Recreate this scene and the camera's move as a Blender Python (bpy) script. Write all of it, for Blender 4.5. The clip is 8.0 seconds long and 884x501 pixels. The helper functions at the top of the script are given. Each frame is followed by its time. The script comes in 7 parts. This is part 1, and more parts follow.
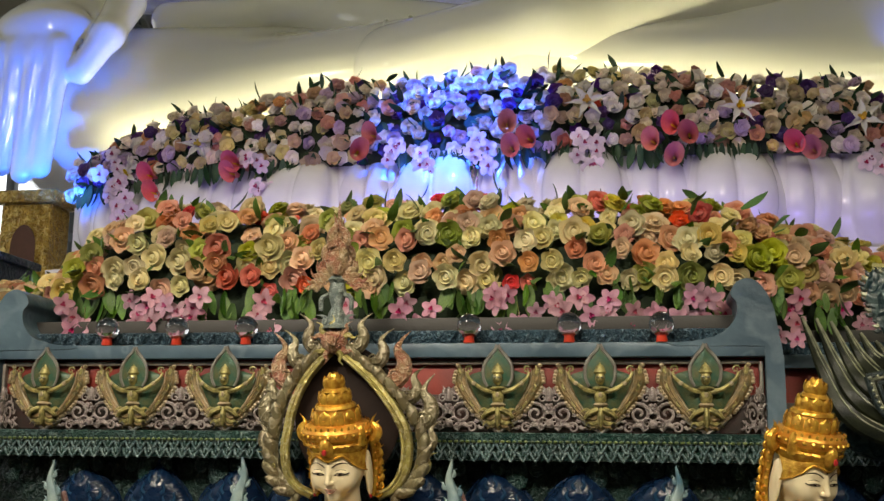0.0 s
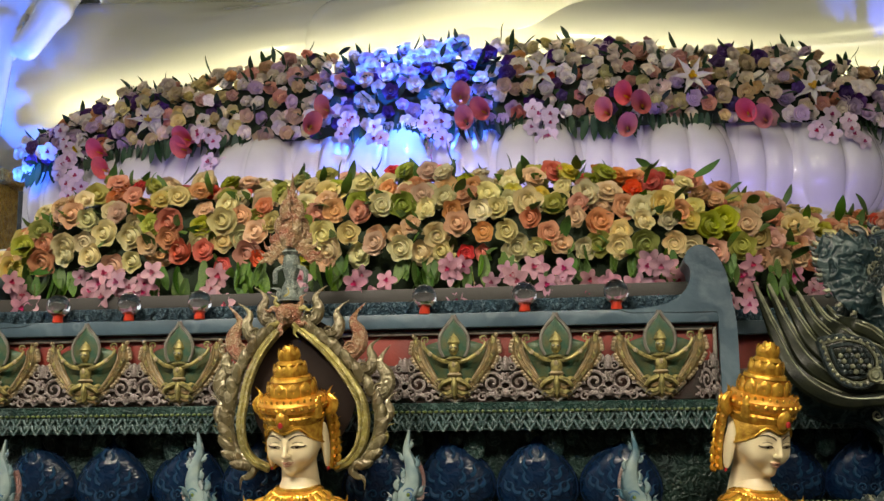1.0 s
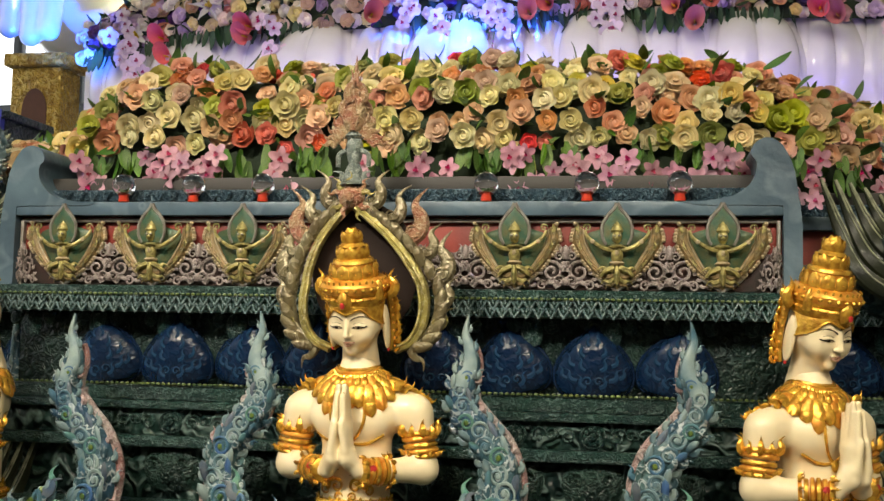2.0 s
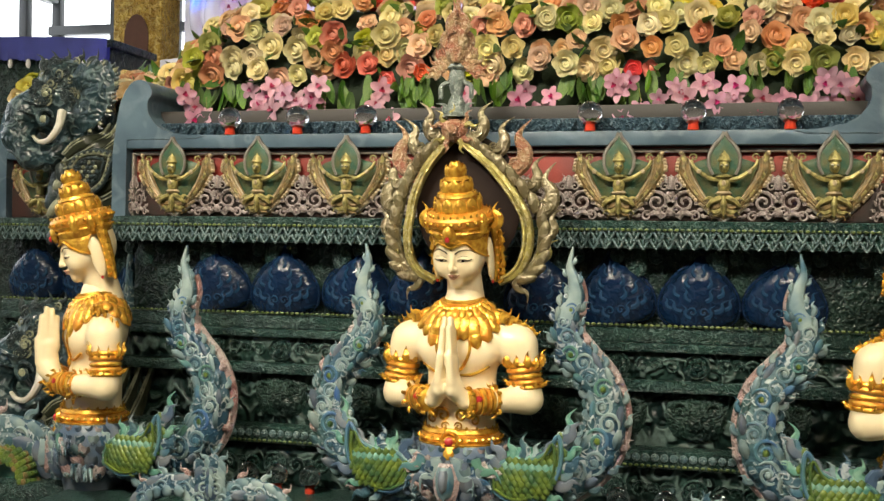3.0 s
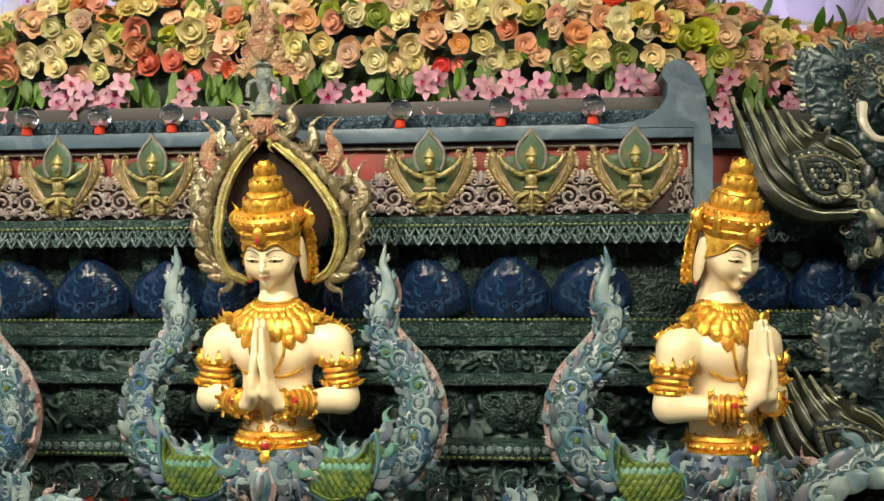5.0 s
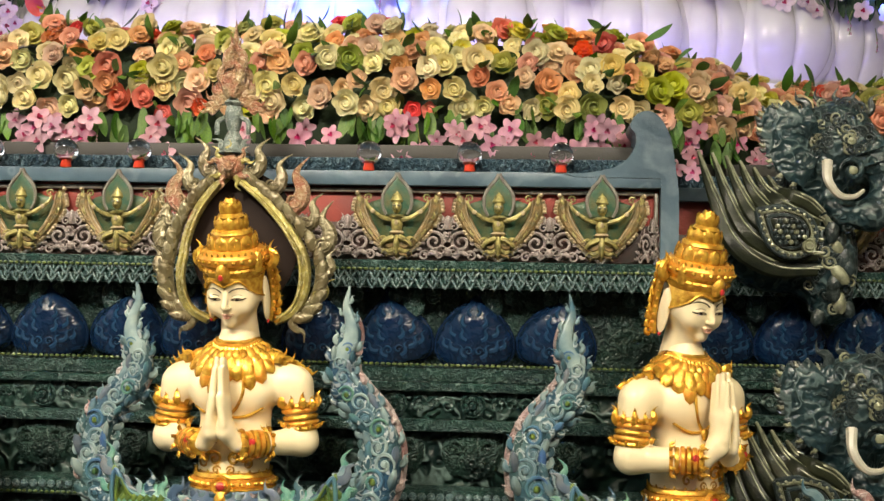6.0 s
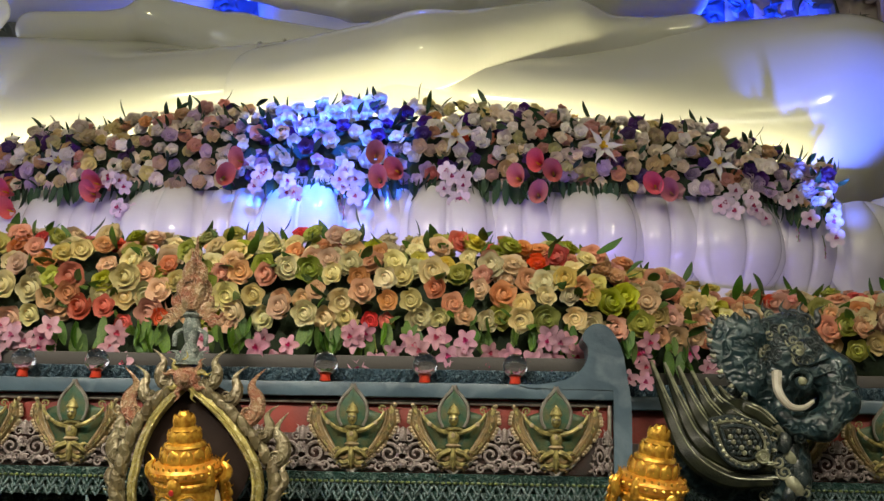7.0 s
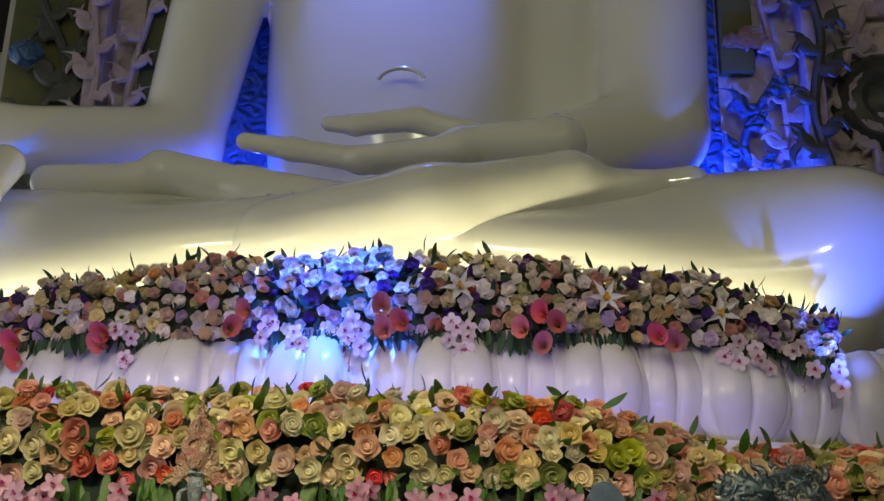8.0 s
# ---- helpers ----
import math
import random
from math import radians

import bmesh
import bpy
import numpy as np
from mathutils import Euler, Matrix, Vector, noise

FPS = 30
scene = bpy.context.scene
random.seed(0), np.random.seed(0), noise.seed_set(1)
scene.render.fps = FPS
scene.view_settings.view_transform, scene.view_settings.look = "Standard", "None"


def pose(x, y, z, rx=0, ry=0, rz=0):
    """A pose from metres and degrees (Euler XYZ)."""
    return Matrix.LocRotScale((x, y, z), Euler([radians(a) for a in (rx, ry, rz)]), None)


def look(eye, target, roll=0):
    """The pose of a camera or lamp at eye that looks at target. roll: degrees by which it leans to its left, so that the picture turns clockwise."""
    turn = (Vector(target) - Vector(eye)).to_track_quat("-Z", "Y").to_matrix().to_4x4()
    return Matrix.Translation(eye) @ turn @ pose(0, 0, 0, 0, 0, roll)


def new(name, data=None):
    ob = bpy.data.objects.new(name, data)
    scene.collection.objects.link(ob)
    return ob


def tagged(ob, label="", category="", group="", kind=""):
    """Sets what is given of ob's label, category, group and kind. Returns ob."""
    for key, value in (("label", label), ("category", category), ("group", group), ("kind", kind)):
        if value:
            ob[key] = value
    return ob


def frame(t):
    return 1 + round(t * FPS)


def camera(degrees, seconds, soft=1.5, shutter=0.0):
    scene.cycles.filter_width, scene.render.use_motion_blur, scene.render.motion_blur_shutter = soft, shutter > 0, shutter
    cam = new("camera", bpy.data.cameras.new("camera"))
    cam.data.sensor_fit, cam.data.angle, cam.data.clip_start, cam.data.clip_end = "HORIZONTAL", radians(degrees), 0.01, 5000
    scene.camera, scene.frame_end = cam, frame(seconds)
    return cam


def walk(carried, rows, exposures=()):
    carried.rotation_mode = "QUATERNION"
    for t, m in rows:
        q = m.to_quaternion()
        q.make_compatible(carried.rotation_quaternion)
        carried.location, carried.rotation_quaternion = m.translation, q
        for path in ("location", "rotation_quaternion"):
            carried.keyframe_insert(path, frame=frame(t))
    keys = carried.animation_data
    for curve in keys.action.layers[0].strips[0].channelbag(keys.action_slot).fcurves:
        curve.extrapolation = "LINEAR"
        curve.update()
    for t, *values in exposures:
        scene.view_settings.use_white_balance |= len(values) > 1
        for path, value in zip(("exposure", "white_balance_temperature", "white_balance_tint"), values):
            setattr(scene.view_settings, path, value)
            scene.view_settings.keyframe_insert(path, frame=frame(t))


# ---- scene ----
cam = camera(42.8, 8.0)
METRES, EYE, TILT, LEAN, TURN = 8.0, 1.5, 0.0, 0.0, 0.0
PATH = [
    (0, (0.957, -3.703, 1.613), (0.618, -1.768, 1.988), 0.7),
    (0.5, (0.969, -3.697, 1.613), (0.673, -1.755, 1.988), -0.0),
    (1, (0.963, -3.685, 1.591), (0.698, -1.732, 1.928), -0.5),
    (1.5, (0.949, -3.687, 1.57), (0.633, -1.728, 1.818), 0.5),
    (2, (0.925, -3.686, 1.542), (0.57, -1.725, 1.706), 1.2),
    (2.2, (0.923, -3.679, 1.536), (0.537, -1.719, 1.645), 0.8),
    (3.3, (0.881, -3.713, 1.636), (0.352, -1.785, 1.628), 1.3),
    (3.5, (0.879, -3.709, 1.627), (0.35, -1.78, 1.63), 1.4),
    (4, (0.901, -3.695, 1.609), (0.443, -1.749, 1.593), 0.5),
    (4.5, (0.928, -3.69, 1.613), (0.602, -1.717, 1.592), 0.2),
    (5, (0.941, -3.685, 1.627), (0.724, -1.696, 1.618), -0.5),
    (5.2, (0.945, -3.682, 1.629), (0.768, -1.69, 1.626), -0.2),
    (6.3, (0.968, -3.667, 1.608), (0.798, -1.679, 1.756), 1.4),
    (6.5, (0.98, -3.677, 1.627), (0.804, -1.696, 1.839), 0.9),
    (7, (1.014, -3.726, 1.693), (0.893, -1.771, 2.096), 1.2),
    (7.5, (1.024, -3.762, 1.713), (0.905, -1.84, 2.251), 0.3),
    (8, (1.017, -3.778, 1.737), (0.886, -1.889, 2.379), 1.2),
]

walk(cam, [(t, look(eye, target, roll)) for t, eye, target, roll in PATH],
     [(0, -0.48), (1, -0.44), (2, -0.08), (3.5, 0.14), (4.5, 0.08), (5.2, 0.28), (6.3, 0.22), (6.6, 0.10), (7, -0.42), (8, -0.70)])

# ---- world, lamps, exposure ----
world = bpy.data.worlds.new("hall")
world.use_nodes = True
world.node_tree.nodes["Background"].inputs[0].default_value = (1.0, 0.94, 0.86, 1)
world.node_tree.nodes["Background"].inputs[1].default_value = 0.008
scene.world = world


def area(name, eye, target, sx, sy, watts, colour, spread=180):
    d = bpy.data.lights.new(name, "AREA")
    d.shape, d.size, d.size_y, d.energy, d.color, d.spread = "RECTANGLE", sx, sy, watts, colour, radians(spread)
    ob = new(name, d)
    ob.matrix_world = look(eye, target)
    return ob


def spot(name, eye, target, watts, colour, cone, blend=0.6, radius=0.03):
    d = bpy.data.lights.new(name, "SPOT")
    d.energy, d.color, d.spot_size, d.spot_blend, d.shadow_soft_size = watts, colour, radians(cone), blend, radius
    ob = new(name, d)
    ob.matrix_world = look(eye, target)
    return ob


WARM = (1.0, 0.90, 0.74)
# ceiling lamps of the hall, in front of the altar
area("ceiling_lamp_front", (-1.4, -4.5, 5.1), (-0.4, 0, 1.4), 1.6, 0.6, 55, WARM, 68)
area("ceiling_lamp_side", (2.6, -4.5, 5.1), (0.9, 0, 1.4), 1.6, 0.6, 30, WARM, 68)
for lx in (-3.2, 0.3, 3.4):
    area("ceiling_lamp_row", (lx, -5.6, 7.6), (lx * 0.5, 2.6, 3.8), 0.5, 0.16, 74, (0.97, 0.92, 0.52))
# unseen blue lamps: the middle one overhead, the rest behind the first flower bank
spot("blue_lamp_middle", (0.35, 0.7, 5.7), (0.06, 1.9, 3.45), 4600, (0.02, 0.12, 1.0), 24, 0.9)
spot("blue_lamp_hand", (-1.9, 1.5, 2.5), (-2.5, 2.3, 3.75), 560, (0.02, 0.15, 1.0), 44, 0.7)
spot("blue_lamp_knee", (2.72, 1.30, 2.5), (2.85, 2.75, 4.22), 520, (0.08, 0.16, 1.0), 33, 0.5)
area("violet_strip", (0.2, 1.05, 2.4), (0.2, 1.8, 2.85), 4.6, 0.06, 12, (0.34, 0.25, 1.0), 100)
# warm strip behind the second flower bank
for k in range(5):
    lx = -1.75 + 1.0 * k
    ly = 2.30 + 0.045 * (lx - 0.28) ** 2
    area("warm_strip", (lx, ly, 3.46), (lx, ly + 0.22, 4.1), 0.96, 0.05, (7, 11, 12, 11, 5)[k], (1.0, 0.92, 0.50))
# unseen blue lamps above, beside and behind the seated statue
spot("blue_lamp_chest", (0.1, 2.5, 8.7), (0.1, 3.5, 7.2), 700, (0.1, 0.16, 1.0), 33, 0.25, 0.1)
spot("blue_lamp_back_left", (-1.3, 4.35, 4.7), (-0.95, 4.5, 6.2), 140, (0.02, 0.08, 1.0), 120, 0.8)
spot("blue_lamp_back_right", (2.55, 4.2, 4.5), (2.6, 4.7, 5.6), 480, (0.03, 0.09, 1.0), 140, 0.8)
spot("blue_lamp_arm", (-1.0, 3.9, 4.75), (-1.4, 3.4, 5.0), 34, (0.05, 0.1, 1.0), 130, 0.8)


# ---- materials ----
def material(name, base, rough=0.5, metal=0.0, second=None, scale=30.0, amount=0.5, bump=0.2, fine=4.0, coat=0.0, vary=0.0,
             carve=0.0, carve_scale=18.0, ridge_light=None, ridge_light_amount=0.8, sub=0.0, spec=0.5):
    """A procedural surface: a base colour broken by a second one at a large scale, fine grain, a carved relief whose
    ridges are coloured paler, for brushed paint and for painted-in highlights, and a small change from object to
    object."""
    m = bpy.data.materials.new(name)
    m.use_nodes = True
    nt = m.node_tree
    n, l = nt.nodes, nt.links
    b = n["Principled BSDF"]
    b.inputs["Roughness"].default_value, b.inputs["Metallic"].default_value = rough, metal
    b.inputs["Coat Weight"].default_value = coat
    b.inputs["Specular IOR Level"].default_value = spec
    b.inputs["Coat Roughness"].default_value = 0.06
    if sub:
        b.inputs["Subsurface Weight"].default_value = sub
        b.inputs["Subsurface Radius"].default_value = (0.02, 0.015, 0.01)
    tc = n.new("ShaderNodeTexCoord")
    big = n.new("ShaderNodeTexNoise")
    big.inputs["Scale"].default_value, big.inputs["Detail"].default_value = scale, 5
    l.new(tc.outputs["Object"], big.inputs["Vector"])
    ramp = n.new("ShaderNodeMapRange")
    ramp.inputs[1].default_value, ramp.inputs[2].default_value = 0.38, 0.66
    l.new(big.outputs["Fac"], ramp.inputs[0])
    mix = n.new("ShaderNodeMix")
    mix.data_type = "RGBA"
    sec = second or tuple(c * 0.72 for c in base)
    mix.inputs["A"].default_value, mix.inputs["B"].default_value = (*base, 1), (*sec, 1)
    mul = n.new("ShaderNodeMath")
    mul.operation = "MULTIPLY"
    mul.inputs[1].default_value = amount
    l.new(ramp.outputs[0], mul.inputs[0])
    l.new(mul.outputs[0], mix.inputs["Factor"])
    colour = mix.outputs["Result"]
    grain = n.new("ShaderNodeTexNoise")
    grain.inputs["Scale"].default_value, grain.inputs["Detail"].default_value = scale * fine, 6
    l.new(tc.outputs["Object"], grain.inputs["Vector"])
    height = grain.outputs["Fac"]
    if carve:
        vo = n.new("ShaderNodeTexVoronoi")
        vo.feature = "SMOOTH_F1"
        vo.inputs["Scale"].default_value = carve_scale
        warp = n.new("ShaderNodeTexNoise")
        warp.inputs["Scale"].default_value, warp.inputs["Detail"].default_value = carve_scale * 0.6, 2
        l.new(tc.outputs["Object"], warp.inputs["Vector"])
        vm = n.new("ShaderNodeVectorMath")
        vm.operation = "MULTIPLY_ADD"
        vm.inputs[1].default_value = (0.12, 0.12, 0.12)
        l.new(warp.outputs["Color"], vm.inputs[0])
        l.new(tc.outputs["Object"], vm.inputs[2])
        l.new(vm.outputs[0], vo.inputs["Vector"])
        wave = n.new("ShaderNodeMath")
        wave.operation = "SINE"
        freq = n.new("ShaderNodeMath")
        freq.operation = "MULTIPLY"
        freq.inputs[1].default_value = 14.0
        l.new(vo.outputs["Distance"], freq.inputs[0])
        l.new(freq.outputs[0], wave.inputs[0])
        bumpc = n.new("ShaderNodeBump")
        bumpc.inputs["Strength"].default_value, bumpc.inputs["Distance"].default_value = carve, 0.012
        l.new(wave.outputs[0], bumpc.inputs["Height"])
        # paler ridge colour: brushed paint, with highlights put into it
        if ridge_light:
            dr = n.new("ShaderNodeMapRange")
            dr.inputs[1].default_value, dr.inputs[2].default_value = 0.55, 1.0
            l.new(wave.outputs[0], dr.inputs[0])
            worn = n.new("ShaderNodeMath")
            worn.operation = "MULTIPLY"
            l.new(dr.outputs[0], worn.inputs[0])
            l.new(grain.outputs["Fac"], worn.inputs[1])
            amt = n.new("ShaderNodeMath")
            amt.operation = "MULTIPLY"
            amt.inputs[1].default_value = ridge_light_amount
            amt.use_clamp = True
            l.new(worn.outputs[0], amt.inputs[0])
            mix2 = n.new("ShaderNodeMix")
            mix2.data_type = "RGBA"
            mix2.inputs["B"].default_value = (*ridge_light, 1)
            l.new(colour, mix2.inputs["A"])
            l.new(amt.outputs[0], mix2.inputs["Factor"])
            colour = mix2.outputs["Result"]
    if vary:
        info = n.new("ShaderNodeObjectInfo")
        hsv = n.new("ShaderNodeHueSaturation")
        for socket, lo, hi, k in (("Hue", 0.5 - 0.02 * vary, 0.5 + 0.02 * vary, 1.0), ("Value", 1 - 0.3 * vary, 1 + 0.18 * vary, 7.13),
                                  ("Saturation", 1 - 0.10 * vary, 1 + 0.22 * vary, 3.71)):
            fr = n.new("ShaderNodeMath")
            fr.operation = "MULTIPLY"
            fr.inputs[1].default_value = k
            l.new(info.outputs["Random"], fr.inputs[0])
            fc = n.new("ShaderNodeMath")
            fc.operation = "FRACT"
            l.new(fr.outputs[0], fc.inputs[0])
            mr = n.new("ShaderNodeMapRange")
            mr.inputs[3].default_value, mr.inputs[4].default_value = lo, hi
            l.new(fc.outputs[0], mr.inputs[0])
            l.new(mr.outputs[0], hsv.inputs[socket])
        l.new(colour, hsv.inputs["Color"])
        colour = hsv.outputs["Color"]
    l.new(colour, b.inputs["Base Color"])
    bp = n.new("ShaderNodeBump")
    bp.inputs["Strength"].default_value, bp.inputs["Distance"].default_value = bump, 0.004
    l.new(height, bp.inputs["Height"])
    if carve:
        l.new(bumpc.outputs[0], bp.inputs["Normal"])
    l.new(bp.outputs[0], b.inputs["Normal"])
    return m


CREAM = material("cream_paint", (0.80, 0.67, 0.42), 0.38, second=(0.74, 0.60, 0.38), scale=9, amount=0.4, bump=0.04, coat=0.2)
GOLD = material("gold_paint", (0.90, 0.53, 0.07), 0.27, 0.65, second=(0.38, 0.13, 0.01), scale=55, amount=0.8, bump=0.5, fine=2)
AMBER = material("amber_gold_paint", (0.62, 0.24, 0.025), 0.34, 0.5, second=(0.85, 0.50, 0.08), scale=48, amount=0.7, bump=0.5, fine=2)
OLDGOLD = material("old_gold", (0.40, 0.34, 0.10), 0.33, 0.4, second=(0.16, 0.13, 0.04), scale=25, amount=0.8, bump=0.3, carve=0.2, carve_scale=40,
                   ridge_light=(0.7, 0.62, 0.42), ridge_light_amount=0.7)
FLAME = material("flame_paint", (0.20, 0.175, 0.095), 0.32, 0.35, second=(0.10, 0.07, 0.035), scale=12, amount=0.8, bump=0.3, carve=0.2, carve_scale=30,
                 ridge_light=(0.55, 0.48, 0.34), ridge_light_amount=0.7)
FINIAL = material("pink_carved_paint", (0.34, 0.13, 0.08), 0.32, 0.2, second=(0.36, 0.27, 0.14), scale=22, amount=0.9, bump=0.5, carve=0.5,
                  carve_scale=50, ridge_light=(0.75, 0.62, 0.45), ridge_light_amount=0.8)
SILVER = material("silvered_paint", (0.22, 0.26, 0.24), 0.35, 0.3, second=(0.05, 0.07, 0.06), scale=35, amount=0.8, bump=0.4, carve=0.4, carve_scale=55,
                  ridge_light=(0.6, 0.62, 0.55))
# dark carvings: their pale ridges also paint in glints
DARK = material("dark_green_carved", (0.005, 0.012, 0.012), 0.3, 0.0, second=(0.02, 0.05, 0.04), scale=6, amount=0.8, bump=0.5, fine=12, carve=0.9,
                carve_scale=16, ridge_light=(0.20, 0.28, 0.26), ridge_light_amount=0.9, spec=0.3)
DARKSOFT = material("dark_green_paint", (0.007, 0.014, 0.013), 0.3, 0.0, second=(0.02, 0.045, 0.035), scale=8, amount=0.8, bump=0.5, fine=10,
                    carve=0.5, carve_scale=34, ridge_light=(0.10, 0.15, 0.14), ridge_light_amount=0.5, spec=0.25)
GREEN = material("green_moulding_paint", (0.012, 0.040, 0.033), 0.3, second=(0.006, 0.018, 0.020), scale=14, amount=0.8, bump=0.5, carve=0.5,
                 carve_scale=46, ridge_light=(0.18, 0.26, 0.24), ridge_light_amount=0.7, spec=0.35)
SCALLOP = material("pale_green_scallop_paint", (0.10, 0.16, 0.17), 0.4, second=(0.02, 0.05, 0.06), scale=18, amount=0.7, bump=0.5, carve=0.4,
                   carve_scale=60, ridge_light=(0.5, 0.58, 0.55), ridge_light_amount=0.8)
BEAD = material("yellow_green_bead_paint", (0.13, 0.17, 0.04), 0.4, second=(0.03, 0.06, 0.03), scale=30, amount=0.9, bump=0.4)
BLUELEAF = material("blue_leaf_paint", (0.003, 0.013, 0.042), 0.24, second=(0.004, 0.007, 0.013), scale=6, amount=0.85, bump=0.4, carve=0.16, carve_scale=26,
                    ridge_light=(0.012, 0.040, 0.10), ridge_light_amount=0.5, spec=0.35)
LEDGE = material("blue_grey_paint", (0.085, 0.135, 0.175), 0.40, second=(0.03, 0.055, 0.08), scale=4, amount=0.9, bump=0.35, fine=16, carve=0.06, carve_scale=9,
                 ridge_light=(0.16, 0.21, 0.25), ridge_light_amount=0.7)
BLUEPALE = material("pale_blue_line_paint", (0.010, 0.040, 0.090), 0.22, second=(0.012, 0.03, 0.07), scale=20, amount=0.8, bump=0.3, spec=0.35)
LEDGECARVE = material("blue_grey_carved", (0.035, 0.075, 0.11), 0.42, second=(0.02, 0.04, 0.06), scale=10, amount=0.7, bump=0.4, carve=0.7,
                      carve_scale=48, ridge_light=(0.25, 0.36, 0.42), ridge_light_amount=0.7)
GROUND = material("dark_brown_ground", (0.035, 0.028, 0.026), 0.5, second=(0.07, 0.025, 0.02), scale=12, amount=0.8, bump=0.4, fine=10)
RED = material("red_frieze_paint", (0.24, 0.022, 0.010), 0.55, second=(0.12, 0.018, 0.015), scale=9, amount=0.8, bump=0.3, fine=14)
SCROLLGREY = material("grey_pink_scroll_paint", (0.30, 0.25, 0.24), 0.36, second=(0.08, 0.05, 0.05), scale=30, amount=0.8, bump=0.4, carve=0.3,
                      carve_scale=60, ridge_light=(0.6, 0.55, 0.5))
SHIELD = material("green_shield_paint", (0.030, 0.085, 0.050), 0.35, 0.15, second=(0.12, 0.11, 0.04), scale=30, amount=0.8, bump=0.6)
RELIEFGOLD = material("relief_gold", (0.42, 0.36, 0.13), 0.34, 0.3, second=(0.10, 0.09, 0.03), scale=60, amount=0.9, bump=0.5)
WINGRED = material("relief_red_gold", (0.26, 0.17, 0.07), 0.4, 0.2, second=(0.10, 0.09, 0.04), scale=45, amount=0.9, bump=0.5)
WINGEDGE = material("relief_pale_edge", (0.46, 0.36, 0.22), 0.4, 0.2, second=(0.22, 0.18, 0.12), scale=40, amount=0.8, bump=0.4)
GREYTIP = material("relief_grey", (0.22, 0.21, 0.18), 0.4, 0.1, second=(0.10, 0.07, 0.06), scale=30, amount=0.8, bump=0.4)
# blue paint set darker, to hold the shade between the pale scrolls
TAIL = material("shade_dark_tail_blue", (0.02, 0.06, 0.11), 0.32, second=(0.06, 0.12, 0.12), scale=5, amount=1.0, bump=0.4, carve=0.25, carve_scale=30,
                ridge_light=(0.62, 0.66, 0.66), ridge_light_amount=1.0)
TAILPALE = material("pale_blue_scale_paint", (0.25, 0.32, 0.31), 0.30, second=(0.05, 0.12, 0.17), scale=11, amount=1.0, bump=0.4)
TAILGREEN = material("green_blue_scale_paint", (0.09, 0.20, 0.15), 0.28, second=(0.05, 0.11, 0.26), scale=6, amount=1.0, bump=0.4)
TAILEDGE = material("pink_tail_edge", (0.36, 0.30, 0.29), 0.36, second=(0.34, 0.15, 0.14), scale=6, amount=0.9, bump=0.4, carve=0.4, carve_scale=40,
                    ridge_light=(0.6, 0.58, 0.55))
SKIRT = material("slate_leaf_paint", (0.05, 0.085, 0.14), 0.32, second=(0.17, 0.18, 0.19), scale=12, amount=0.9, bump=0.4)
SCALE = material("green_scale_paint", (0.13, 0.18, 0.025), 0.36, second=(0.02, 0.07, 0.03), scale=26, amount=0.9, bump=0.3)
SCALERIM = material("teal_rim_paint", (0.06, 0.20, 0.16), 0.38, second=(0.25, 0.40, 0.30), scale=24, amount=0.7, bump=0.4)
BLACKBEAST = material("black_carved_paint", (0.014, 0.020, 0.020), 0.28, 0.0, second=(0.03, 0.045, 0.05), scale=9, amount=0.8, bump=0.4, carve=0.15,
                      carve_scale=40, ridge_light=(0.16, 0.19, 0.18), ridge_light_amount=0.5)
# silver highlights of the shiny hide are painted into its pale ridges
BEASTSMOOTH = material("slate_hide_paint", (0.016, 0.038, 0.046), 0.28, 0.0, second=(0.012, 0.02, 0.022), scale=8, amount=0.8, bump=0.4,
                       fine=10, carve=0.35, carve_scale=22, ridge_light=(0.20, 0.27, 0.27), ridge_light_amount=0.7)
FEATHER = material("olive_black_feather_paint", (0.009, 0.011, 0.008), 0.28, 0.0, second=(0.030, 0.034, 0.018), scale=14, amount=0.8, bump=0.4, fine=8, spec=0.25)
BEASTRIM = material("pale_feather_edge", (0.32, 0.33, 0.22), 0.32, 0.2, second=(0.08, 0.08, 0.06), scale=26, amount=0.8, bump=0.4)
TUSK = material("tusk_paint", (0.55, 0.52, 0.44), 0.3, second=(0.4, 0.36, 0.28), scale=20, amount=0.5, bump=0.1)
INK = material("dark_line_paint", (0.022, 0.013, 0.010), 0.6, bump=0.05, spec=0.15)
LIP = material("lip_paint", (0.50, 0.24, 0.16), 0.4, bump=0.05)
GEM = material("red_gem", (0.45, 0.03, 0.03), 0.12, bump=0.02, coat=0.6)
WHITE = material("white_gloss_enamel", (0.74, 0.735, 0.71), 0.13, second=(0.70, 0.69, 0.66), scale=1.2, amount=0.7, bump=0.012, fine=8, coat=0.6)
LOTUS = material("white_lotus_enamel", (0.70, 0.68, 0.70), 0.26, second=(0.60, 0.57, 0.60), scale=3, amount=0.6, bump=0.03, coat=0.3)
STANDRED = material("red_stand_plastic", (0.60, 0.05, 0.02), 0.3, bump=0.05)
FASCIA = material("brown_grey_fascia", (0.05, 0.046, 0.042), 0.6, second=(0.045, 0.04, 0.038), scale=5, amount=0.7, bump=0.3, fine=18)
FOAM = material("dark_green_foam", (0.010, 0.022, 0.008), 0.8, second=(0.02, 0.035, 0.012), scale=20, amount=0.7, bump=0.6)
LEAF = material("leaf_cloth", (0.055, 0.12, 0.022), 0.5, second=(0.10, 0.19, 0.03), scale=20, amount=0.8, bump=0.3, vary=1.0)
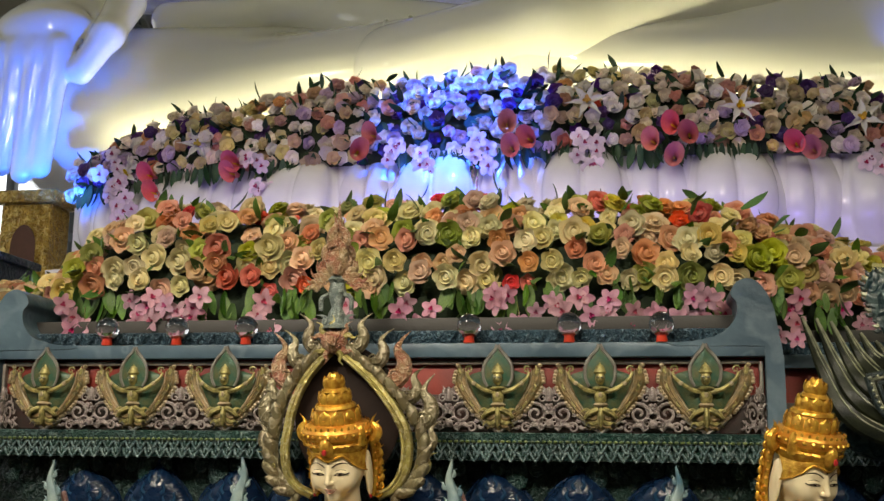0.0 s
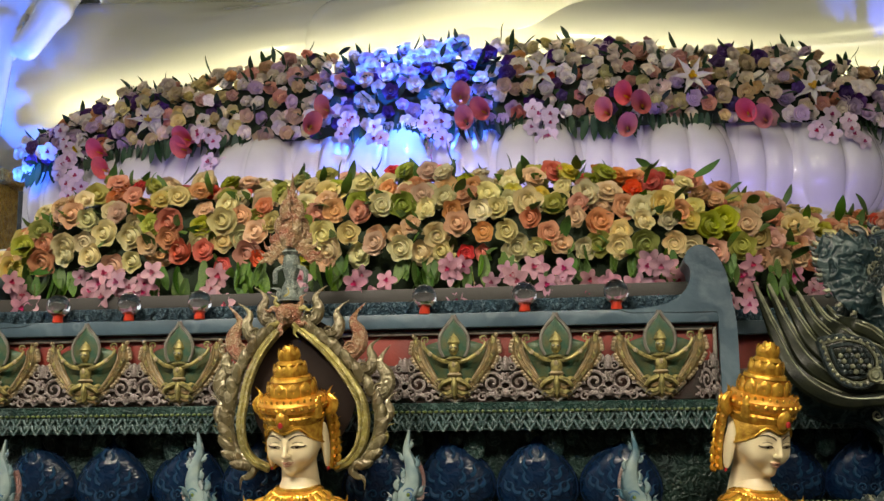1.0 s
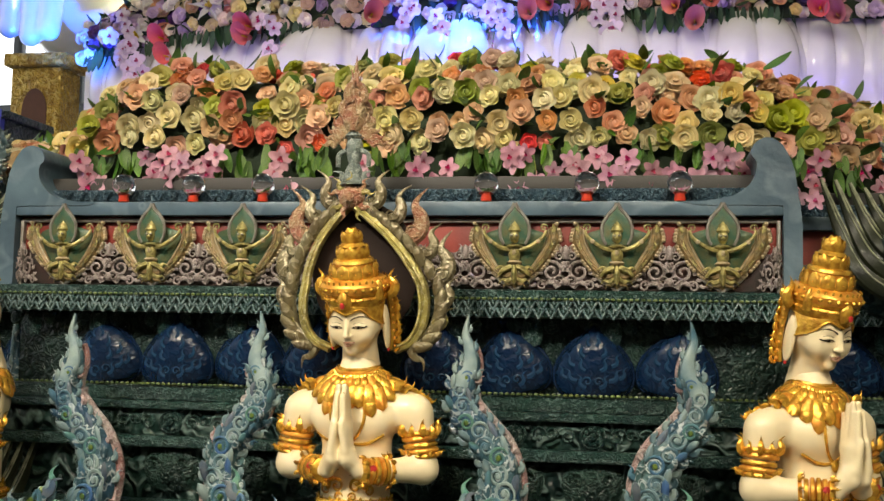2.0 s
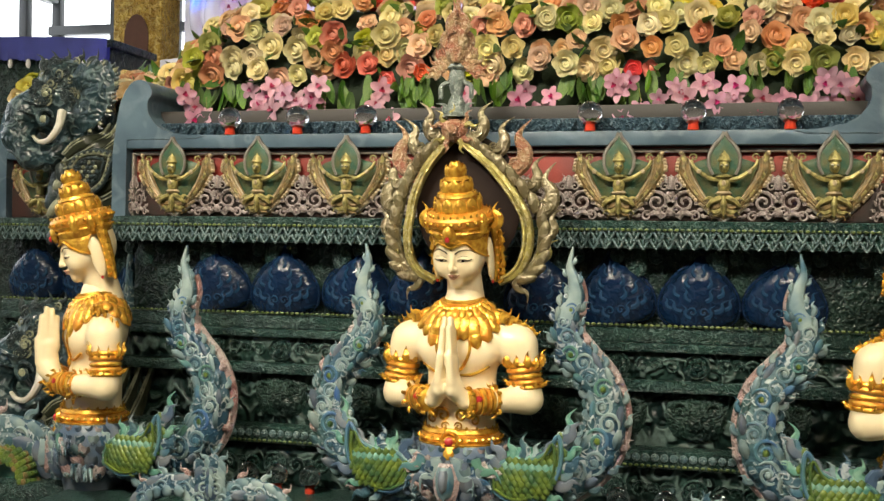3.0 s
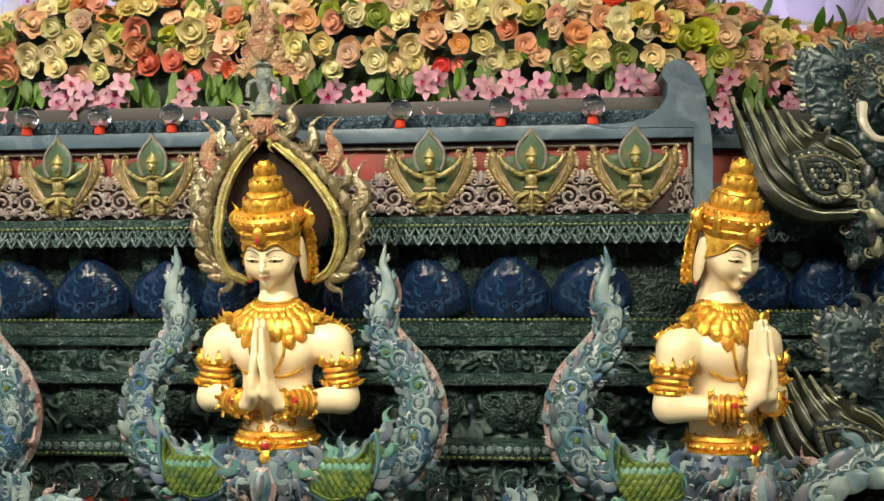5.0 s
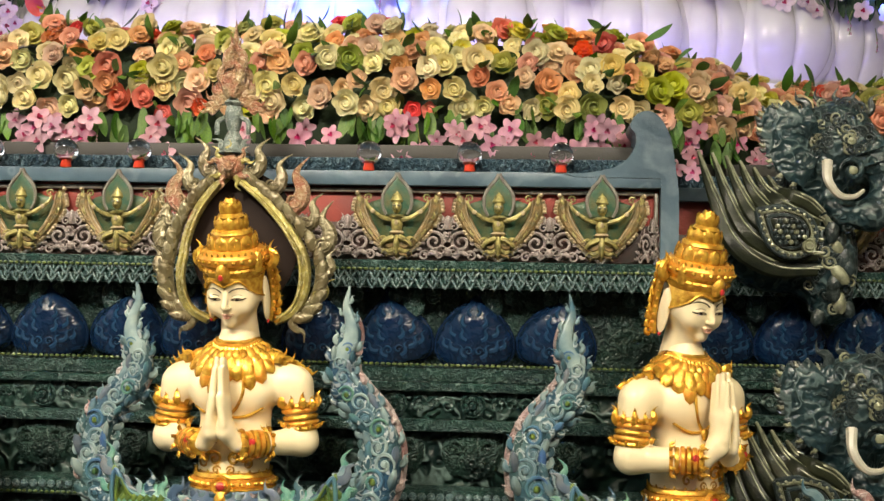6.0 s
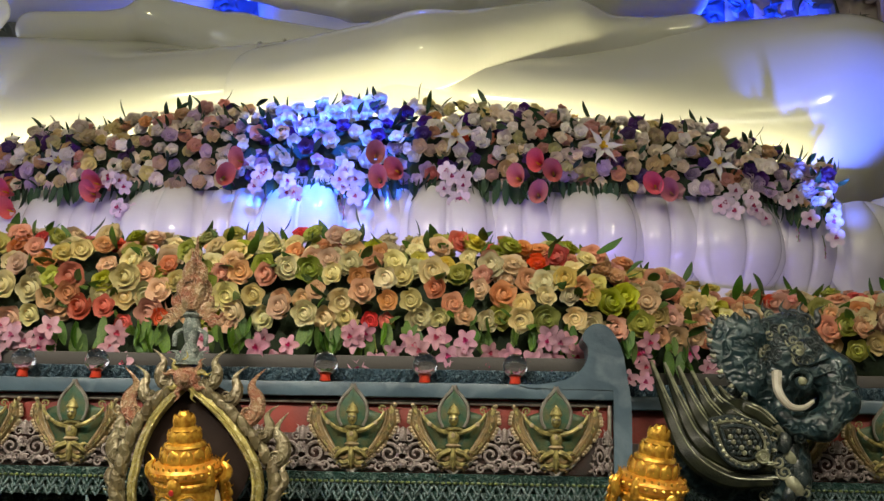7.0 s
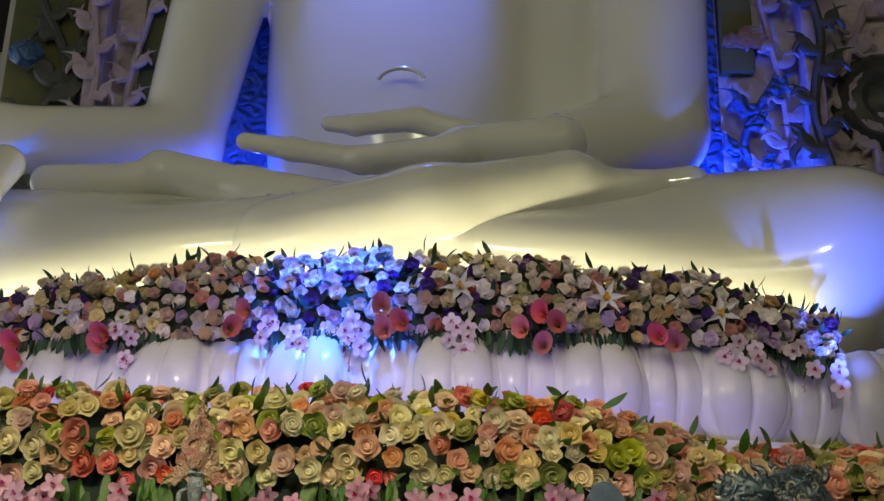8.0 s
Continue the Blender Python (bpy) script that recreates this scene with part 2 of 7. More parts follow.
LEAFDARK = material("dark_leaf_cloth", (0.014, 0.045, 0.020), 0.5, second=(0.03, 0.075, 0.025), scale=20, amount=0.8, bump=0.3, vary=1.0)
HALLWALL = material("hall_wall_plaster", (0.42, 0.40, 0.37), 0.7, second=(0.36, 0.34, 0.32), scale=1.5, amount=0.6, bump=0.2, fine=30)
FLOORM = material("polished_floor_stone", (0.34, 0.31, 0.27), 0.16, second=(0.26, 0.23, 0.20), scale=2.5, amount=0.7, bump=0.03, fine=10)
MURAL = material("mauve_relief_wall", (0.54, 0.44, 0.48), 0.55, second=(0.42, 0.37, 0.44), scale=2.2, amount=0.8, bump=0.4, fine=20, carve=0.5,
                 carve_scale=7, ridge_light=(0.32, 0.29, 0.34), ridge_light_amount=0.7)
MURALBLUE = material("deep_blue_relief_wall", (0.03, 0.10, 0.30), 0.5, second=(0.02, 0.06, 0.16), scale=3, amount=0.8, bump=0.4, fine=20, carve=0.8,
                     carve_scale=9, ridge_light=(0.12, 0.22, 0.42), ridge_light_amount=0.7)
MURALOLIVE = material("olive_painted_wall", (0.11, 0.10, 0.03), 0.55, second=(0.05, 0.07, 0.03), scale=2.5, amount=0.9, bump=0.3, fine=20)
SCROLLMAUVE = material("mauve_scroll_paint", (0.42, 0.34, 0.44), 0.5, second=(0.28, 0.22, 0.30), scale=9, amount=0.8, bump=0.4)
SCROLLDARK = material("dark_vine_paint", (0.035, 0.045, 0.045), 0.5, second=(0.07, 0.06, 0.06), scale=9, amount=0.8, bump=0.4)
COLUMNGOLD = material("gold_mosaic", (0.55, 0.36, 0.07), 0.3, 0.6, second=(0.25, 0.13, 0.02), scale=30, amount=0.8, bump=0.8, carve=0.7, carve_scale=30,
                      ridge_light=(0.8, 0.65, 0.25))
NICHE = material("brown_red_niche", (0.10, 0.035, 0.016), 0.5, bump=0.2)
DARKFRAME = material("dark_window_frame", (0.05, 0.055, 0.06), 0.4, bump=0.1)
DRAPE = material("blue_drape_cloth", (0.04, 0.05, 0.28), 0.7, second=(0.03, 0.035, 0.18), scale=8, amount=0.7, bump=0.4)


def glass(name):
    m = bpy.data.materials.new(name)
    m.use_nodes = True
    b = m.node_tree.nodes["Principled BSDF"]
    b.inputs["Base Color"].default_value = (0.97, 0.98, 1.0, 1)
    b.inputs["Transmission Weight"].default_value, b.inputs["Roughness"].default_value, b.inputs["IOR"].default_value = 1.0, 0.01, 1.46
    return m


def glow(name, colour, strength):
    m = bpy.data.materials.new(name)
    m.use_nodes = True
    b = m.node_tree.nodes["Principled BSDF"]
    b.inputs["Emission Color"].default_value, b.inputs["Emission Strength"].default_value = (*colour, 1), strength
    return m


CRYSTAL = glass("crystal_glass")
DAYLIGHT = glow("daylit_backdrop", (0.93, 0.97, 1.0), 2.2)


# ---- mesh tools ----
class Form:
    """A mesh in the making: points, faces and a material number for each face."""

    def __init__(self):
        self.v, self.f, self.mi = [], [], []

    def add(self, v, f, mat=0):
        k = len(self.v)
        self.v.extend(tuple(p) for p in v)
        self.f.extend(tuple(i + k for i in face) for face in f)
        self.mi.extend([mat] * len(f))
        return self

    def join(self, other, m, mats=None):
        k = len(self.v)
        self.v.extend(tuple(m @ Vector(p)) for p in other.v)
        self.f.extend(tuple(i + k for i in face) for face in other.f)
        self.mi.extend(other.mi if mats is None else [mats] * len(other.f))
        return self


def mesh_of(name, form, materials, smooth=True, weld=False):
    me = bpy.data.meshes.new(name)
    me.from_pydata(form.v, [], form.f)
    for m in materials:
        me.materials.append(m)
    me.polygons.foreach_set("material_index", form.mi)
    me.polygons.foreach_set("use_smooth", [smooth] * len(form.f))
    bm = bmesh.new()
    bm.from_mesh(me)
    if weld:
        bmesh.ops.remove_doubles(bm, verts=bm.verts, dist=1e-5)
    bmesh.ops.recalc_face_normals(bm, faces=bm.faces)
    bm.to_mesh(me)
    bm.free()
    return me


def sharpen(me, degrees=35):
    """Smooth faces with hard edges past an angle."""
    me.set_sharp_from_angle(angle=radians(degrees))
    return me


def part(name, form, materials, parent=None, label="", smooth=True, m=None):
    mats = materials if isinstance(materials, (list, tuple)) else [materials]
    ob = new(name, sharpen(mesh_of(name, form, mats, smooth)))
    if parent:
        ob.parent = parent
    if m is not None:
        ob.matrix_basis = m
    if label:
        tagged(ob, label)
    return ob


def thing(name, at, label, category, group="", kind=""):
    ob = new(name)
    ob.location = at
    return tagged(ob, label, category, group, kind)


def box(fm, x0, x1, y0, y1, z0, z1, mat=0, bevel=0.0):
    """A box with its edges taken off."""
    c = bevel
    if c <= 0:
        v = [(x, y, z) for z in (z0, z1) for y in (y0, y1) for x in (x0, x1)]
        return fm.add(v, [(0, 2, 3, 1), (4, 5, 7, 6), (0, 1, 5, 4), (2, 6, 7, 3), (0, 4, 6, 2), (1, 3, 7, 5)], mat)
    bm = bmesh.new()
    r = bmesh.ops.create_cube(bm, size=1, matrix=Matrix.Translation(((x0 + x1) / 2, (y0 + y1) / 2, (z0 + z1) / 2)) @ Matrix.Diagonal((x1 - x0, y1 - y0, z1 - z0, 1)))
    bmesh.ops.bevel(bm, geom=bm.edges[:], offset=c, segments=2, affect="EDGES", profile=0.5)
    bm.verts.index_update()
    fm.add([p.co[:] for p in bm.verts], [[p.index for p in f.verts] for f in bm.faces], mat)
    bm.free()
    return fm


def spline(points, steps):
    """Catmull-Rom through points of any size."""
    p = np.array(points, float)
    p = np.vstack([2 * p[0] - p[1], p, 2 * p[-1] - p[-2]])
    out = []
    for i in range(1, len(p) - 2):
        for k in range(steps):
            t = k / steps
            out.append(0.5 * (2 * p[i] + (p[i + 1] - p[i - 1]) * t + (2 * p[i - 1] - 5 * p[i] + 4 * p[i + 1] - p[i + 2]) * t * t
                              + (3 * p[i] - p[i - 1] - 3 * p[i + 1] + p[i + 2]) * t ** 3))
    out.append(p[-2])
    return np.array(out)


def tube(fm, path, radii, seg=8, mat=0, flat=1.0, up=(0, 1, 0)):
    """A tube along a path with a radius at each point. flat: its thickness along up, as a share of its width."""
    path = np.array(path, float)
    n = len(path)
    radii = np.broadcast_to(np.array(radii, float), (n,))
    tan = np.gradient(path, axis=0)
    tan /= np.linalg.norm(tan, axis=1)[:, None] + 1e-9
    up = np.array(up, float)
    v, f = [], []
    for i in range(n):
        u = up - tan[i] * (up @ tan[i])
        if np.linalg.norm(u) < 1e-3:
            u = np.array((1.0, 0, 0)) - tan[i] * tan[i][0]
        u /= np.linalg.norm(u)
        w = np.cross(tan[i], u)
        for k in range(seg):
            a = 2 * math.pi * k / seg
            v.append(path[i] + radii[i] * (math.cos(a) * w + flat * math.sin(a) * u))
    for i in range(n - 1):
        for k in range(seg):
            f.append((i * seg + k, i * seg + (k + 1) % seg, (i + 1) * seg + (k + 1) % seg, (i + 1) * seg + k))
    f.append(tuple(range(seg))[::-1])
    f.append(tuple((n - 1) * seg + k for k in range(seg)))
    return fm.add(v, f, mat)


def lathe(fm, profile, seg=24, mat=0, m=None, sx=1.0, sy=1.0):
    """A turned form: (radius, height) pairs round z."""
    m = m or Matrix()
    v, f = [], []
    for r, z in profile:
        for k in range(seg):
            a = 2 * math.pi * k / seg
            v.append(m @ Vector((sx * r * math.cos(a), sy * r * math.sin(a), z)))
    for i in range(len(profile) - 1):
        for k in range(seg):
            f.append((i * seg + k, i * seg + (k + 1) % seg, (i + 1) * seg + (k + 1) % seg, (i + 1) * seg + k))
    f.append(tuple(range(seg))[::-1])
    f.append(tuple((len(profile) - 1) * seg + k for k in range(seg)))
    return fm.add(v, f, mat)


def ball(fm, centre, r, mat=0, seg=12, m=None):
    """An ellipsoid; r: three half axes."""
    r = (r, r, r) if isinstance(r, (int, float)) else r
    rings = max(4, seg // 2)
    prof = [(math.sin(math.pi * i / rings) + (1e-4 if i in (0, rings) else 0), -math.cos(math.pi * i / rings)) for i in range(rings + 1)]
    mm = (m or Matrix()) @ Matrix.Translation(centre) @ Matrix.Diagonal((*r, 1))
    return lathe(fm, prof, seg, mat, mm)


def leaf_plate(fm, w, h, depth, mat=0, m=None, point=0.35, rows=8, bulge=1.0):
    """A pointed leaf standing in xz, its back on y = 0 and its face swelling to -y."""
    m = m or Matrix()
    v, f = [], []
    cols = 6
    for i in range(rows + 1):
        t = i / rows
        half = w / 2 * (math.sin(math.pi * min(1, (t * (1 - point) + point * 0.55) ** 0.9)) ** 0.8 if t < 1 else 0.0)
        half = max(half, w * 0.01)
        for k in range(cols + 1):
            s = 2 * k / cols - 1
            v.append(m @ Vector((half * s, -depth * bulge * (1 - s * s) ** 0.5 * (0.35 + 0.65 * math.sin(math.pi * min(0.98, t * 0.9 + 0.05))), h * t)))
    for i in range(rows):
        for k in range(cols):
            a = i * (cols + 1) + k
            f.append((a, a + 1, a + cols + 2, a + cols + 1))
    return fm.add(v, f, mat)


def scroll(fm, m, size, turns=1.4, r=0.12, mat=0, seg=6, hand=1, steps=22):
    """A flat spiral in xz that thins towards its middle."""
    pts, rad = [], []
    for i in range(steps + 1):
        t = i / steps
        a = 2 * math.pi * turns * t
        d = size * (1 - 0.86 * t)
        pts.append(m @ Vector((hand * d * math.cos(a), -0.25 * size * t * 0.5, d * math.sin(a))))
        rad.append(size * r * (1.0 - 0.45 * t) * (0.3 + 0.7 * min(1, t * 6)))
    return tube(fm, pts, rad, seg, mat, 0.9)


def flame(fm, m, size, mat=0, bend=1.0, width=0.2, seg=7, flat=0.6):
    """A flame lick: a tapering S that starts at m's origin, rises along z and hooks to +x."""
    ctrl = [(0, 0, 0), (0.16 * bend, 0, 0.22), (0.14 * bend, 0, 0.45), (-0.02 * bend, 0, 0.62), (0.0, 0, 0.80), (0.12 * bend, 0, 1.0)]
    path = spline([(x * size, y, z * size) for x, y, z in ctrl], 4)
    n = len(path)
    rad = [size * width * (0.55 + 0.45 * math.sin(math.pi * min(1, 0.25 + i / n))) * (1 - (i / (n - 1)) ** 1.6) + size * 0.006 for i in range(n)]
    return tube(fm, [m @ Vector(p) for p in path], rad, seg, mat, flat)


def smin(a, b, k):
    h = np.clip(0.5 + 0.5 * (b - a) / k, 0, 1)
    return b * (1 - h) + a * h - k * h * (1 - h)


def cone_field(P, a, b, ra, rb, squash=(1, 1, 1)):
    """Distance to a capsule whose radius runs from ra to rb."""
    s = np.array(squash, float)
    a, b = np.array(a, float), np.array(b, float)
    pa, ba = (P - a) / s, (b - a) / s
    t = np.clip((pa @ ba) / (ba @ ba), 0, 1)
    return (np.linalg.norm(pa - t[..., None] * ba, axis=-1) - (ra + (rb - ra) * t)) * s.min()


def ball_field(P, c, r):
    r = np.array(r, float)
    q = (P - np.array(c, float)) / r
    k0 = np.linalg.norm(q, axis=-1)
    k1 = np.linalg.norm(q / r, axis=-1) + 1e-9
    return k0 * (k0 - 1) / k1


def blend(P, parts, k):
    d = None
    for p in parts:
        e = p(P) if callable(p) else p
        d = e if d is None else smin(d, e, k)
    return d


def surface(field, lo, hi, h):
    """The zero surface of a distance field on a grid of step h, as points and four-sided faces."""
    ax = [np.arange(lo[i], hi[i] + h, h) for i in range(3)]
    X, Y, Z = np.meshgrid(*ax, indexing="ij")
    D = field(np.stack([X, Y, Z], -1))
    ins = D < 0
    nx, ny, nz = D.shape
    acc, cnt = np.zeros((nx - 1, ny - 1, nz - 1, 3)), np.zeros((nx - 1, ny - 1, nz - 1))
    corner = [(i, j, k) for i in (0, 1) for j in (0, 1) for k in (0, 1)]

    def sl(c):
        return tuple(slice(c[i], c[i] + D.shape[i] - 1) for i in range(3))
    for a in corner:
        for axis in range(3):
            if a[axis] == 0:
                b = list(a)
                b[axis] = 1
                da, db = D[sl(a)], D[sl(b)]
                cross = (da < 0) != (db < 0)
                t = np.where(cross, da / np.where(cross, da - db, 1), 0)
                p = np.zeros(acc.shape)
                for i in range(3):
                    p[..., i] = a[i]
                p[..., axis] = t
                acc += np.where(cross[..., None], p, 0)
                cnt += cross
    live = cnt > 0
    idx = np.full(live.shape, -1)
    idx[live] = np.arange(live.sum())
    base = np.argwhere(live)
    verts = (base + acc[live] / cnt[live][:, None]) * h + np.array(lo)
    faces = []
    for axis in range(3):
        s0, s1 = [slice(None)] * 3, [slice(None)] * 3
        s0[axis], s1[axis] = slice(0, -1), slice(1, None)
        a, b = ins[tuple(s0)], ins[tuple(s1)]
        u, w = (axis + 1) % 3, (axis + 2) % 3
        for e in np.argwhere(a != b):
            if 0 < e[u] < D.shape[u] - 1 and 0 < e[w] < D.shape[w] - 1:
                q = []
                for du, dw in ((-1, -1), (0, -1), (0, 0), (-1, 0)):
                    c = e.copy()
                    c[u] += du
                    c[w] += dw
                    q.append(int(idx[tuple(c)]))
                faces.append(q if a[tuple(e)] else q[::-1])
    return verts.tolist(), faces


# ---- the hall ----
def slab(name, x0, x1, y0, y1, z0, z1, mat, label, category="wall"):
    ob = part(name, box(Form(), x0, x1, y0, y1, z0, z1), mat, smooth=False)
    return tagged(ob, label, category, kind="structure")


slab("floor", -8, 8, -9, 5.6, -0.2, 0.0, FLOORM, "polished beige stone hall floor", "floor")
slab("ceiling", -8, 8, -9, 5.6, 9.0, 9.2, HALLWALL, "plain pale plaster hall ceiling", "ceiling")
slab("wall_south", -8, 8, -9.2, -9.0, 0, 9, HALLWALL, "plain plaster wall facing the altar")
slab("wall_east", 8, 8.2, -9.2, 5.6, 0, 9, HALLWALL, "plain plaster side wall of the hall")
wall_north = slab("wall_north", -3.4, 8, 4.75, 5.0, 0, 9, MURAL, "mauve relief wall behind the seated statue")
CX = 0.035      # middle of the altar front
# the side of the hall with daylit openings
slab("backdrop", -12.2, -12.0, -9, 12, -1, 9, DAYLIGHT, "bright daylight outside the hall windows", "backdrop")
wall_west = slab("wall_west", -8.0, -7.8, -9, 9.5, 0.0, 2.3, HALLWALL, "low plaster wall under the hall windows")
slab("wall_west_lintel", -8.0, -7.8, -9, 9.5, 6.4, 9.0, HALLWALL, "plaster lintel over the hall windows")
slab("wall_northwest", -8, -3.4, 9.3, 9.5, 0, 2.75, HALLWALL, "plain plaster wall under the end windows")
slab("wall_northwest_head", -8, -3.4, 9.3, 9.5, 6.2, 9, HALLWALL, "plain plaster wall over the end windows")
slab("wall_return", -3.6, -3.4, 5.0, 9.5, 0, 9, HALLWALL, "plain plaster wall beside the altar recess")
slab("backdrop_end", -14, -2, 13.0, 13.2, -1, 10, DAYLIGHT, "bright daylight outside the end windows", "backdrop")
end_win = thing("window_2", (0, 0, 0), "dark framed end windows with arched heads", "window", kind="structure")
for k in range(6):
    part("mullion", box(Form(), -7.95 + 0.86 * k, -7.83 + 0.86 * k, 9.34, 9.46, 2.75, 6.2, 0, 0.01), DARKFRAME, end_win, smooth=False)
    fm = Form()
    arc = [(-7.40 + 0.86 * k + 0.37 * math.cos(a), 9.40, 3.55 + 0.37 * math.sin(a)) for a in np.linspace(0, math.pi, 13)]
    tube(fm, arc, [0.05] * 13, 6)
    part("arched_head", fm, DARKFRAME, end_win)
for z in (2.75, 3.92, 4.35):
    part("transom", box(Form(), -8, -3.4, 9.33, 9.47, z, z + 0.12, 0, 0.01), DARKFRAME, end_win, smooth=False)
win = thing("window_1", (0, 0, 0), "dark framed hall window with arched tracery", "window", kind="structure")
for k in range(16):
    part("mullion", box(Form(), -7.96, -7.84, -8.6 + 1.15 * k, -8.48 + 1.15 * k, 2.3, 6.4, 0, 0.01), DARKFRAME, win, smooth=False)
for z in (2.3, 3.55, 4.75, 6.3):
    part("transom", box(Form(), -7.98, -7.82, -9, 9.3, z, z + 0.14, 0, 0.01), DARKFRAME, win, smooth=False)

# ---- the back wall's relief ----
def vine(path, r, mat, name, label, leaves=10, hand=1):
    """A climbing vine of tube and scrolls on the back wall."""
    fm = Form()
    pts = spline(path, 8)
    tube(fm, pts, [r] * len(pts), 8)
    rng = random.Random(int(abs(path[0][0]) * 100))
    for k in range(leaves):
        p = pts[int((k + 0.5) / leaves * (len(pts) - 1))]
        s = r * rng.uniform(3.0, 5.0)
        side = 1 if k % 2 else -1
        scroll(fm, pose(p[0] + side * s * 0.8, p[1] - 0.02, p[2] + rng.uniform(-0.05, 0.05), 0, rng.uniform(-40, 40), 0), s * 0.7, 0.8, 0.30, 0, 6, side)
        flame(fm, pose(p[0], p[1] - 0.02, p[2], 0, side * 50, 0), s * 2.2, 0, side, 0.17)
        flame(fm, pose(p[0] + side * s * 0.7, p[1] - 0.02, p[2], 0, side * rng.uniform(5, 35), 0), s * 1.5, 0, -side, 0.17)
    return tagged(part(name, fm, mat), label, "wall relief")


part("blue_panel", box(Form(), 2.30, 2.68, 4.68, 4.76, 3.6, 9, 0, 0.02), MURALBLUE, wall_north, "deep blue carved strip")
# behind the left arm, blue lamplight is put into the strip's colour
part("blue_panel", box(Form(), -1.7, -0.2, 4.68, 4.76, 3.6, 9, 0, 0.02), MURALBLUE, wall_north, "deep blue carved strip")
part("olive_panel", box(Form(), 2.70, 2.98, 4.64, 4.76, 6.15, 9, 0, 0.02), MURALOLIVE, wall_north, "olive painted panel")
part("olive_panel", box(Form(), -2.2, -1.72, 4.66, 4.76, 3.6, 9, 0, 0.02), MURALOLIVE, wall_north, "olive painted panel")
part("olive_panel", box(Form(), -3.38, -2.75, 4.66, 4.76, 3.6, 9, 0, 0.02), MURALOLIVE, wall_north, "olive painted panel")
part("pilaster", box(Form(), 3.34, 3.50, 4.52, 4.76, 3.0, 9, 0, 0.03), SCROLLMAUVE, wall_north, "mauve pilaster wound with vines")
part("pilaster", box(Form(), -2.62, -2.46, 4.52, 4.76, 3.0, 9, 0, 0.03), SCROLLMAUVE, wall_north, "mauve pilaster wound with vines")
fm = Form()
for k in range(5):
    flame(fm, pose(2.72 + 0.05 * k, 4.62, 6.42 + 0.03 * (k % 2), 0, 62 + 8 * k, 0), 0.34 - 0.03 * k, 0, 1, 0.18)
part("flame_motif", fm, FINIAL, wall_north, "red painted flame motif")
vine([(2.8, 4.66, 4.3), (3.1, 4.66, 4.9), (2.85, 4.66, 5.5), (3.15, 4.66, 6.1)], 0.035, MURALBLUE, "vine_relief", "blue and mauve scrolling vine relief on the back wall", 10)
vine([(3.15, 4.66, 4.3), (2.9, 4.66, 5.0), (3.2, 4.66, 5.6), (3.05, 4.66, 6.9)], 0.03, SCROLLMAUVE, "vine_relief", "mauve scrolling vine relief on the back wall", 16)
vine([(3.42, 4.5, 4.3), (3.5, 4.48, 5.0), (3.38, 4.48, 5.7), (3.48, 4.48, 6.4), (3.36, 4.48, 7.0)], 0.04, SCROLLDARK, "vine_relief", "dark vine wound round a mauve pilaster", 12)
vine([(3.75, 4.7, 4.6), (3.9, 4.7, 5.4), (3.7, 4.7, 6.1), (3.95, 4.7, 6.8)], 0.04, SCROLLMAUVE, "vine_relief", "mauve scrolling vine relief beside the pilaster", 12)
vine([(-2.5, 4.5, 4.4), (-2.62, 4.48, 5.2), (-2.48, 4.48, 6.0), (-2.6, 4.48, 6.9)], 0.035, SCROLLMAUVE, "vine_relief", "pale vine wound round a mauve pilaster", 12)
vine([(-2.2, 4.6, 4.6), (-2.05, 4.6, 5.3), (-2.25, 4.6, 5.9), (-2.1, 4.6, 6.9)], 0.03, SCROLLMAUVE, "vine_relief", "pale scrolling vine relief on the back wall", 14)
vine([(-2.9, 4.6, 5.0), (-3.1, 4.6, 5.6), (-2.8, 4.6, 6.2), (-3.1, 4.6, 6.9)], 0.045, SCROLLDARK, "vine_relief", "dark thick vine relief on the olive wall", 10)
fm = Form()
lathe(fm, [(0.02, 0.10), (0.10, 0.09), (0.16, 0.05), (0.22, 0.09), (0.30, 0.05), (0.36, 0.09), (0.42, 0.03), (0.44, -0.02)], 32, 0, pose(4.02, 4.72, 5.9, 90, 0, 0))
tagged(part("wall_medallion", fm, SCROLLDARK), "dark round carved medallion on the mauve back wall", "wall relief")
fm = Form()
ball(fm, (-3.15, 4.55, 6.35), (0.16, 0.1, 0.12))
tagged(part("wall_boss", fm, MURALBLUE), "blue round boss on the olive painted wall", "wall relief")

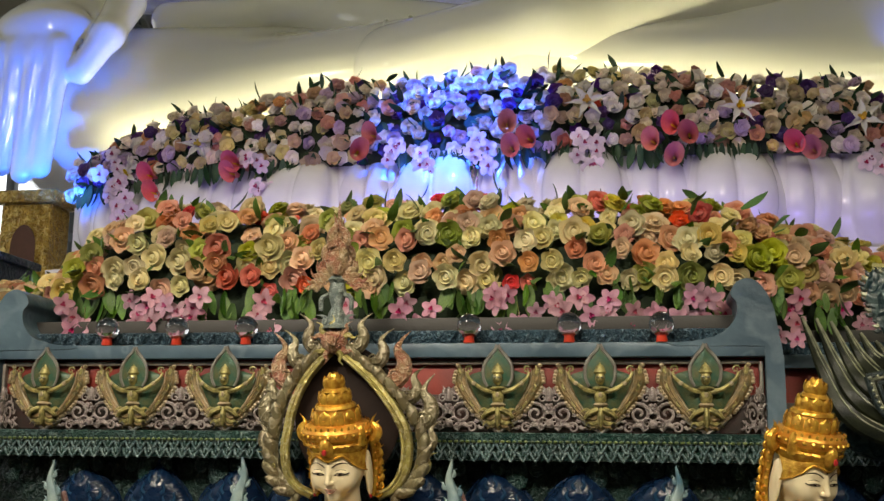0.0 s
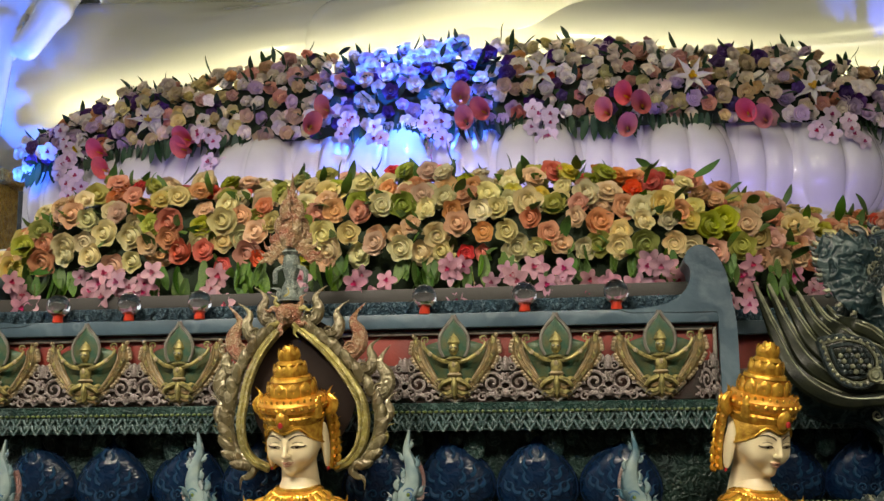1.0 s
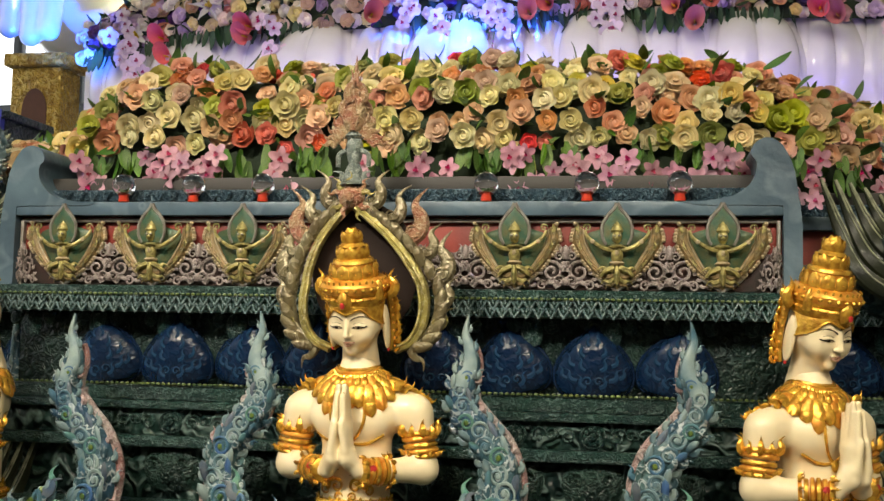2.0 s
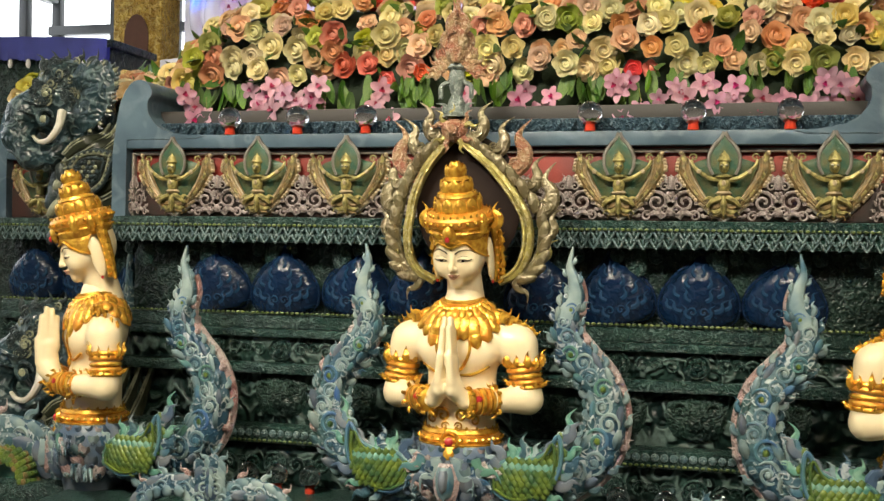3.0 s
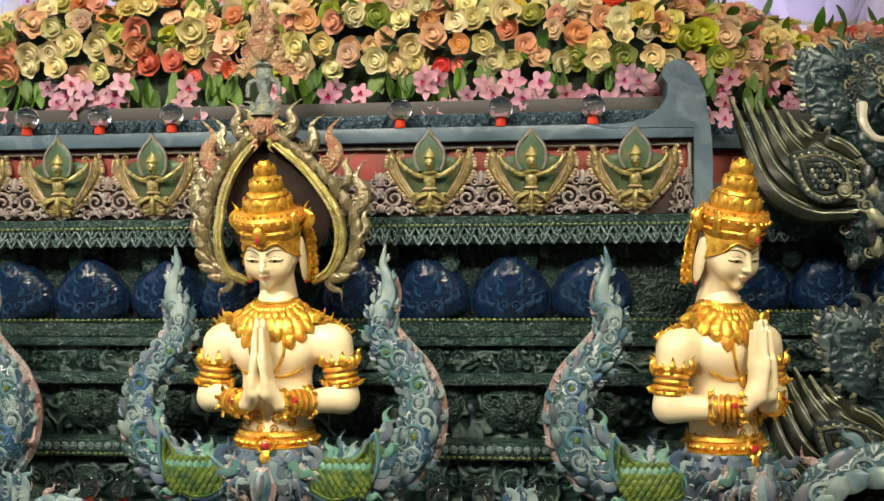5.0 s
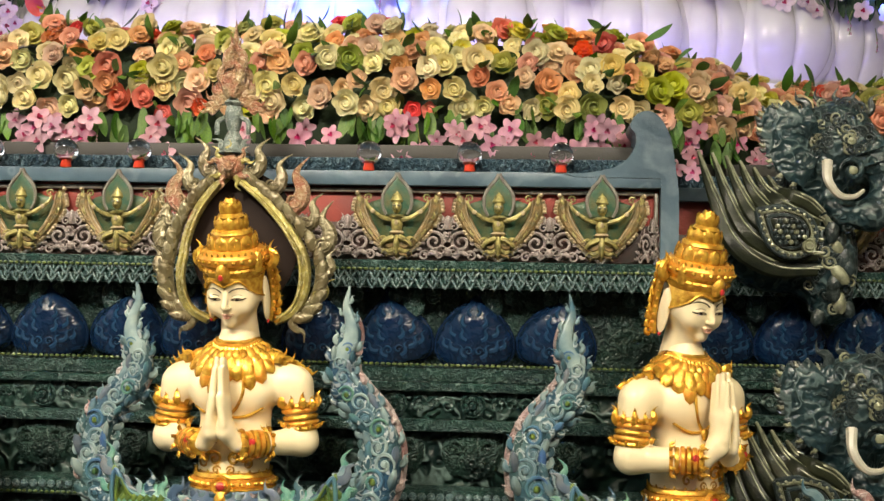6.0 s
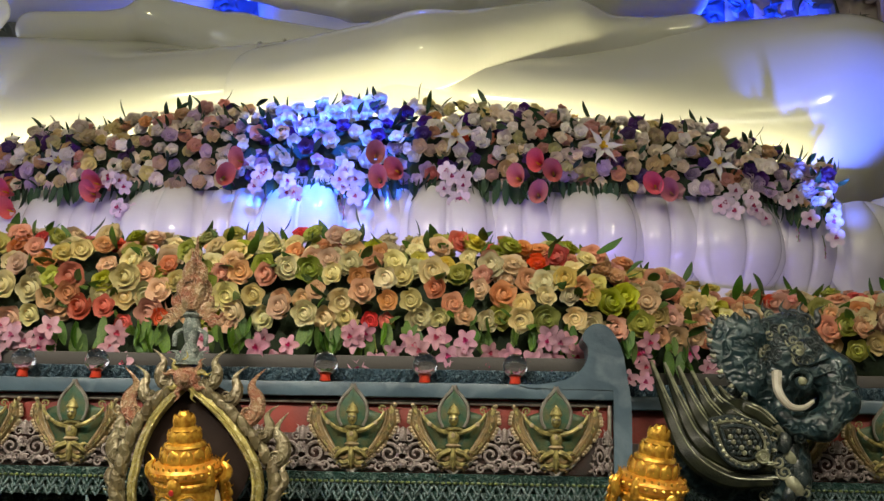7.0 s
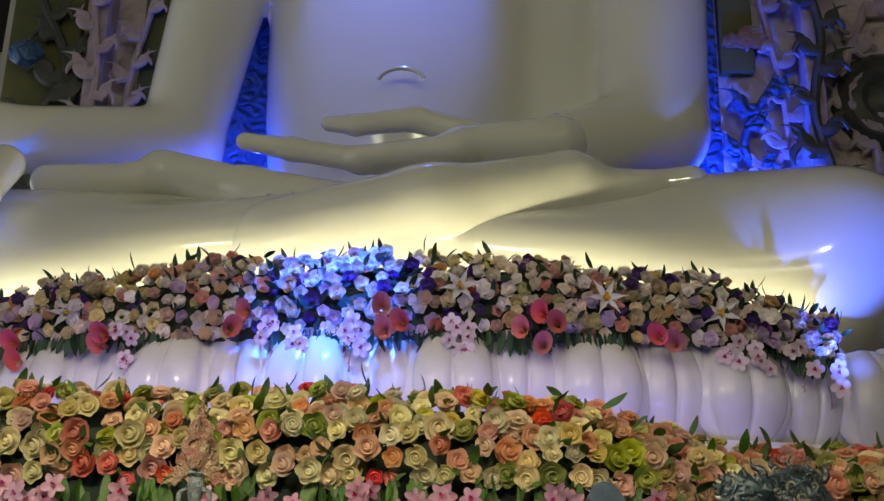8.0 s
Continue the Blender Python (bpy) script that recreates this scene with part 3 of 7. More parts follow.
# ---- the altar: courses of mouldings ----
COURSES = [  # name, z0, z1, how far its face lies behind the bay's front, material, bevel
    ("base_block", 0.0, 0.70, -0.62, DARKSOFT, 0.01),
    ("lower_ledge", 0.70, 0.775, -0.70, GREEN, 0.015),
    ("carved_band", 0.775, 0.925, 0.0, DARK, 0.004),
    ("bead_moulding", 0.925, 0.985, -0.035, GREEN, 0.012),
    ("panel_recess", 0.985, 1.165, 0.05, DARK, 0.004),
    ("fillet", 1.165, 1.205, 0.0, GREEN, 0.01),
    ("rosette_band", 1.205, 1.295, 0.03, DARK, 0.004),
    ("fillet", 1.295, 1.325, 0.005, GREEN, 0.008),
    ("carved_band", 1.325, 1.375, 0.02, GREEN, 0.006),
    ("leaf_recess", 1.375, 1.632, 0.10, DARKSOFT, 0.002),
    ("scallop_band", 1.632, 1.685, -0.012, GREEN, 0.004),
    ("fillet", 1.685, 1.722, -0.03, GREEN, 0.01),
    ("frieze", 1.722, 1.965, 0.02, RED, 0.002),
    ("ledge", 1.965, 2.013, -0.024, LEDGE, 0.005),
    ("carved_upstand", 2.013, 2.062, 0.03, LEDGECARVE, 0.004),
    ("fascia", 2.062, 2.11, 0.07, FASCIA, 0.004),
]


def bay(name, x0, x1, front, back, label):
    """A bay of the altar: its courses stacked from the floor up."""
    bay_ob = thing(name, (0, 0, 0), label, "altar base", kind="structure")
    for cname, z0, z1, dy, mat, bev in COURSES:
        part(cname, box(Form(), x0 - (0.02 if dy < 0 else 0), x1 + (0.02 if dy < 0 else 0), front + dy, back, z0, z1, 0, bev), mat, bay_ob)
    return bay_ob


bay_mid = bay("altar_middle", CX - 1.35, CX + 1.35, 0.0, 1.6, "carved dark green and red altar front with a blue-grey ledge")
bay_right = bay("altar_right", CX + 1.40, 5.2, 0.45, 1.7, "set-back carved altar bay beside the middle one")
bay_left = bay("altar_left", -2.16, CX - 1.40, 0.45, 1.7, "set-back carved altar bay beside the middle one")

# scallops, beads and small hanging leaves along the mouldings
tooth = Form()
leaf_plate(tooth, 0.032, 0.034, 0.009, 1, pose(0, 0, 0, 0, 180, 0))
for side in (-1, 1):
    tube(tooth, [(side * 0.019, -0.003, -0.002), (side * 0.013, -0.007, -0.014), (0, -0.007, -0.035)], [0.0034, 0.0040, 0.0030], 5, 0)
tube(tooth, [(0, -0.010, -0.002), (0, -0.011, -0.016)], [0.003, 0.002], 5, 0)
drop_form = Form()
leaf_plate(drop_form, 0.075, 0.095, 0.014, 0, pose(0, 0, 0, 0, 180, 0))
leaf_plate(drop_form, 0.034, 0.055, 0.010, 0, pose(0, -0.010, -0.006, 0, 180, 0))
for side in (-1, 1):
    leaf_plate(drop_form, 0.05, 0.05, 0.012, 0, pose(side * 0.058, 0.004, 0, 0, 180 - side * 14, 0))


def along(name, unit, mat, x0, x1, step, y, z, parent, label, shift=0.0):
    fm = Form()
    n = int((x1 - x0) / step)
    for k in range(n + 1):
        fm.join(unit, pose(x0 + (x1 - x0 - n * step) / 2 + step * k + shift, y, z))
    ob = part(name, fm, mat, parent, label)
    return tagged(ob, kind="stuff")


bead = Form()
ball(bead, (0, 0, 0), (0.0080, 0.005, 0.005), 0, 6)
bigbead = Form()
ball(bigbead, (0, 0, 0), (0.014, 0.012, 0.014), 0, 8)
for ob, x0, x1, f in ((bay_mid, CX - 1.36, CX + 1.36, 0.0), (bay_right, CX + 1.42, 3.6, 0.45), (bay_left, -2.15, CX - 1.42, 0.45)):
    along("scallop_row", tooth, [SCALLOP, GREEN], x0, x1, 0.040, f - 0.018, 1.690, ob, "pale green scalloped edge")
    along("scallop_row", tooth, [SCALLOP, GREEN], x0, x1 - 0.020, 0.040, f - 0.014, 1.664, ob, "pale green scalloped edge", 0.020)
    along("bead_row", bead, BEAD, x0, x1, 0.019, f - 0.030, 1.692, ob, "yellow-green beads")
    along("bead_row", bead, BEAD, x0, x1, 0.019, f + 0.012, 1.382, ob, "yellow-green beads")
    along("bead_row", bigbead, SCALLOP, x0, x1, 0.030, f - 0.036, 0.962, ob, "grey-green beads")
    along("bead_row", bead, BEAD, x0, x1, 0.019, f - 0.036, 0.936, ob, "yellow-green beads")
    along("hanging_leaf_row", drop_form, GREEN, x0 + 0.01, x1, 0.258, f + 0.065, 1.628, ob, "small pale hanging leaves")
    along("tooth_row", tooth, [LEDGECARVE, LEDGECARVE], x0, x1, 0.05, f + 0.026, 2.058, ob, "small blue-grey pointed leaves")

# upright blue leaves in the recess, each a piece
leafu = Form()
spade = spline([(0.001, 0.246), (0.009, 0.232), (0.030, 0.210), (0.068, 0.178), (0.106, 0.135), (0.127, 0.090), (0.126, 0.042), (0.098, 0.008), (0.040, 0.0), (0.001, 0.0)], 4)


def leaf_face(x, z, half):
    u = min(1.0, abs(x) / max(half, 1e-4))
    return -0.014 - 0.052 * math.sqrt(max(0.0, 1 - u * u)) * min(1.0, half / 0.09) ** 0.7


def half_at(z):
    return float(np.interp(-z, -spade[:, 1], spade[:, 0]))


lens_v, lens_f = [], []
for x, z in spade:
    for k in range(13):
        u = math.sin((k / 6 - 1) * math.pi / 2)
        lens_v.append((x * u, leaf_face(x * u, z, x), z))
for i in range(len(spade) - 1):
    for k in range(12):
        a = 13 * i + k
        lens_f.append((a, a + 1, a + 14, a + 13))
leafu.add(lens_v, lens_f)
for side in (-1, 1):     # carved curls in low relief, and a thin rim
    tube(leafu, [(side * x, -0.014, z) for x, z in spade], [0.006] * len(spade), 6)
    for x, z, size, tilt in ((0.022, 0.030, 0.055, 30), (0.052, 0.052, 0.060, 42), (0.084, 0.060, 0.050, 30), (0.024, 0.085, 0.055, 24), (0.060, 0.100, 0.052, 30), (0.028, 0.130, 0.050, 14), (0.010, 0.165, 0.044, 6)):
        flame(leafu, pose(side * x, leaf_face(x, z, half_at(z)) + 0.001, z, 0, side * tilt, 0), size, 1, side, 0.15, 5, 0.5)
    scroll(leafu, pose(side * 0.018, leaf_face(0.018, 0.05, half_at(0.05)) - 0.002, 0.05), 0.016, 1.2, 0.26, 1, 5, side, 12)
leaf_mesh = sharpen(mesh_of("blue_leaf", leafu, [BLUELEAF, BLUEPALE]))
heart = Form()
leaf_plate(heart, 0.20, 0.155, 0.03, 0, pose(0, 0, 0, 0, 180, 0), 0.42, 10)
leaf_plate(heart, 0.06, 0.08, 0.02, 0, pose(0, -0.024, -0.04, 0, 180, 0))
for side in (-1, 1):
    scroll(heart, pose(side * 0.05, -0.028, -0.05), 0.026, 1.3, 0.16, 0, 5, side)
heart_mesh = sharpen(mesh_of("hanging_leaf_panel", heart, [DARKSOFT]))
rosette = Form()
for k in range(10):
    ball(rosette, (0.024 * math.cos(k * math.pi / 5), 0, 0.024 * math.sin(k * math.pi / 5)), (0.009, 0.008, 0.009), 0, 6)
ball(rosette, (0, -0.004, 0), (0.014, 0.012, 0.014), 0, 8)
lathe(rosette, [(0.034, 0.0), (0.038, 0.008), (0.044, 0.0)], 16, 0, pose(0, 0, 0, 90, 0, 0))
for side in (-1, 1):
    scroll(rosette, pose(side * 0.082, 0, 0.0), 0.03, 1.5, 0.17, 0, 5, side)
    scroll(rosette, pose(side * 0.135, 0, 0.005), 0.02, 1.3, 0.17, 0, 5, -side)
rosette_mesh = sharpen(mesh_of("rosette", rosette, [GREEN]))


def pieces(name, me, spots, parent, label=""):
    for m in spots:
        ob = new(name, me)
        ob.parent, ob.matrix_basis = parent, m
        if label:
            tagged(ob, label)


LEAVES_MID = [(CX + side * (0.725 + 0.258 * k), side * lean) for side in (-1, 1) for k, lean in ((-1, -9), (0, 0), (1, 9), (-2, 0))]
for ob, spots, f in ((bay_mid, LEAVES_MID, 0.0), (bay_right, [(1.62 + 0.262 * k, 0) for k in range(7)], 0.45), (bay_left, [(-1.50 - 0.262 * k, 0) for k in range(3)], 0.45)):
    pieces("blue_leaf", leaf_mesh, [pose(x, f + 0.082 + (0.012 if lean else 0), 1.378, 0, lean, 0) for x, lean in spots], ob)
    pieces("hanging_leaf_panel", heart_mesh, [pose(x, f + 0.048, 1.16) for x, lean in spots], ob)
    pieces("rosette", rosette_mesh, [pose(x, f + 0.028, 1.25) for x, lean in spots], ob)
    pieces("rosette", rosette_mesh, [pose(x, f - 0.002, 0.85) for x, lean in spots], ob)

# the upturned ends of the ledge
def horn(side, shift=0.0, y=0.0):
    right = spline([(1.04, 2.010), (1.13, 2.015), (1.215, 2.037), (1.262, 2.085), (1.270, 2.135), (1.252, 2.165), (1.268, 2.200), (1.305, 2.215), (1.345, 2.195),
                    (1.380, 2.130), (1.398, 2.03), (1.409, 1.93), (1.409, 1.72)], 5)
    left = spline([(1.352, 1.72), (1.352, 1.97), (1.345, 1.995), (1.30, 1.998), (1.08, 2.000)], 3)
    loop = [(p[0] - CX, p[1]) for p in list(right) + list(left)]
    bm = bmesh.new()
    vs = [bm.verts.new((CX + shift + side * x, y - 0.0275, z)) for x, z in loop]
    face = bm.faces.new(vs)
    r = bmesh.ops.extrude_face_region(bm, geom=[face])
    bmesh.ops.translate(bm, verts=[e for e in r["geom"] if isinstance(e, bmesh.types.BMVert)], vec=(0, 0.5, 0))
    bmesh.ops.triangulate(bm, faces=[f for f in bm.faces if len(f.verts) > 6])
    bm.verts.index_update()
    fm = Form().add([p.co[:] for p in bm.verts], [[p.index for p in f.verts] for f in bm.faces])
    bm.free()
    return tagged(part("ledge_horn", fm, LEDGE), "blue-grey upturned horn end of the altar ledge", "altar ornament", "horns of the ledge")


horn(1), horn(-1), horn(-1, -0.83, 0.45)

# frieze borders
for side in (-1, 1):
    tagged(part("frieze_border", box(Form(), CX + side * 1.306 - 0.006, CX + side * 1.306 + 0.006, 0.0, 0.03, 1.722, 1.952, 0, 0.003), GREYTIP, bay_mid))
part("frieze_border", box(Form(), CX - 1.30, CX + 1.30, 0.002, 0.03, 1.944, 1.957, 0, 0.003), GREYTIP, bay_mid)


part("frieze_ground", box(Form(), CX - 1.30, CX + 1.30, 0.014, 0.03, 1.724, 1.846, 0, 0.003), GROUND, bay_mid, "dark brown lower ground of the frieze")
for bay_ob, x0, x1 in ((bay_right, CX + 1.42, 3.6), (bay_left, -2.15, CX - 1.42)):
    part("frieze_ground", box(Form(), x0, x1, 0.464, 0.48, 1.724, 1.846, 0, 0.003), GROUND, bay_ob, "dark brown lower ground of the frieze")


# ---- winged reliefs of the frieze ----
def strip(fm, inner, outer, mat, base, rise, m=1.0, cols=7):
    """A swelling band between two lines in xz, mirrored by m."""
    v, f = [], []
    for (x1, z1), (x2, z2) in zip(inner, outer):
        for k in range(cols):
            u = k / (cols - 1)
            v.append((m * (x1 + (x2 - x1) * u), base - rise * math.sin(math.pi * (0.1 + 0.8 * u)), z1 + (z2 - z1) * u))
    for i in range(len(inner) - 1):
        for k in range(cols - 1):
            a = cols * i + k
            f.append((a, a + 1, a + cols + 1, a + cols))
    return fm.add(v, f, mat)


def winged_relief():
    """A figure with raised arms before a pointed halo, wings spread in two crescents. 0 green, 1 gold, 2 red-gold, 3 grey, 4 pale edge."""
    fm = Form()
    # shield between the wings
    rim = spline([(0.030, -0.215), (0.054, -0.178), (0.080, -0.134), (0.098, -0.098), (0.100, -0.068), (0.050, -0.050)], 4)
    strip(fm, [(-x, z) for x, z in rim], [(x, z) for x, z in rim], 0, -0.008, 0.022, 1.0, 11)
    # pointed halo with a grey double rim
    halo = spline([(0.001, 0.030), (0.010, 0.012), (0.032, -0.012), (0.048, -0.042), (0.048, -0.078), (0.036, -0.105)], 5)
    strip(fm, [(-x, z) for x, z in halo], [(x, z) for x, z in halo], 0, -0.038, 0.008, 1.0, 9)
    for s in (-1, 1):
        tube(fm, [(s * x, -0.042, z) for x, z in halo], np.linspace(0.007, 0.005, len(halo)), 6, 3)
        # crescent wing: red-gold field, ribs, and a scalloped pale rim
        inner = spline([(0.036, -0.202), (0.060, -0.168), (0.084, -0.128), (0.100, -0.092), (0.108, -0.056)], 5)
        outer = spline([(0.050, -0.216), (0.090, -0.184), (0.128, -0.138), (0.152, -0.088), (0.140, -0.034)], 5)
        strip(fm, inner, outer, 2, -0.010, 0.018, s)
        for t in (0.15, 0.42, 0.70):
            line = [(s * (x1 + (x2 - x1) * t), -0.014 - 0.016 * math.sin(math.pi * (0.1 + 0.8 * t)), z1 + (z2 - z1) * t) for (x1, z1), (x2, z2) in zip(inner, outer)]
            tube(fm, line, np.linspace(0.0034, 0.0022, len(line)), 5, 2 if t > 0.2 else 4)
        for k in range(17):
            x, z = outer[int(k / 16 * (len(outer) - 1))]
            ball(fm, (s * x, -0.015, z), (0.0085, 0.011, 0.0075), 4, 6)
        for k in range(6):
            i = 3 + 3 * k
            (x1, z1), (x2, z2) = inner[i], outer[i]
            flame(fm, pose(s * (x1 * 0.5 + x2 * 0.5), -0.028, z1 * 0.5 + z2 * 0.5, 0, s * (38 - 6 * k), 0), 0.034, 1 if k % 2 else 2, s, 0.20, 5, 0.5)
        # raised arm, bent at the elbow, its hand at the wing's tip
        tube(fm, spline([(s * 0.014, -0.042, -0.122), (s * 0.042, -0.050, -0.118), (s * 0.070, -0.048, -0.102), (s * 0.096, -0.040, -0.080), (s * 0.106, -0.034, -0.058)], 4), np.linspace(0.0085, 0.0050, 17), 7, 1)
        scroll(fm, pose(s * 0.098, -0.036, -0.050), 0.014, 1.2, 0.28, 1, 5, s, 12)
        ball(fm, (s * 0.080, -0.050, -0.096), (0.009, 0.006, 0.008), 4, 6)
        # skirt flaps and legs
        for k, (dz, tilt, size, mat) in enumerate(((-0.176, 96, 0.062, 1), (-0.192, 104, 0.060, 2), (-0.206, 116, 0.054, 1), (-0.216, 132, 0.044, 2))):
            flame(fm, pose(s * 0.008, -0.036 + 0.003 * k, dz, 0, s * tilt, 0), size, mat, s, 0.20, 6, 0.6)
        tube(fm, spline([(s * 0.010, -0.044, -0.178), (s * 0.036, -0.050, -0.190), (s * 0.052, -0.040, -0.206)], 4), np.linspace(0.010, 0.006, 9), 6, 1)
        tube(fm, spline([(s * 0.074, -0.012, -0.198), (s * 0.052, -0.016, -0.222), (s * 0.022, -0.018, -0.238), (0, -0.020, -0.256)], 4), [0.006] * 13, 5, 3)
        ball(fm, (s * 0.0085, -0.063, -0.077), (0.005, 0.003, 0.003), 3, 6)
    ball(fm, (0, -0.044, -0.080), (0.017, 0.019, 0.023), 1, 12)
    ball(fm, (0, -0.064, -0.086), (0.007, 0.008, 0.007), 1, 8)
    lathe(fm, [(0.019, 0), (0.023, 0.006), (0.019, 0.013), (0.017, 0.019), (0.013, 0.026), (0.008, 0.030), (0.005, 0.042), (0.001, 0.054)], 14, 1, pose(0, -0.040, -0.066))
    lathe(fm, [(0.030, 0), (0.035, 0.005), (0.020, 0.013)], 14, 1, pose(0, -0.030, -0.118))
    ball(fm, (0, -0.038, -0.138), (0.021, 0.019, 0.030), 1, 12)
    ball(fm, (0, -0.056, -0.132), (0.007, 0.005, 0.009), 4, 6)
    lathe(fm, [(0.018, 0), (0.027, 0.007), (0.020, 0.014)], 12, 4, pose(0, -0.034, -0.172))
    leaf_plate(fm, 0.020, 0.066, 0.016, 1, pose(0, -0.042, -0.172, 0, 180, 0))
    leaf_plate(fm, 0.120, 0.080, 0.026, 2, pose(0, -0.004, -0.170, 0, 180, 0))
    return sharpen(mesh_of("winged_relief", fm, [SHIELD, RELIEFGOLD, WINGRED, GREYTIP, WINGEDGE]))


def scroll_clump():
    """Paired leaf scrolls with a small flower in their middle and a tip above."""
    fm = Form()
    for s in (-1, 1):
        scroll(fm, pose(s * 0.044, -0.014, -0.012), 0.040, 1.7, 0.17, 0, 6, s)
        scroll(fm, pose(s * 0.020, -0.020, -0.044), 0.020, 1.4, 0.22, 0, 5, -s)
        scroll(fm, pose(s * 0.076, -0.010, -0.060), 0.020, 1.4, 0.24, 0, 5, -s)
        scroll(fm, pose(s * 0.020, -0.016, 0.040), 0.018, 1.4, 0.22, 0, 5, -s)
        for k in range(5):
            flame(fm, pose(s * (0.05 + 0.012 * k), -0.012, 0.020 - 0.018 * k, 0, s * (10 + 26 * k), 0), 0.030, 0, s, 0.22, 5)
        flame(fm, pose(s * 0.022, -0.012, -0.066, 0, s * 74, 0), 0.07, 0, -s, 0.18, 6)
        flame(fm, pose(s * 0.006, -0.014, 0.052, 0, s * 22, 0), 0.036, 0, s, 0.2, 5)
    for k in range(6):
        ball(fm, (0.013 * math.cos(k * 1.047), -0.026, 0.013 * math.sin(k * 1.047) + 0.004), (0.008, 0.006, 0.008), 0, 6)
    ball(fm, (0, -0.032, 0.004), 0.006, 0, 6)
    leaf_plate(fm, 0.026, 0.05, 0.014, 0, pose(0, -0.014, 0.03))
    leaf_plate(fm, 0.030, 0.03, 0.012, 0, pose(0, -0.014, -0.06))
    return sharpen(mesh_of("scroll_ornament", fm, [SCROLLGREY]))


relief_mesh, clump_mesh = winged_relief(), scroll_clump()
RELIEFS = [(CX + s * (0.468 + 0.3315 * k), 0.014) for s in (-1, 1) for k in range(3)] + [(2.02 + 0.34 * k, 0.466) for k in range(4)] + [(-1.95, 0.466), (-1.60, 0.466)]
for x, y in RELIEFS:
    ob = new("winged_relief", relief_mesh)
    ob.matrix_basis = pose(x, y, 1.975) @ Matrix.Diagonal((0.97, 1, 1.0, 1))
    tagged(ob, "gilded winged figure relief with green shield on the red frieze", "relief", "winged reliefs along the frieze")
for x, y in [(CX + s * (0.302 + 0.3315 * k), 0.014) for s in (-1, 1) for k in range(4)] + [(2.19 + 0.34 * k, 0.464) for k in range(3)] + [(-1.775, 0.464)] + [(CX, 0.014), (CX + 0.15, 0.014), (CX - 0.15, 0.014)]:
    ob = new("scroll_ornament", clump_mesh)
    ob.matrix_basis = pose(x, y, 1.795) @ Matrix.Diagonal((1.0 if abs(abs(x - CX) - 1.2965) > 0.02 else 0.5, 1.1, 0.95, 1))
    tagged(ob, "grey and pink carved scroll ornament on the frieze", "relief", "scrolls between the winged reliefs")


# ---- crystal balls on red stands ----
def crystal(x, y, z, r):
    ob = thing("crystal_ball", (x, y, z), "clear crystal ball on a small red stand on the ledge", "crystal ball", "crystal balls along the ledges")
    fm = Form()
    ball(fm, (0, 0, 0.018 + r), r, 0, 28)
    ball(fm, (0, 0, 0.018 + r), r * 0.90, 0, 28)
    part("ball", fm, CRYSTAL, ob, "clear glass ball")
    fm = Form()
    lathe(fm, [(r * 0.42, 0), (r * 0.46, 0.004), (r * 0.40, 0.018), (r * 0.46, 0.032), (r * 0.40, 0.036), (r * 0.30, 0.026)], 20)
    part("stand", fm, STANDRED, ob, "red stand")


for x in (0.405, 0.736, 1.033):
    crystal(x, -0.012, 2.013, 0.041)
for x in (-0.88, -0.622, -0.37):
    crystal(x, -0.012, 2.013, 0.041)
for x in (0.527, 0.675, 0.839, -0.75, -0.642, -0.522):
    crystal(x, -0.09, 0.775, 0.038)


# ---- the praying half figures with curling tails ----
def smax(a, b, k):
    return -smin(-a, -b, k)


def mirrored(P):
    q = P.copy()
    q[..., 0] = np.abs(q[..., 0])
    return q


def torso_field(P):
    """Waist, chest, sloping shoulders, arms with bent elbows."""
    q = mirrored(P)
    torso = blend(P, [cone_field(P, (0, -0.008, -0.04), (0, -0.006, 0.10), 0.114, 0.098, (1, 0.90, 1)),
                      cone_field(P, (0, 0.005, 0.12), (0, 0, 0.26), 0.094, 0.126, (1, 0.70, 1)),
                      cone_field(q, (0.0, 0.008, 0.320), (0.150, 0.005, 0.292), 0.056, 0.050),
                      cone_field(P, (0, 0.008, 0.30), (0, 0.004, 0.42), 0.095, 0.056),
                      ball_field(q, (0.058, -0.055, 0.255), (0.058, 0.036, 0.048))], 0.05)
    arm = blend(P, [ball_field(q, (0.178, 0.005, 0.272), (0.052, 0.052, 0.060)), cone_field(q, (0.188, 0.005, 0.28), (0.212, 0.0, 0.115), 0.048, 0.043),
                    cone_field(q, (0.212, 0.0, 0.110), (0.075, -0.130, 0.112), 0.044, 0.029)], 0.025)
    return smin(torso, arm, 0.03)


def palm_field(P):
    """Two hands laid flat together, fingers up."""
    q = mirrored(P)
    palm = blend(P, [cone_field(q, (0.050, -0.135, 0.115), (0.024, -0.158, 0.155), 0.028, 0.026), cone_field(q, (0.020, -0.158, 0.150), (0.017, -0.160, 0.235), 0.027, 0.022, (0.75, 1.35, 1))], 0.02)
    for y, top in ((-0.186, 0.335), (-0.170, 0.362), (-0.152, 0.356), (-0.136, 0.330)):
        palm = smin(palm, cone_field(q, (0.015, y, 0.23), (0.009, y + 0.004, top), 0.0125, 0.008), 0.008)
    return smin(palm, cone_field(q, (0.022, -0.188, 0.175), (0.010, -0.196, 0.255), 0.011, 0.008), 0.01)


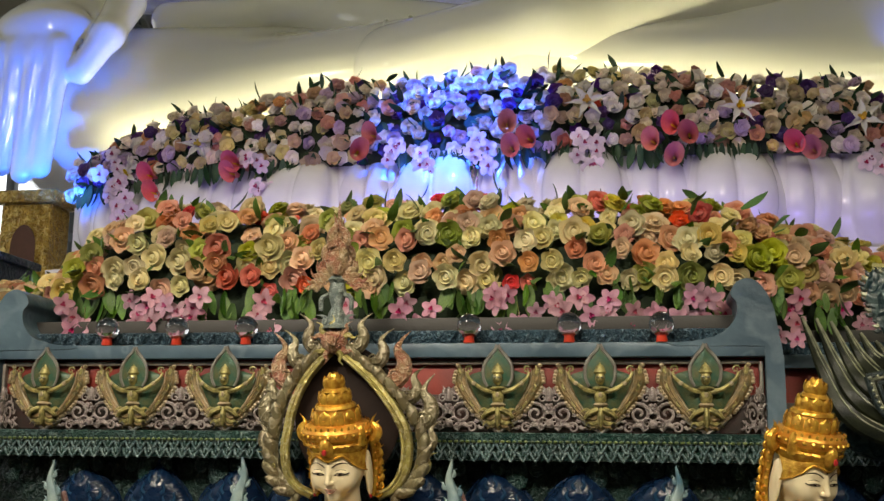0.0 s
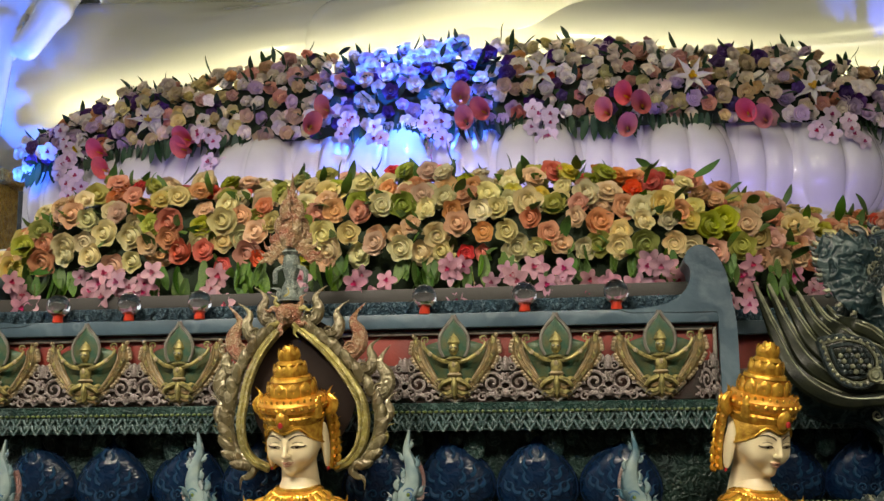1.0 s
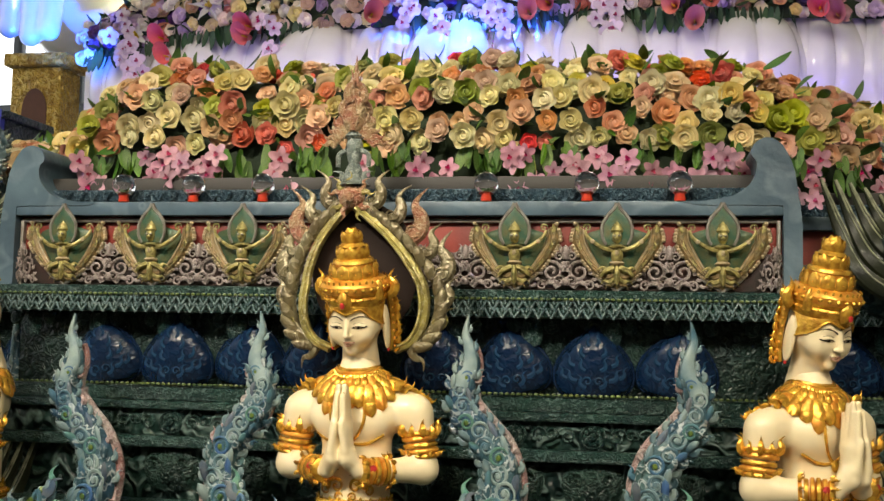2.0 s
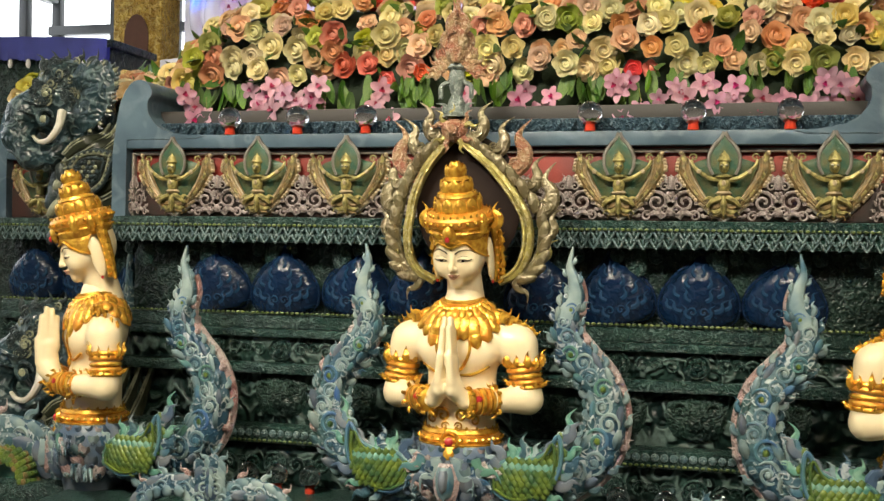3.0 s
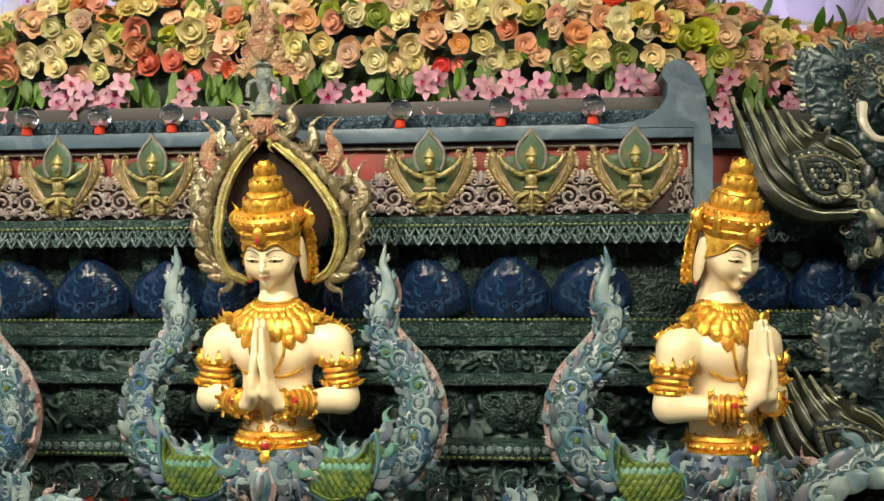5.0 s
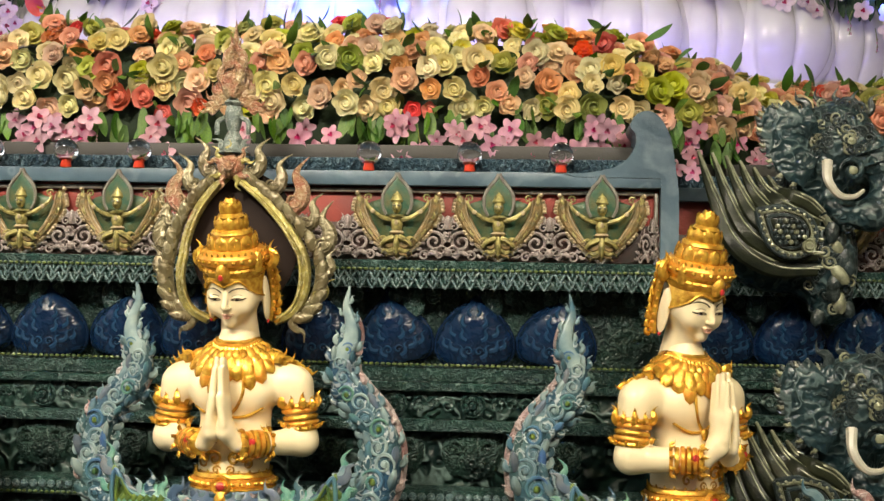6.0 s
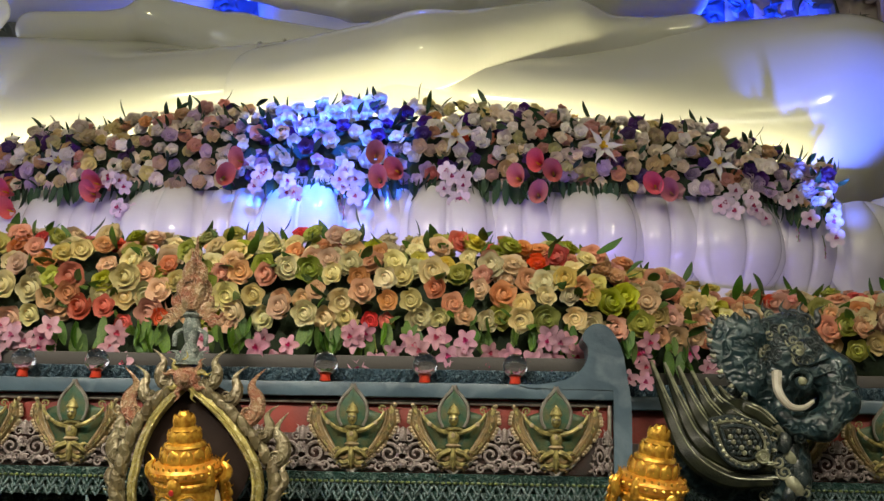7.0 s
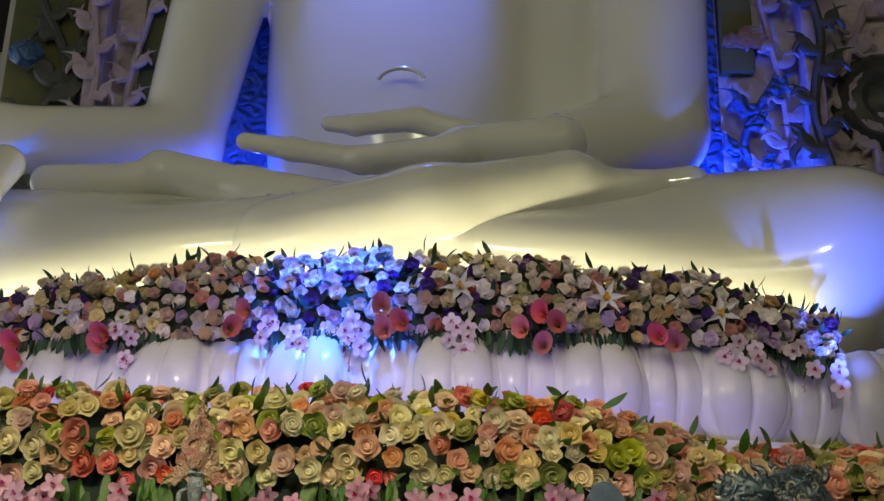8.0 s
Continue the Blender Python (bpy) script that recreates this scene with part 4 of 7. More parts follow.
def head_field(P):
    """Head in its own frame, its face to -y: oval face, narrow chin, sunk sockets, lids, nose, lips, long ears, slim neck."""
    q = mirrored(P)
    d = blend(P, [ball_field(P, (0, 0.004, 0.140), (0.090, 0.097, 0.118)), cone_field(P, (0, -0.036, 0.095), (0, -0.072, 0.026), 0.066, 0.022, (1, 0.8, 1))], 0.045)
    d = smin(d, ball_field(q, (0.046, -0.060, 0.080), (0.028, 0.026, 0.032)), 0.03)
    d = smax(d, -ball_field(q, (0.038, -0.122, 0.114), (0.026, 0.030, 0.013)), 0.016)
    d = smin(d, ball_field(q, (0.037, -0.082, 0.110), (0.022, 0.012, 0.010)), 0.006)
    d = smin(d, cone_field(P, (0, -0.094, 0.132), (0, -0.112, 0.082), 0.006, 0.0095), 0.012)
    d = smin(d, ball_field(q, (0.009, -0.102, 0.079), (0.008, 0.008, 0.007)), 0.006)
    d = smin(d, ball_field(P, (0, -0.094, 0.056), (0.019, 0.010, 0.0055)), 0.006)
    d = smin(d, ball_field(P, (0, -0.091, 0.046), (0.014, 0.010, 0.0055)), 0.006)
    d = smin(d, cone_field(P, (0, 0.008, 0.06), (0, 0.010, -0.08), 0.056, 0.066), 0.022)
    return smin(d, ball_field(q, (0.097, 0.014, 0.085), (0.011, 0.024, 0.078)), 0.01)


torso_v, torso_f = surface(torso_field, (-0.29, -0.20, -0.10), (0.29, 0.12, 0.48), 0.0075)
palm_v, palm_f = surface(palm_field, (-0.10, -0.23, 0.07), (0.10, -0.08, 0.39), 0.0045)
head_v, head_f = surface(head_field, (-0.13, -0.14, -0.10), (0.13, 0.12, 0.28), 0.0052)


def march(field, start, way, reach=0.34, step=0.002):
    """Where a line from inside a body comes out of it."""
    s = np.arange(0.0, reach, step)
    d = field((np.array(start)[None] + s[:, None] * np.array(way)[None])[None, None])[0, 0]
    out = np.nonzero(d > 0)[0]
    return np.array(start) + s[out[0] if len(out) else -1] * np.array(way)


def on_chest(a, e):
    """A place on the shoulders and chest: a round the neck from the front, e up from level."""
    a, e = radians(a), radians(e)
    return march(torso_field, (0, 0.0, 0.375), (math.sin(a) * math.cos(e), -math.cos(a) * math.cos(e), math.sin(e)))


def on_face(x, z):
    return march(head_field, (x, 0.0, z), (0, -1, 0), 0.16, 0.0008)


def collar_slope(a, k):
    """How far below level the collar's ring k (0 neck, 1 hem) lies at an angle round the neck."""
    w = 1 - math.sin(radians(a)) ** 4
    hem = (-40 if abs(a) < 90 else -18) * w - 5 * (1 - w)
    top = 30 * w + 36 * (1 - w)
    return top + (hem - top) * k


def leaf_on(fm, p, q, normal, w, h, depth, mat):
    """A pointed leaf that hangs from p towards q on a surface."""
    z = Vector(q - p).normalized()
    n = Vector(normal)
    n = (n - z * n.dot(z)).normalized()
    x = (-n).cross(z)
    m = Matrix(((x[0], -n[0], z[0], p[0] + n[0] * 0.003), (x[1], -n[1], z[1], p[1] + n[1] * 0.003), (x[2], -n[2], z[2], p[2] + n[2] * 0.003), (0, 0, 0, 1)))
    return leaf_plate(fm, w, h, depth, mat, m, 0.35, 6)


def spikes(fm, r, z, n, size, mat, tilt=15, sx=1.0, sy=1.0, y=0.0, width=0.55, shift=0.0):
    """A ring of small pointed leaves."""
    for k in range(n):
        a = 2 * math.pi * (k + shift) / n
        leaf_plate(fm, size * width, size, size * 0.17, mat, pose(sx * r * math.cos(a), y + sy * r * math.sin(a), z) @ pose(0, 0, 0, 0, 0, math.degrees(a) + 90) @ pose(0, 0, 0, tilt, 0, 0), 0.35, 6)


def figure_head():
    """The bowed head with its tiered crown. 0 cream, 1 gold, 2 ink, 3 lip, 4 gem, 12 amber."""
    fm = Form().add(head_v, head_f, 0)
    lathe(fm, [(0.094, 0.170), (0.103, 0.182), (0.106, 0.196), (0.101, 0.203), (0.107, 0.210), (0.110, 0.216)], 36, 1)
    lathe(fm, [(0.108, 0.214), (0.113, 0.224), (0.115, 0.240), (0.110, 0.249), (0.101, 0.256), (0.088, 0.262)], 36, 12)
    lathe(fm, [(0.080, 0.258), (0.074, 0.272), (0.070, 0.292), (0.066, 0.310)], 32, 12)
    lathe(fm, [(0.062, 0.306), (0.070, 0.312), (0.066, 0.322), (0.054, 0.328)], 32, 1)
    lathe(fm, [(0.050, 0.324), (0.048, 0.342), (0.044, 0.360), (0.047, 0.366), (0.040, 0.374), (0.030, 0.382), (0.026, 0.396), (0.018, 0.410), (0.008, 0.420), (0.001, 0.424)], 28, 1)
    spikes(fm, 0.106, 0.246, 30, 0.016, 1, 10)
    spikes(fm, 0.078, 0.256, 11, 0.054, 1, -5, width=0.9)
    spikes(fm, 0.076, 0.262, 11, 0.034, 12, -2, width=0.8, shift=0.5)
    spikes(fm, 0.051, 0.322, 9, 0.046, 1, -3, width=0.9)
    spikes(fm, 0.030, 0.372, 6, 0.044, 1, 0, width=0.9)
    spikes(fm, 0.020, 0.386, 5, 0.042, 1, -12, width=0.8, shift=0.5)
    for k in range(26):
        a = 2 * math.pi * k / 26
        ball(fm, (0.1145 * math.cos(a), 0.1145 * math.sin(a), 0.232), (0.008, 0.008, 0.007), 1, 6)
        ball(fm, (0.1055 * math.cos(a), 0.1055 * math.sin(a), 0.197), 0.0055, 1, 6)
    for k in range(11):
        a = 2 * math.pi * k / 11
        ball(fm, (0.080 * math.cos(a), 0.080 * math.sin(a), 0.280), (0.006, 0.006, 0.009), 12, 6)
    # hair band: peaked over the brow, dipping to the temples
    n = 17
    v, f = [], []
    for k in range(n):
        x = -0.098 + 0.196 * k / (n - 1)
        u = abs(x) / 0.098
        low = 0.163 - 0.012 * math.cos(u * math.pi * 1.5) * (1 - u) - 0.062 * max(0, u - 0.45) ** 1.3 / 0.46
        for j in range(4):
            z = low + (0.190 - low) * j / 3
            y = on_face(min(0.086, max(-0.086, x)), z)[1] - 0.006 + 0.035 * max(0, abs(x) - 0.086) / 0.012
            v.append((x, y - (0.004 if j in (1, 2) else 0), z))
    for k in range(n - 1):
        for j in range(3):
            a = 4 * k + j
            f.append((a, a + 4, a + 5, a + 1))
    fm.add(v, f, 1)
    tube(fm, [(p[0], p[1] - 0.001, p[2]) for p in v[::4]], [0.0045] * n, 5, 1)
    leaf_plate(fm, 0.05, 0.062, 0.02, 1, pose(0, -0.104, 0.168))
    ball(fm, (0, -0.126, 0.186), (0.009, 0.006, 0.011), 4, 8)
    ball(fm, (0, on_face(0, 0.146)[1], 0.146), (0.0045, 0.003, 0.0045), 2, 6)
    for s in (-1, 1):
        # pierced plates behind the ears with a flame edge
        tube(fm, spline([(s * 0.096, 0.046, 0.0), (s * 0.106, 0.050, 0.05), (s * 0.110, 0.052, 0.12), (s * 0.106, 0.046, 0.19), (s * 0.108, 0.036, 0.235)], 4),
             np.linspace(0.010, 0.014, 17), 8, 1, 1.6)
        for k in range(9):
            z = -0.006 + 0.027 * k
            flame(fm, pose(s * (0.106 + 0.006 * math.sin(k * 0.4)), 0.054, z, 0, s * (40 - 2 * k), 0), 0.042 + 0.004 * (k % 3), 1, s, 0.22, 6, 0.8)
            ball(fm, (s * 0.114, 0.040, z + 0.018), (0.005, 0.007, 0.006), 12, 6)
        flame(fm, pose(s * 0.116, 0.016, 0.195, 0, s * 6, 0), 0.092, 1, s, 0.22, 7, 0.8)
        leaf_plate(fm, 0.034, 0.07, 0.016, 1, pose(s * 0.098, -0.040, 0.190, 0, 0, s * 62))
        ball(fm, (s * 0.100, 0.012, 0.006), (0.005, 0.006, 0.007), 4, 8)
        # brow, lid line, glance, lips
        def line(pts, r0, r1, mat):
            path = spline([(s * x, on_face(s * x, z)[1] - 0.0006, z) for x, z in pts], 4)
            tube(fm, path, np.linspace(r0, r1, len(path)), 5, mat)
        line(((0.013, 0.130), (0.026, 0.139), (0.044, 0.143), (0.062, 0.138), (0.072, 0.129)), 0.0020, 0.0010, 2)
        line(((0.017, 0.105), (0.028, 0.110), (0.042, 0.111), (0.056, 0.107), (0.064, 0.109)), 0.0012, 0.0020, 2)
        line(((0.022, 0.118), (0.038, 0.122), (0.056, 0.118)), 0.0008, 0.0007, 2)
        line(((0.020, 0.104), (0.036, 0.103), (0.052, 0.105)), 0.0007, 0.0008, 2)
        p = on_face(s * 0.038, 0.106)
        ball(fm, (p[0], p[1] + 0.0006, p[2]), (0.0068, 0.002, 0.0030), 2, 8)
        line(((0.0, 0.0525), (0.010, 0.0515), (0.021, 0.0555)), 0.0024, 0.0011, 3)
        line(((0.0, 0.0570), (0.010, 0.0580), (0.019, 0.0560)), 0.0028, 0.0010, 3)
        line(((0.0, 0.0455), (0.008, 0.0460), (0.015, 0.0495)), 0.0026, 0.0010, 3)
    return fm


def figure_body():
    """Cream body, gold collar, bands, cuffs and belt."""
    fm = Form().add(torso_v, torso_f, 0)
    fm.add(palm_v, palm_f, 0)
    rng = random.Random(4)
    # collar: rings and three rows of leaves that lie on neck, shoulders and chest
    for k, thick, mat in ((0.05, 0.007, 1), (0.22, 0.010, 12), (0.44, 0.009, 1)):
        pts = [on_chest(a, collar_slope(a, k)) for a in range(-180, 181, 9)]
        tube(fm, pts, [thick] * len(pts), 6, mat)
    for a in range(-180, 180, 9):
        p = on_chest(a, collar_slope(a, 0.33))
        ball(fm, tuple(p * 1.0 + np.array((0, -0.004, 0.002))), 0.0085, 1, 6)
    for row, (k0, k1, step, w, h) in enumerate(((0.34, 0.62, 15, 0.034, 0.046), (0.48, 0.80, 15, 0.046, 0.066), (0.62, 1.0, 18, 0.050, 0.074), (0.82, 1.16, 15, 0.046, 0.064))):
        for i, a in enumerate(range(-180, 180, step)):
            a += (step / 2 if row % 2 else 0)
            if row == 3 and not 34 < abs(a) < 146:
                continue
            p, q = on_chest(a, collar_slope(a, k0)), on_chest(a, collar_slope(a, k1))
            r1, r2 = on_chest(a - 6, collar_slope(a - 6, k0)), on_chest(a + 6, collar_slope(a + 6, k0))
            nrm = np.cross(q - p, r2 - r1)
            nrm = nrm if nrm @ (p - np.array((0, 0, 0.30))) > 0 else -nrm
            leaf_on(fm, p, q, nrm, w, h * rng.uniform(0.85, 1.12), 0.016, 1 if (i + row) % 3 else 12)
    for s in (-1, 1):
        for k in range(5):     # upturned tips on the shoulders
            flame(fm, pose(s * (0.135 + 0.014 * k), -0.035 + 0.018 * k, 0.346 - 0.010 * k, 0, s * (38 + 10 * k), 0), 0.055, 1, -s, 0.26, 6)
        # arm bands
        for z, r in ((0.150, 0.051), (0.166, 0.053), (0.184, 0.052), (0.204, 0.054), (0.219, 0.052)):
            lathe(fm, [(0.043, -0.010), (r, -0.006), (r + 0.002, 0), (r, 0.006), (0.043, 0.010)], 20, 1 if z not in (0.166, 0.204) else 12, pose(s * (0.212 - (z - 0.115) * 0.145), 0.003, z, 0, s * -7, 0))
        for k in range(11):
            a = k * 360 / 11
            flame(fm, pose(s * 0.196, 0.003, 0.215, 0, 0, a) @ pose(0.046, 0, 0, 0, 22, 0), 0.058 if k % 2 else 0.044, 1, 1, 0.26, 5)
            flame(fm, pose(s * 0.205, 0.003, 0.160, 0, 0, a + 16) @ pose(0.046, 0, 0, 0, 70, 0), 0.030, 1, 1, 0.26, 5)
        # broad cuffs
        p0, p1 = Vector((s * 0.128, -0.080, 0.111)), Vector((s * 0.066, -0.138, 0.112))
        for k in range(6):
            m = Matrix.Translation(p0.lerp(p1, k / 5)) @ (p1 - p0).to_track_quat("Z", "Y").to_matrix().to_4x4()
            r = 0.043 - 0.003 * abs(k - 2.5)
            lathe(fm, [(0.028, -0.010), (r, -0.005), (r, 0.005), (0.028, 0.010)], 18, 1 if k % 2 else 12, m)
            if k in (0, 5):
                for j in range(9):
                    flame(fm, m @ pose(0, 0, 0, 0, 0, 40 * j) @ pose(0.036, 0, 0, 0, 55 if k == 0 else 20, 0), 0.028, 1, 1, 0.26, 5)
        ball(fm, (s * 0.098, -0.150, 0.122), (0.012, 0.009, 0.012), 4, 8)
        # breast strings that cross and run under the arms
        def string(pts):
            path = spline([march(torso_field, (x, 0, z), (0, -1, 0), 0.2) for x, z in pts], 5)
            tube(fm, path, [0.005] * len(path), 6, 1)
        string(((s * 0.050, 0.30), (s * 0.052, 0.26), (s * 0.030, 0.215), (0.0, 0.185)))
        string(((0.0, 0.185), (s * 0.055, 0.188), (s * 0.105, 0.215)))
        # belly scrolls
        for x, z, r, hand in ((0.030, 0.062, 0.024, s), (0.066, 0.048, 0.020, -s), (0.022, 0.030, 0.014, -s), (0.088, 0.070, 0.014, s)):
            y = march(torso_field, (s * x, 0, z), (0, -1, 0), 0.2)[1]
            scroll(fm, pose(s * x, y - 0.002, z), r, 1.3, 0.24, 1, 6, hand)
        flame(fm, pose(s * 0.05, -0.094, 0.060, 0, s * 40, 0), 0.05, 1, s, 0.18, 6)
    y = march(torso_field, (0, 0, 0.165), (0, -1, 0), 0.2)[1]
    leaf_plate(fm, 0.026, 0.036, 0.012, 1, pose(0, y, 0.196, 0, 180, 0))
    # belt: a beaded band with a hanging jewel
    lathe(fm, [(0.104, 0.022), (0.113, 0.018), (0.117, 0.008), (0.112, 0.002)], 36, 1, pose(0, -0.008, 0), 1.06, 0.97)
    lathe(fm, [(0.112, 0.004), (0.121, -0.004), (0.123, -0.014), (0.117, -0.022)], 36, 12, pose(0, -0.008, 0), 1.06, 0.97)
    lathe(fm, [(0.116, -0.020), (0.125, -0.026), (0.120, -0.036)], 36, 1, pose(0, -0.008, 0), 1.06, 0.97)
    for k in range(34):
        a = 2 * math.pi * k / 34
        ball(fm, (0.130 * math.cos(a), 0.119 * math.sin(a) - 0.008, -0.009), (0.008, 0.008, 0.0065), 1, 6)
    spikes(fm, 0.106, 0.014, 22, 0.018, 1, 16, 1.06, 0.97, -0.008)
    lathe(fm, [(0.016, 0.0), (0.027, 0.012), (0.032, 0.0)], 18, 1, pose(0, -0.120, -0.014, 90, 0, 0))
    ball(fm, (0, -0.132, -0.014), (0.014, 0.009, 0.014), 4, 12)
    leaf_plate(fm, 0.05, 0.066, 0.02, 1, pose(0, -0.122, -0.030, 0, 180, 0))
    fm.join(figure_head(), pose(0, 0.0, 0.464, 15, 0, -3) @ Matrix.Diagonal((0.92, 0.94, 0.915, 1)))
    return fm


BODY = figure_body()


def figure_tail(s):
    """The S-shaped tail and the scaled wing on one side. 5 blue, 6 pink edge, 7 slate, 8 scale, 9 rim, 10 pale, 11 green."""
    fm = Form()
    ctrl = [(0.08, -0.02, -0.165, 0.055), (0.22, -0.01, -0.172, 0.062), (0.36, 0.0, -0.130, 0.068), (0.455, 0.02, -0.04, 0.070), (0.485, 0.03, 0.07, 0.063), (0.458, 0.03, 0.165, 0.056),
            (0.392, 0.03, 0.238, 0.054), (0.345, 0.03, 0.305, 0.048), (0.350, 0.03, 0.375, 0.042), (0.372, 0.03, 0.430, 0.032), (0.366, 0.03, 0.480, 0.022), (0.352, 0.03, 0.525, 0.014), (0.362, 0.03, 0.585, 0.003)]
    path = spline([(s * x, y, z, r) for x, y, z, r in ctrl], 6)
    tube(fm, path[:, :3], path[:, 3] * 0.95, 12, 5, 0.8)
    n = len(path)
    rng = random.Random(9)

    def frame_at(k):
        t = path[min(n - 1, k + 1), :3] - path[max(0, k - 1), :3]
        t /= np.linalg.norm(t)
        return path[k, :3], path[k, 3], math.degrees(math.atan2(t[0], t[2])), np.array((t[2], 0, -t[0])) * s
    last = np.array((9.0, 9, 9))
    flip = 0
    for k in range(5, n - 22):
        p, r, ang, nrm = frame_at(k)
        if np.linalg.norm(p - last) < 0.012 + 0.62 * r:
            continue
        last = p
        flip += 1
        # a chain of spiral bosses along the face with small leaves beside them
        c = p + nrm * (0.16 if flip % 2 else -0.16) * r
        scroll(fm, pose(c[0], c[1] - r * 0.70, c[2], 0, ang + 40 * (flip % 3), 0), r * 0.58, 1.6, 0.19, 10 if flip % 3 else 11, 6, s if flip % 2 else -s, 20)
        ball(fm, (c[0], c[1] - r * 0.78, c[2]), (r * 0.17, r * 0.12, r * 0.17), 8 if flip % 3 == 0 else 10, 6)
        for off in (-0.62, 0.62):
            c = p + nrm * off * r
            leaf_plate(fm, r * 0.46, r * 1.05, r * 0.20, (10, 7, 5)[flip % 3] if off > 0 else (5, 11, 10)[flip % 3], pose(c[0], c[1] - r * 0.46, c[2], 0, ang + s * 14 * (1 if off > 0 else -1), -off * s * 50) @ pose(0, 0, 0, 10, 0, 0), 0.35, 5)
        # crest leaves on both edges
        c = p + nrm * r * 0.86
        flame(fm, pose(c[0], c[1] - 0.006, c[2], 0, ang + s * 32, 0), 0.016 + 0.50 * r, 10 if flip % 3 else 6, s, 0.26, 6, 0.7)
        c = p - nrm * r * 0.80
        flame(fm, pose(c[0], c[1] - 0.008, c[2], 0, ang - s * 34, 0), 0.020 + 0.62 * r, 10 if flip % 2 else 5, -s, 0.26, 6, 0.7)
    # smooth painted back edge
    for a, b, side, mat, w in ((8, n - 26, 0.95, 6, 0.016), (n - 40, n - 12, 0.85, 6, 0.010), (16, n - 30, -0.70, 6, 0.015)):
        pts = []
        for k in range(a, b):
            p, r, ang, nrm = frame_at(k)
            pts.append(p + nrm * side * r + np.array((0, 0.012 + (0.012 if side > 0 else 0), 0)))
        tube(fm, pts, [w] * len(pts), 6, mat, 1.4)
    for k in range(n - 22, n - 4, 4):     # a few licks along the slender tip
        p, r, ang, nrm = frame_at(k)
        c = p + nrm * r * (0.6 if k % 8 < 4 else -0.6)
        flame(fm, pose(c[0], c[1] - r * 0.3, c[2], 0, ang + (s if k % 8 < 4 else -s) * 26, 0), 0.022 + 0.6 * r, 10, s if k % 8 < 4 else -s, 0.26, 6, 0.7)
    tube(fm, path[n - 26:, :3] + np.array((0, -0.006, 0)), path[n - 26:, 3] * 0.86, 10, 10, 0.8)
    # wing: a pointed lobe of green scales with a double rim and a fringe of feathers
    loop = spline([(0.135, -0.150), (0.140, -0.100), (0.185, -0.062), (0.255, -0.058), (0.315, -0.030), (0.352, 0.022), (0.362, -0.050), (0.340, -0.115), (0.285, -0.165), (0.205, -0.182), (0.135, -0.150)], 5)
    poly = [(x, z) for x, z in loop[:-1]]

    def inside(x, z):
        hit = False
        for i in range(len(poly)):
            (x1, z1), (x2, z2) = poly[i - 1], poly[i]
            if (z1 > z) != (z2 > z) and x < (x2 - x1) * (z - z1) / (z2 - z1) + x1:
                hit = not hit
        return hit

    def lift(x, z):
        return -0.112 - 0.030 * max(0.0, 1 - ((x - 0.24) / 0.12) ** 2 - ((z + 0.11) / 0.08) ** 2)
    tube(fm, [(s * x, -0.116, z) for x, z in loop], [0.0075] * len(loop), 7, 11)
    tube(fm, [(s * ((x - 0.25) * 0.86 + 0.247), -0.126, (z + 0.10) * 0.84 - 0.104) for x, z in loop], [0.0045] * len(loop), 6, 8)
    for i in range(13):
        for j in range(15):
            x, z = 0.125 + 0.0215 * i + (0.0107 if j % 2 else 0), -0.19 + 0.0160 * j
            if inside(x, z):
                leaf_plate(fm, 0.024, 0.032, 0.009, 8 if (i * 7 + j * 3) % 7 else 9, pose(s * x, lift(x, z) + 0.004, z + 0.012, 0, 180 - s * 35, 0) @ pose(0, 0, 0, -10, 0, 0), 0.35, 4)
    ball(fm, (s * 0.245, -0.085, -0.095), (0.105, 0.034, 0.076), 9, 14)
    for k in range(20):
        i = 2 + int(k * (len(loop) - 8) / 19)
        p = loop[i]
        d = np.array((p[0] - 0.245, p[1] + 0.115))
        ang = math.degrees(math.atan2(d[0], d[1]))
        flame(fm, pose(s * p[0], -0.102, p[1], 0, s * (ang * 0.75 + 22), 0), 0.070 + 0.018 * (k % 2), (9, 5, 10, 7)[k % 4], s, 0.22, 7, 0.6)
    for k in range(6):
        flame(fm, pose(s * (0.325 + 0.006 * k), -0.085, -0.14 + 0.03 * k, 0, s * (66 - 9 * k), 0), 0.105, (5, 10, 9)[k % 3], s, 0.17, 7, 0.6)
    return fm


TAILS = {s: figure_tail(s) for s in (-1, 1)}


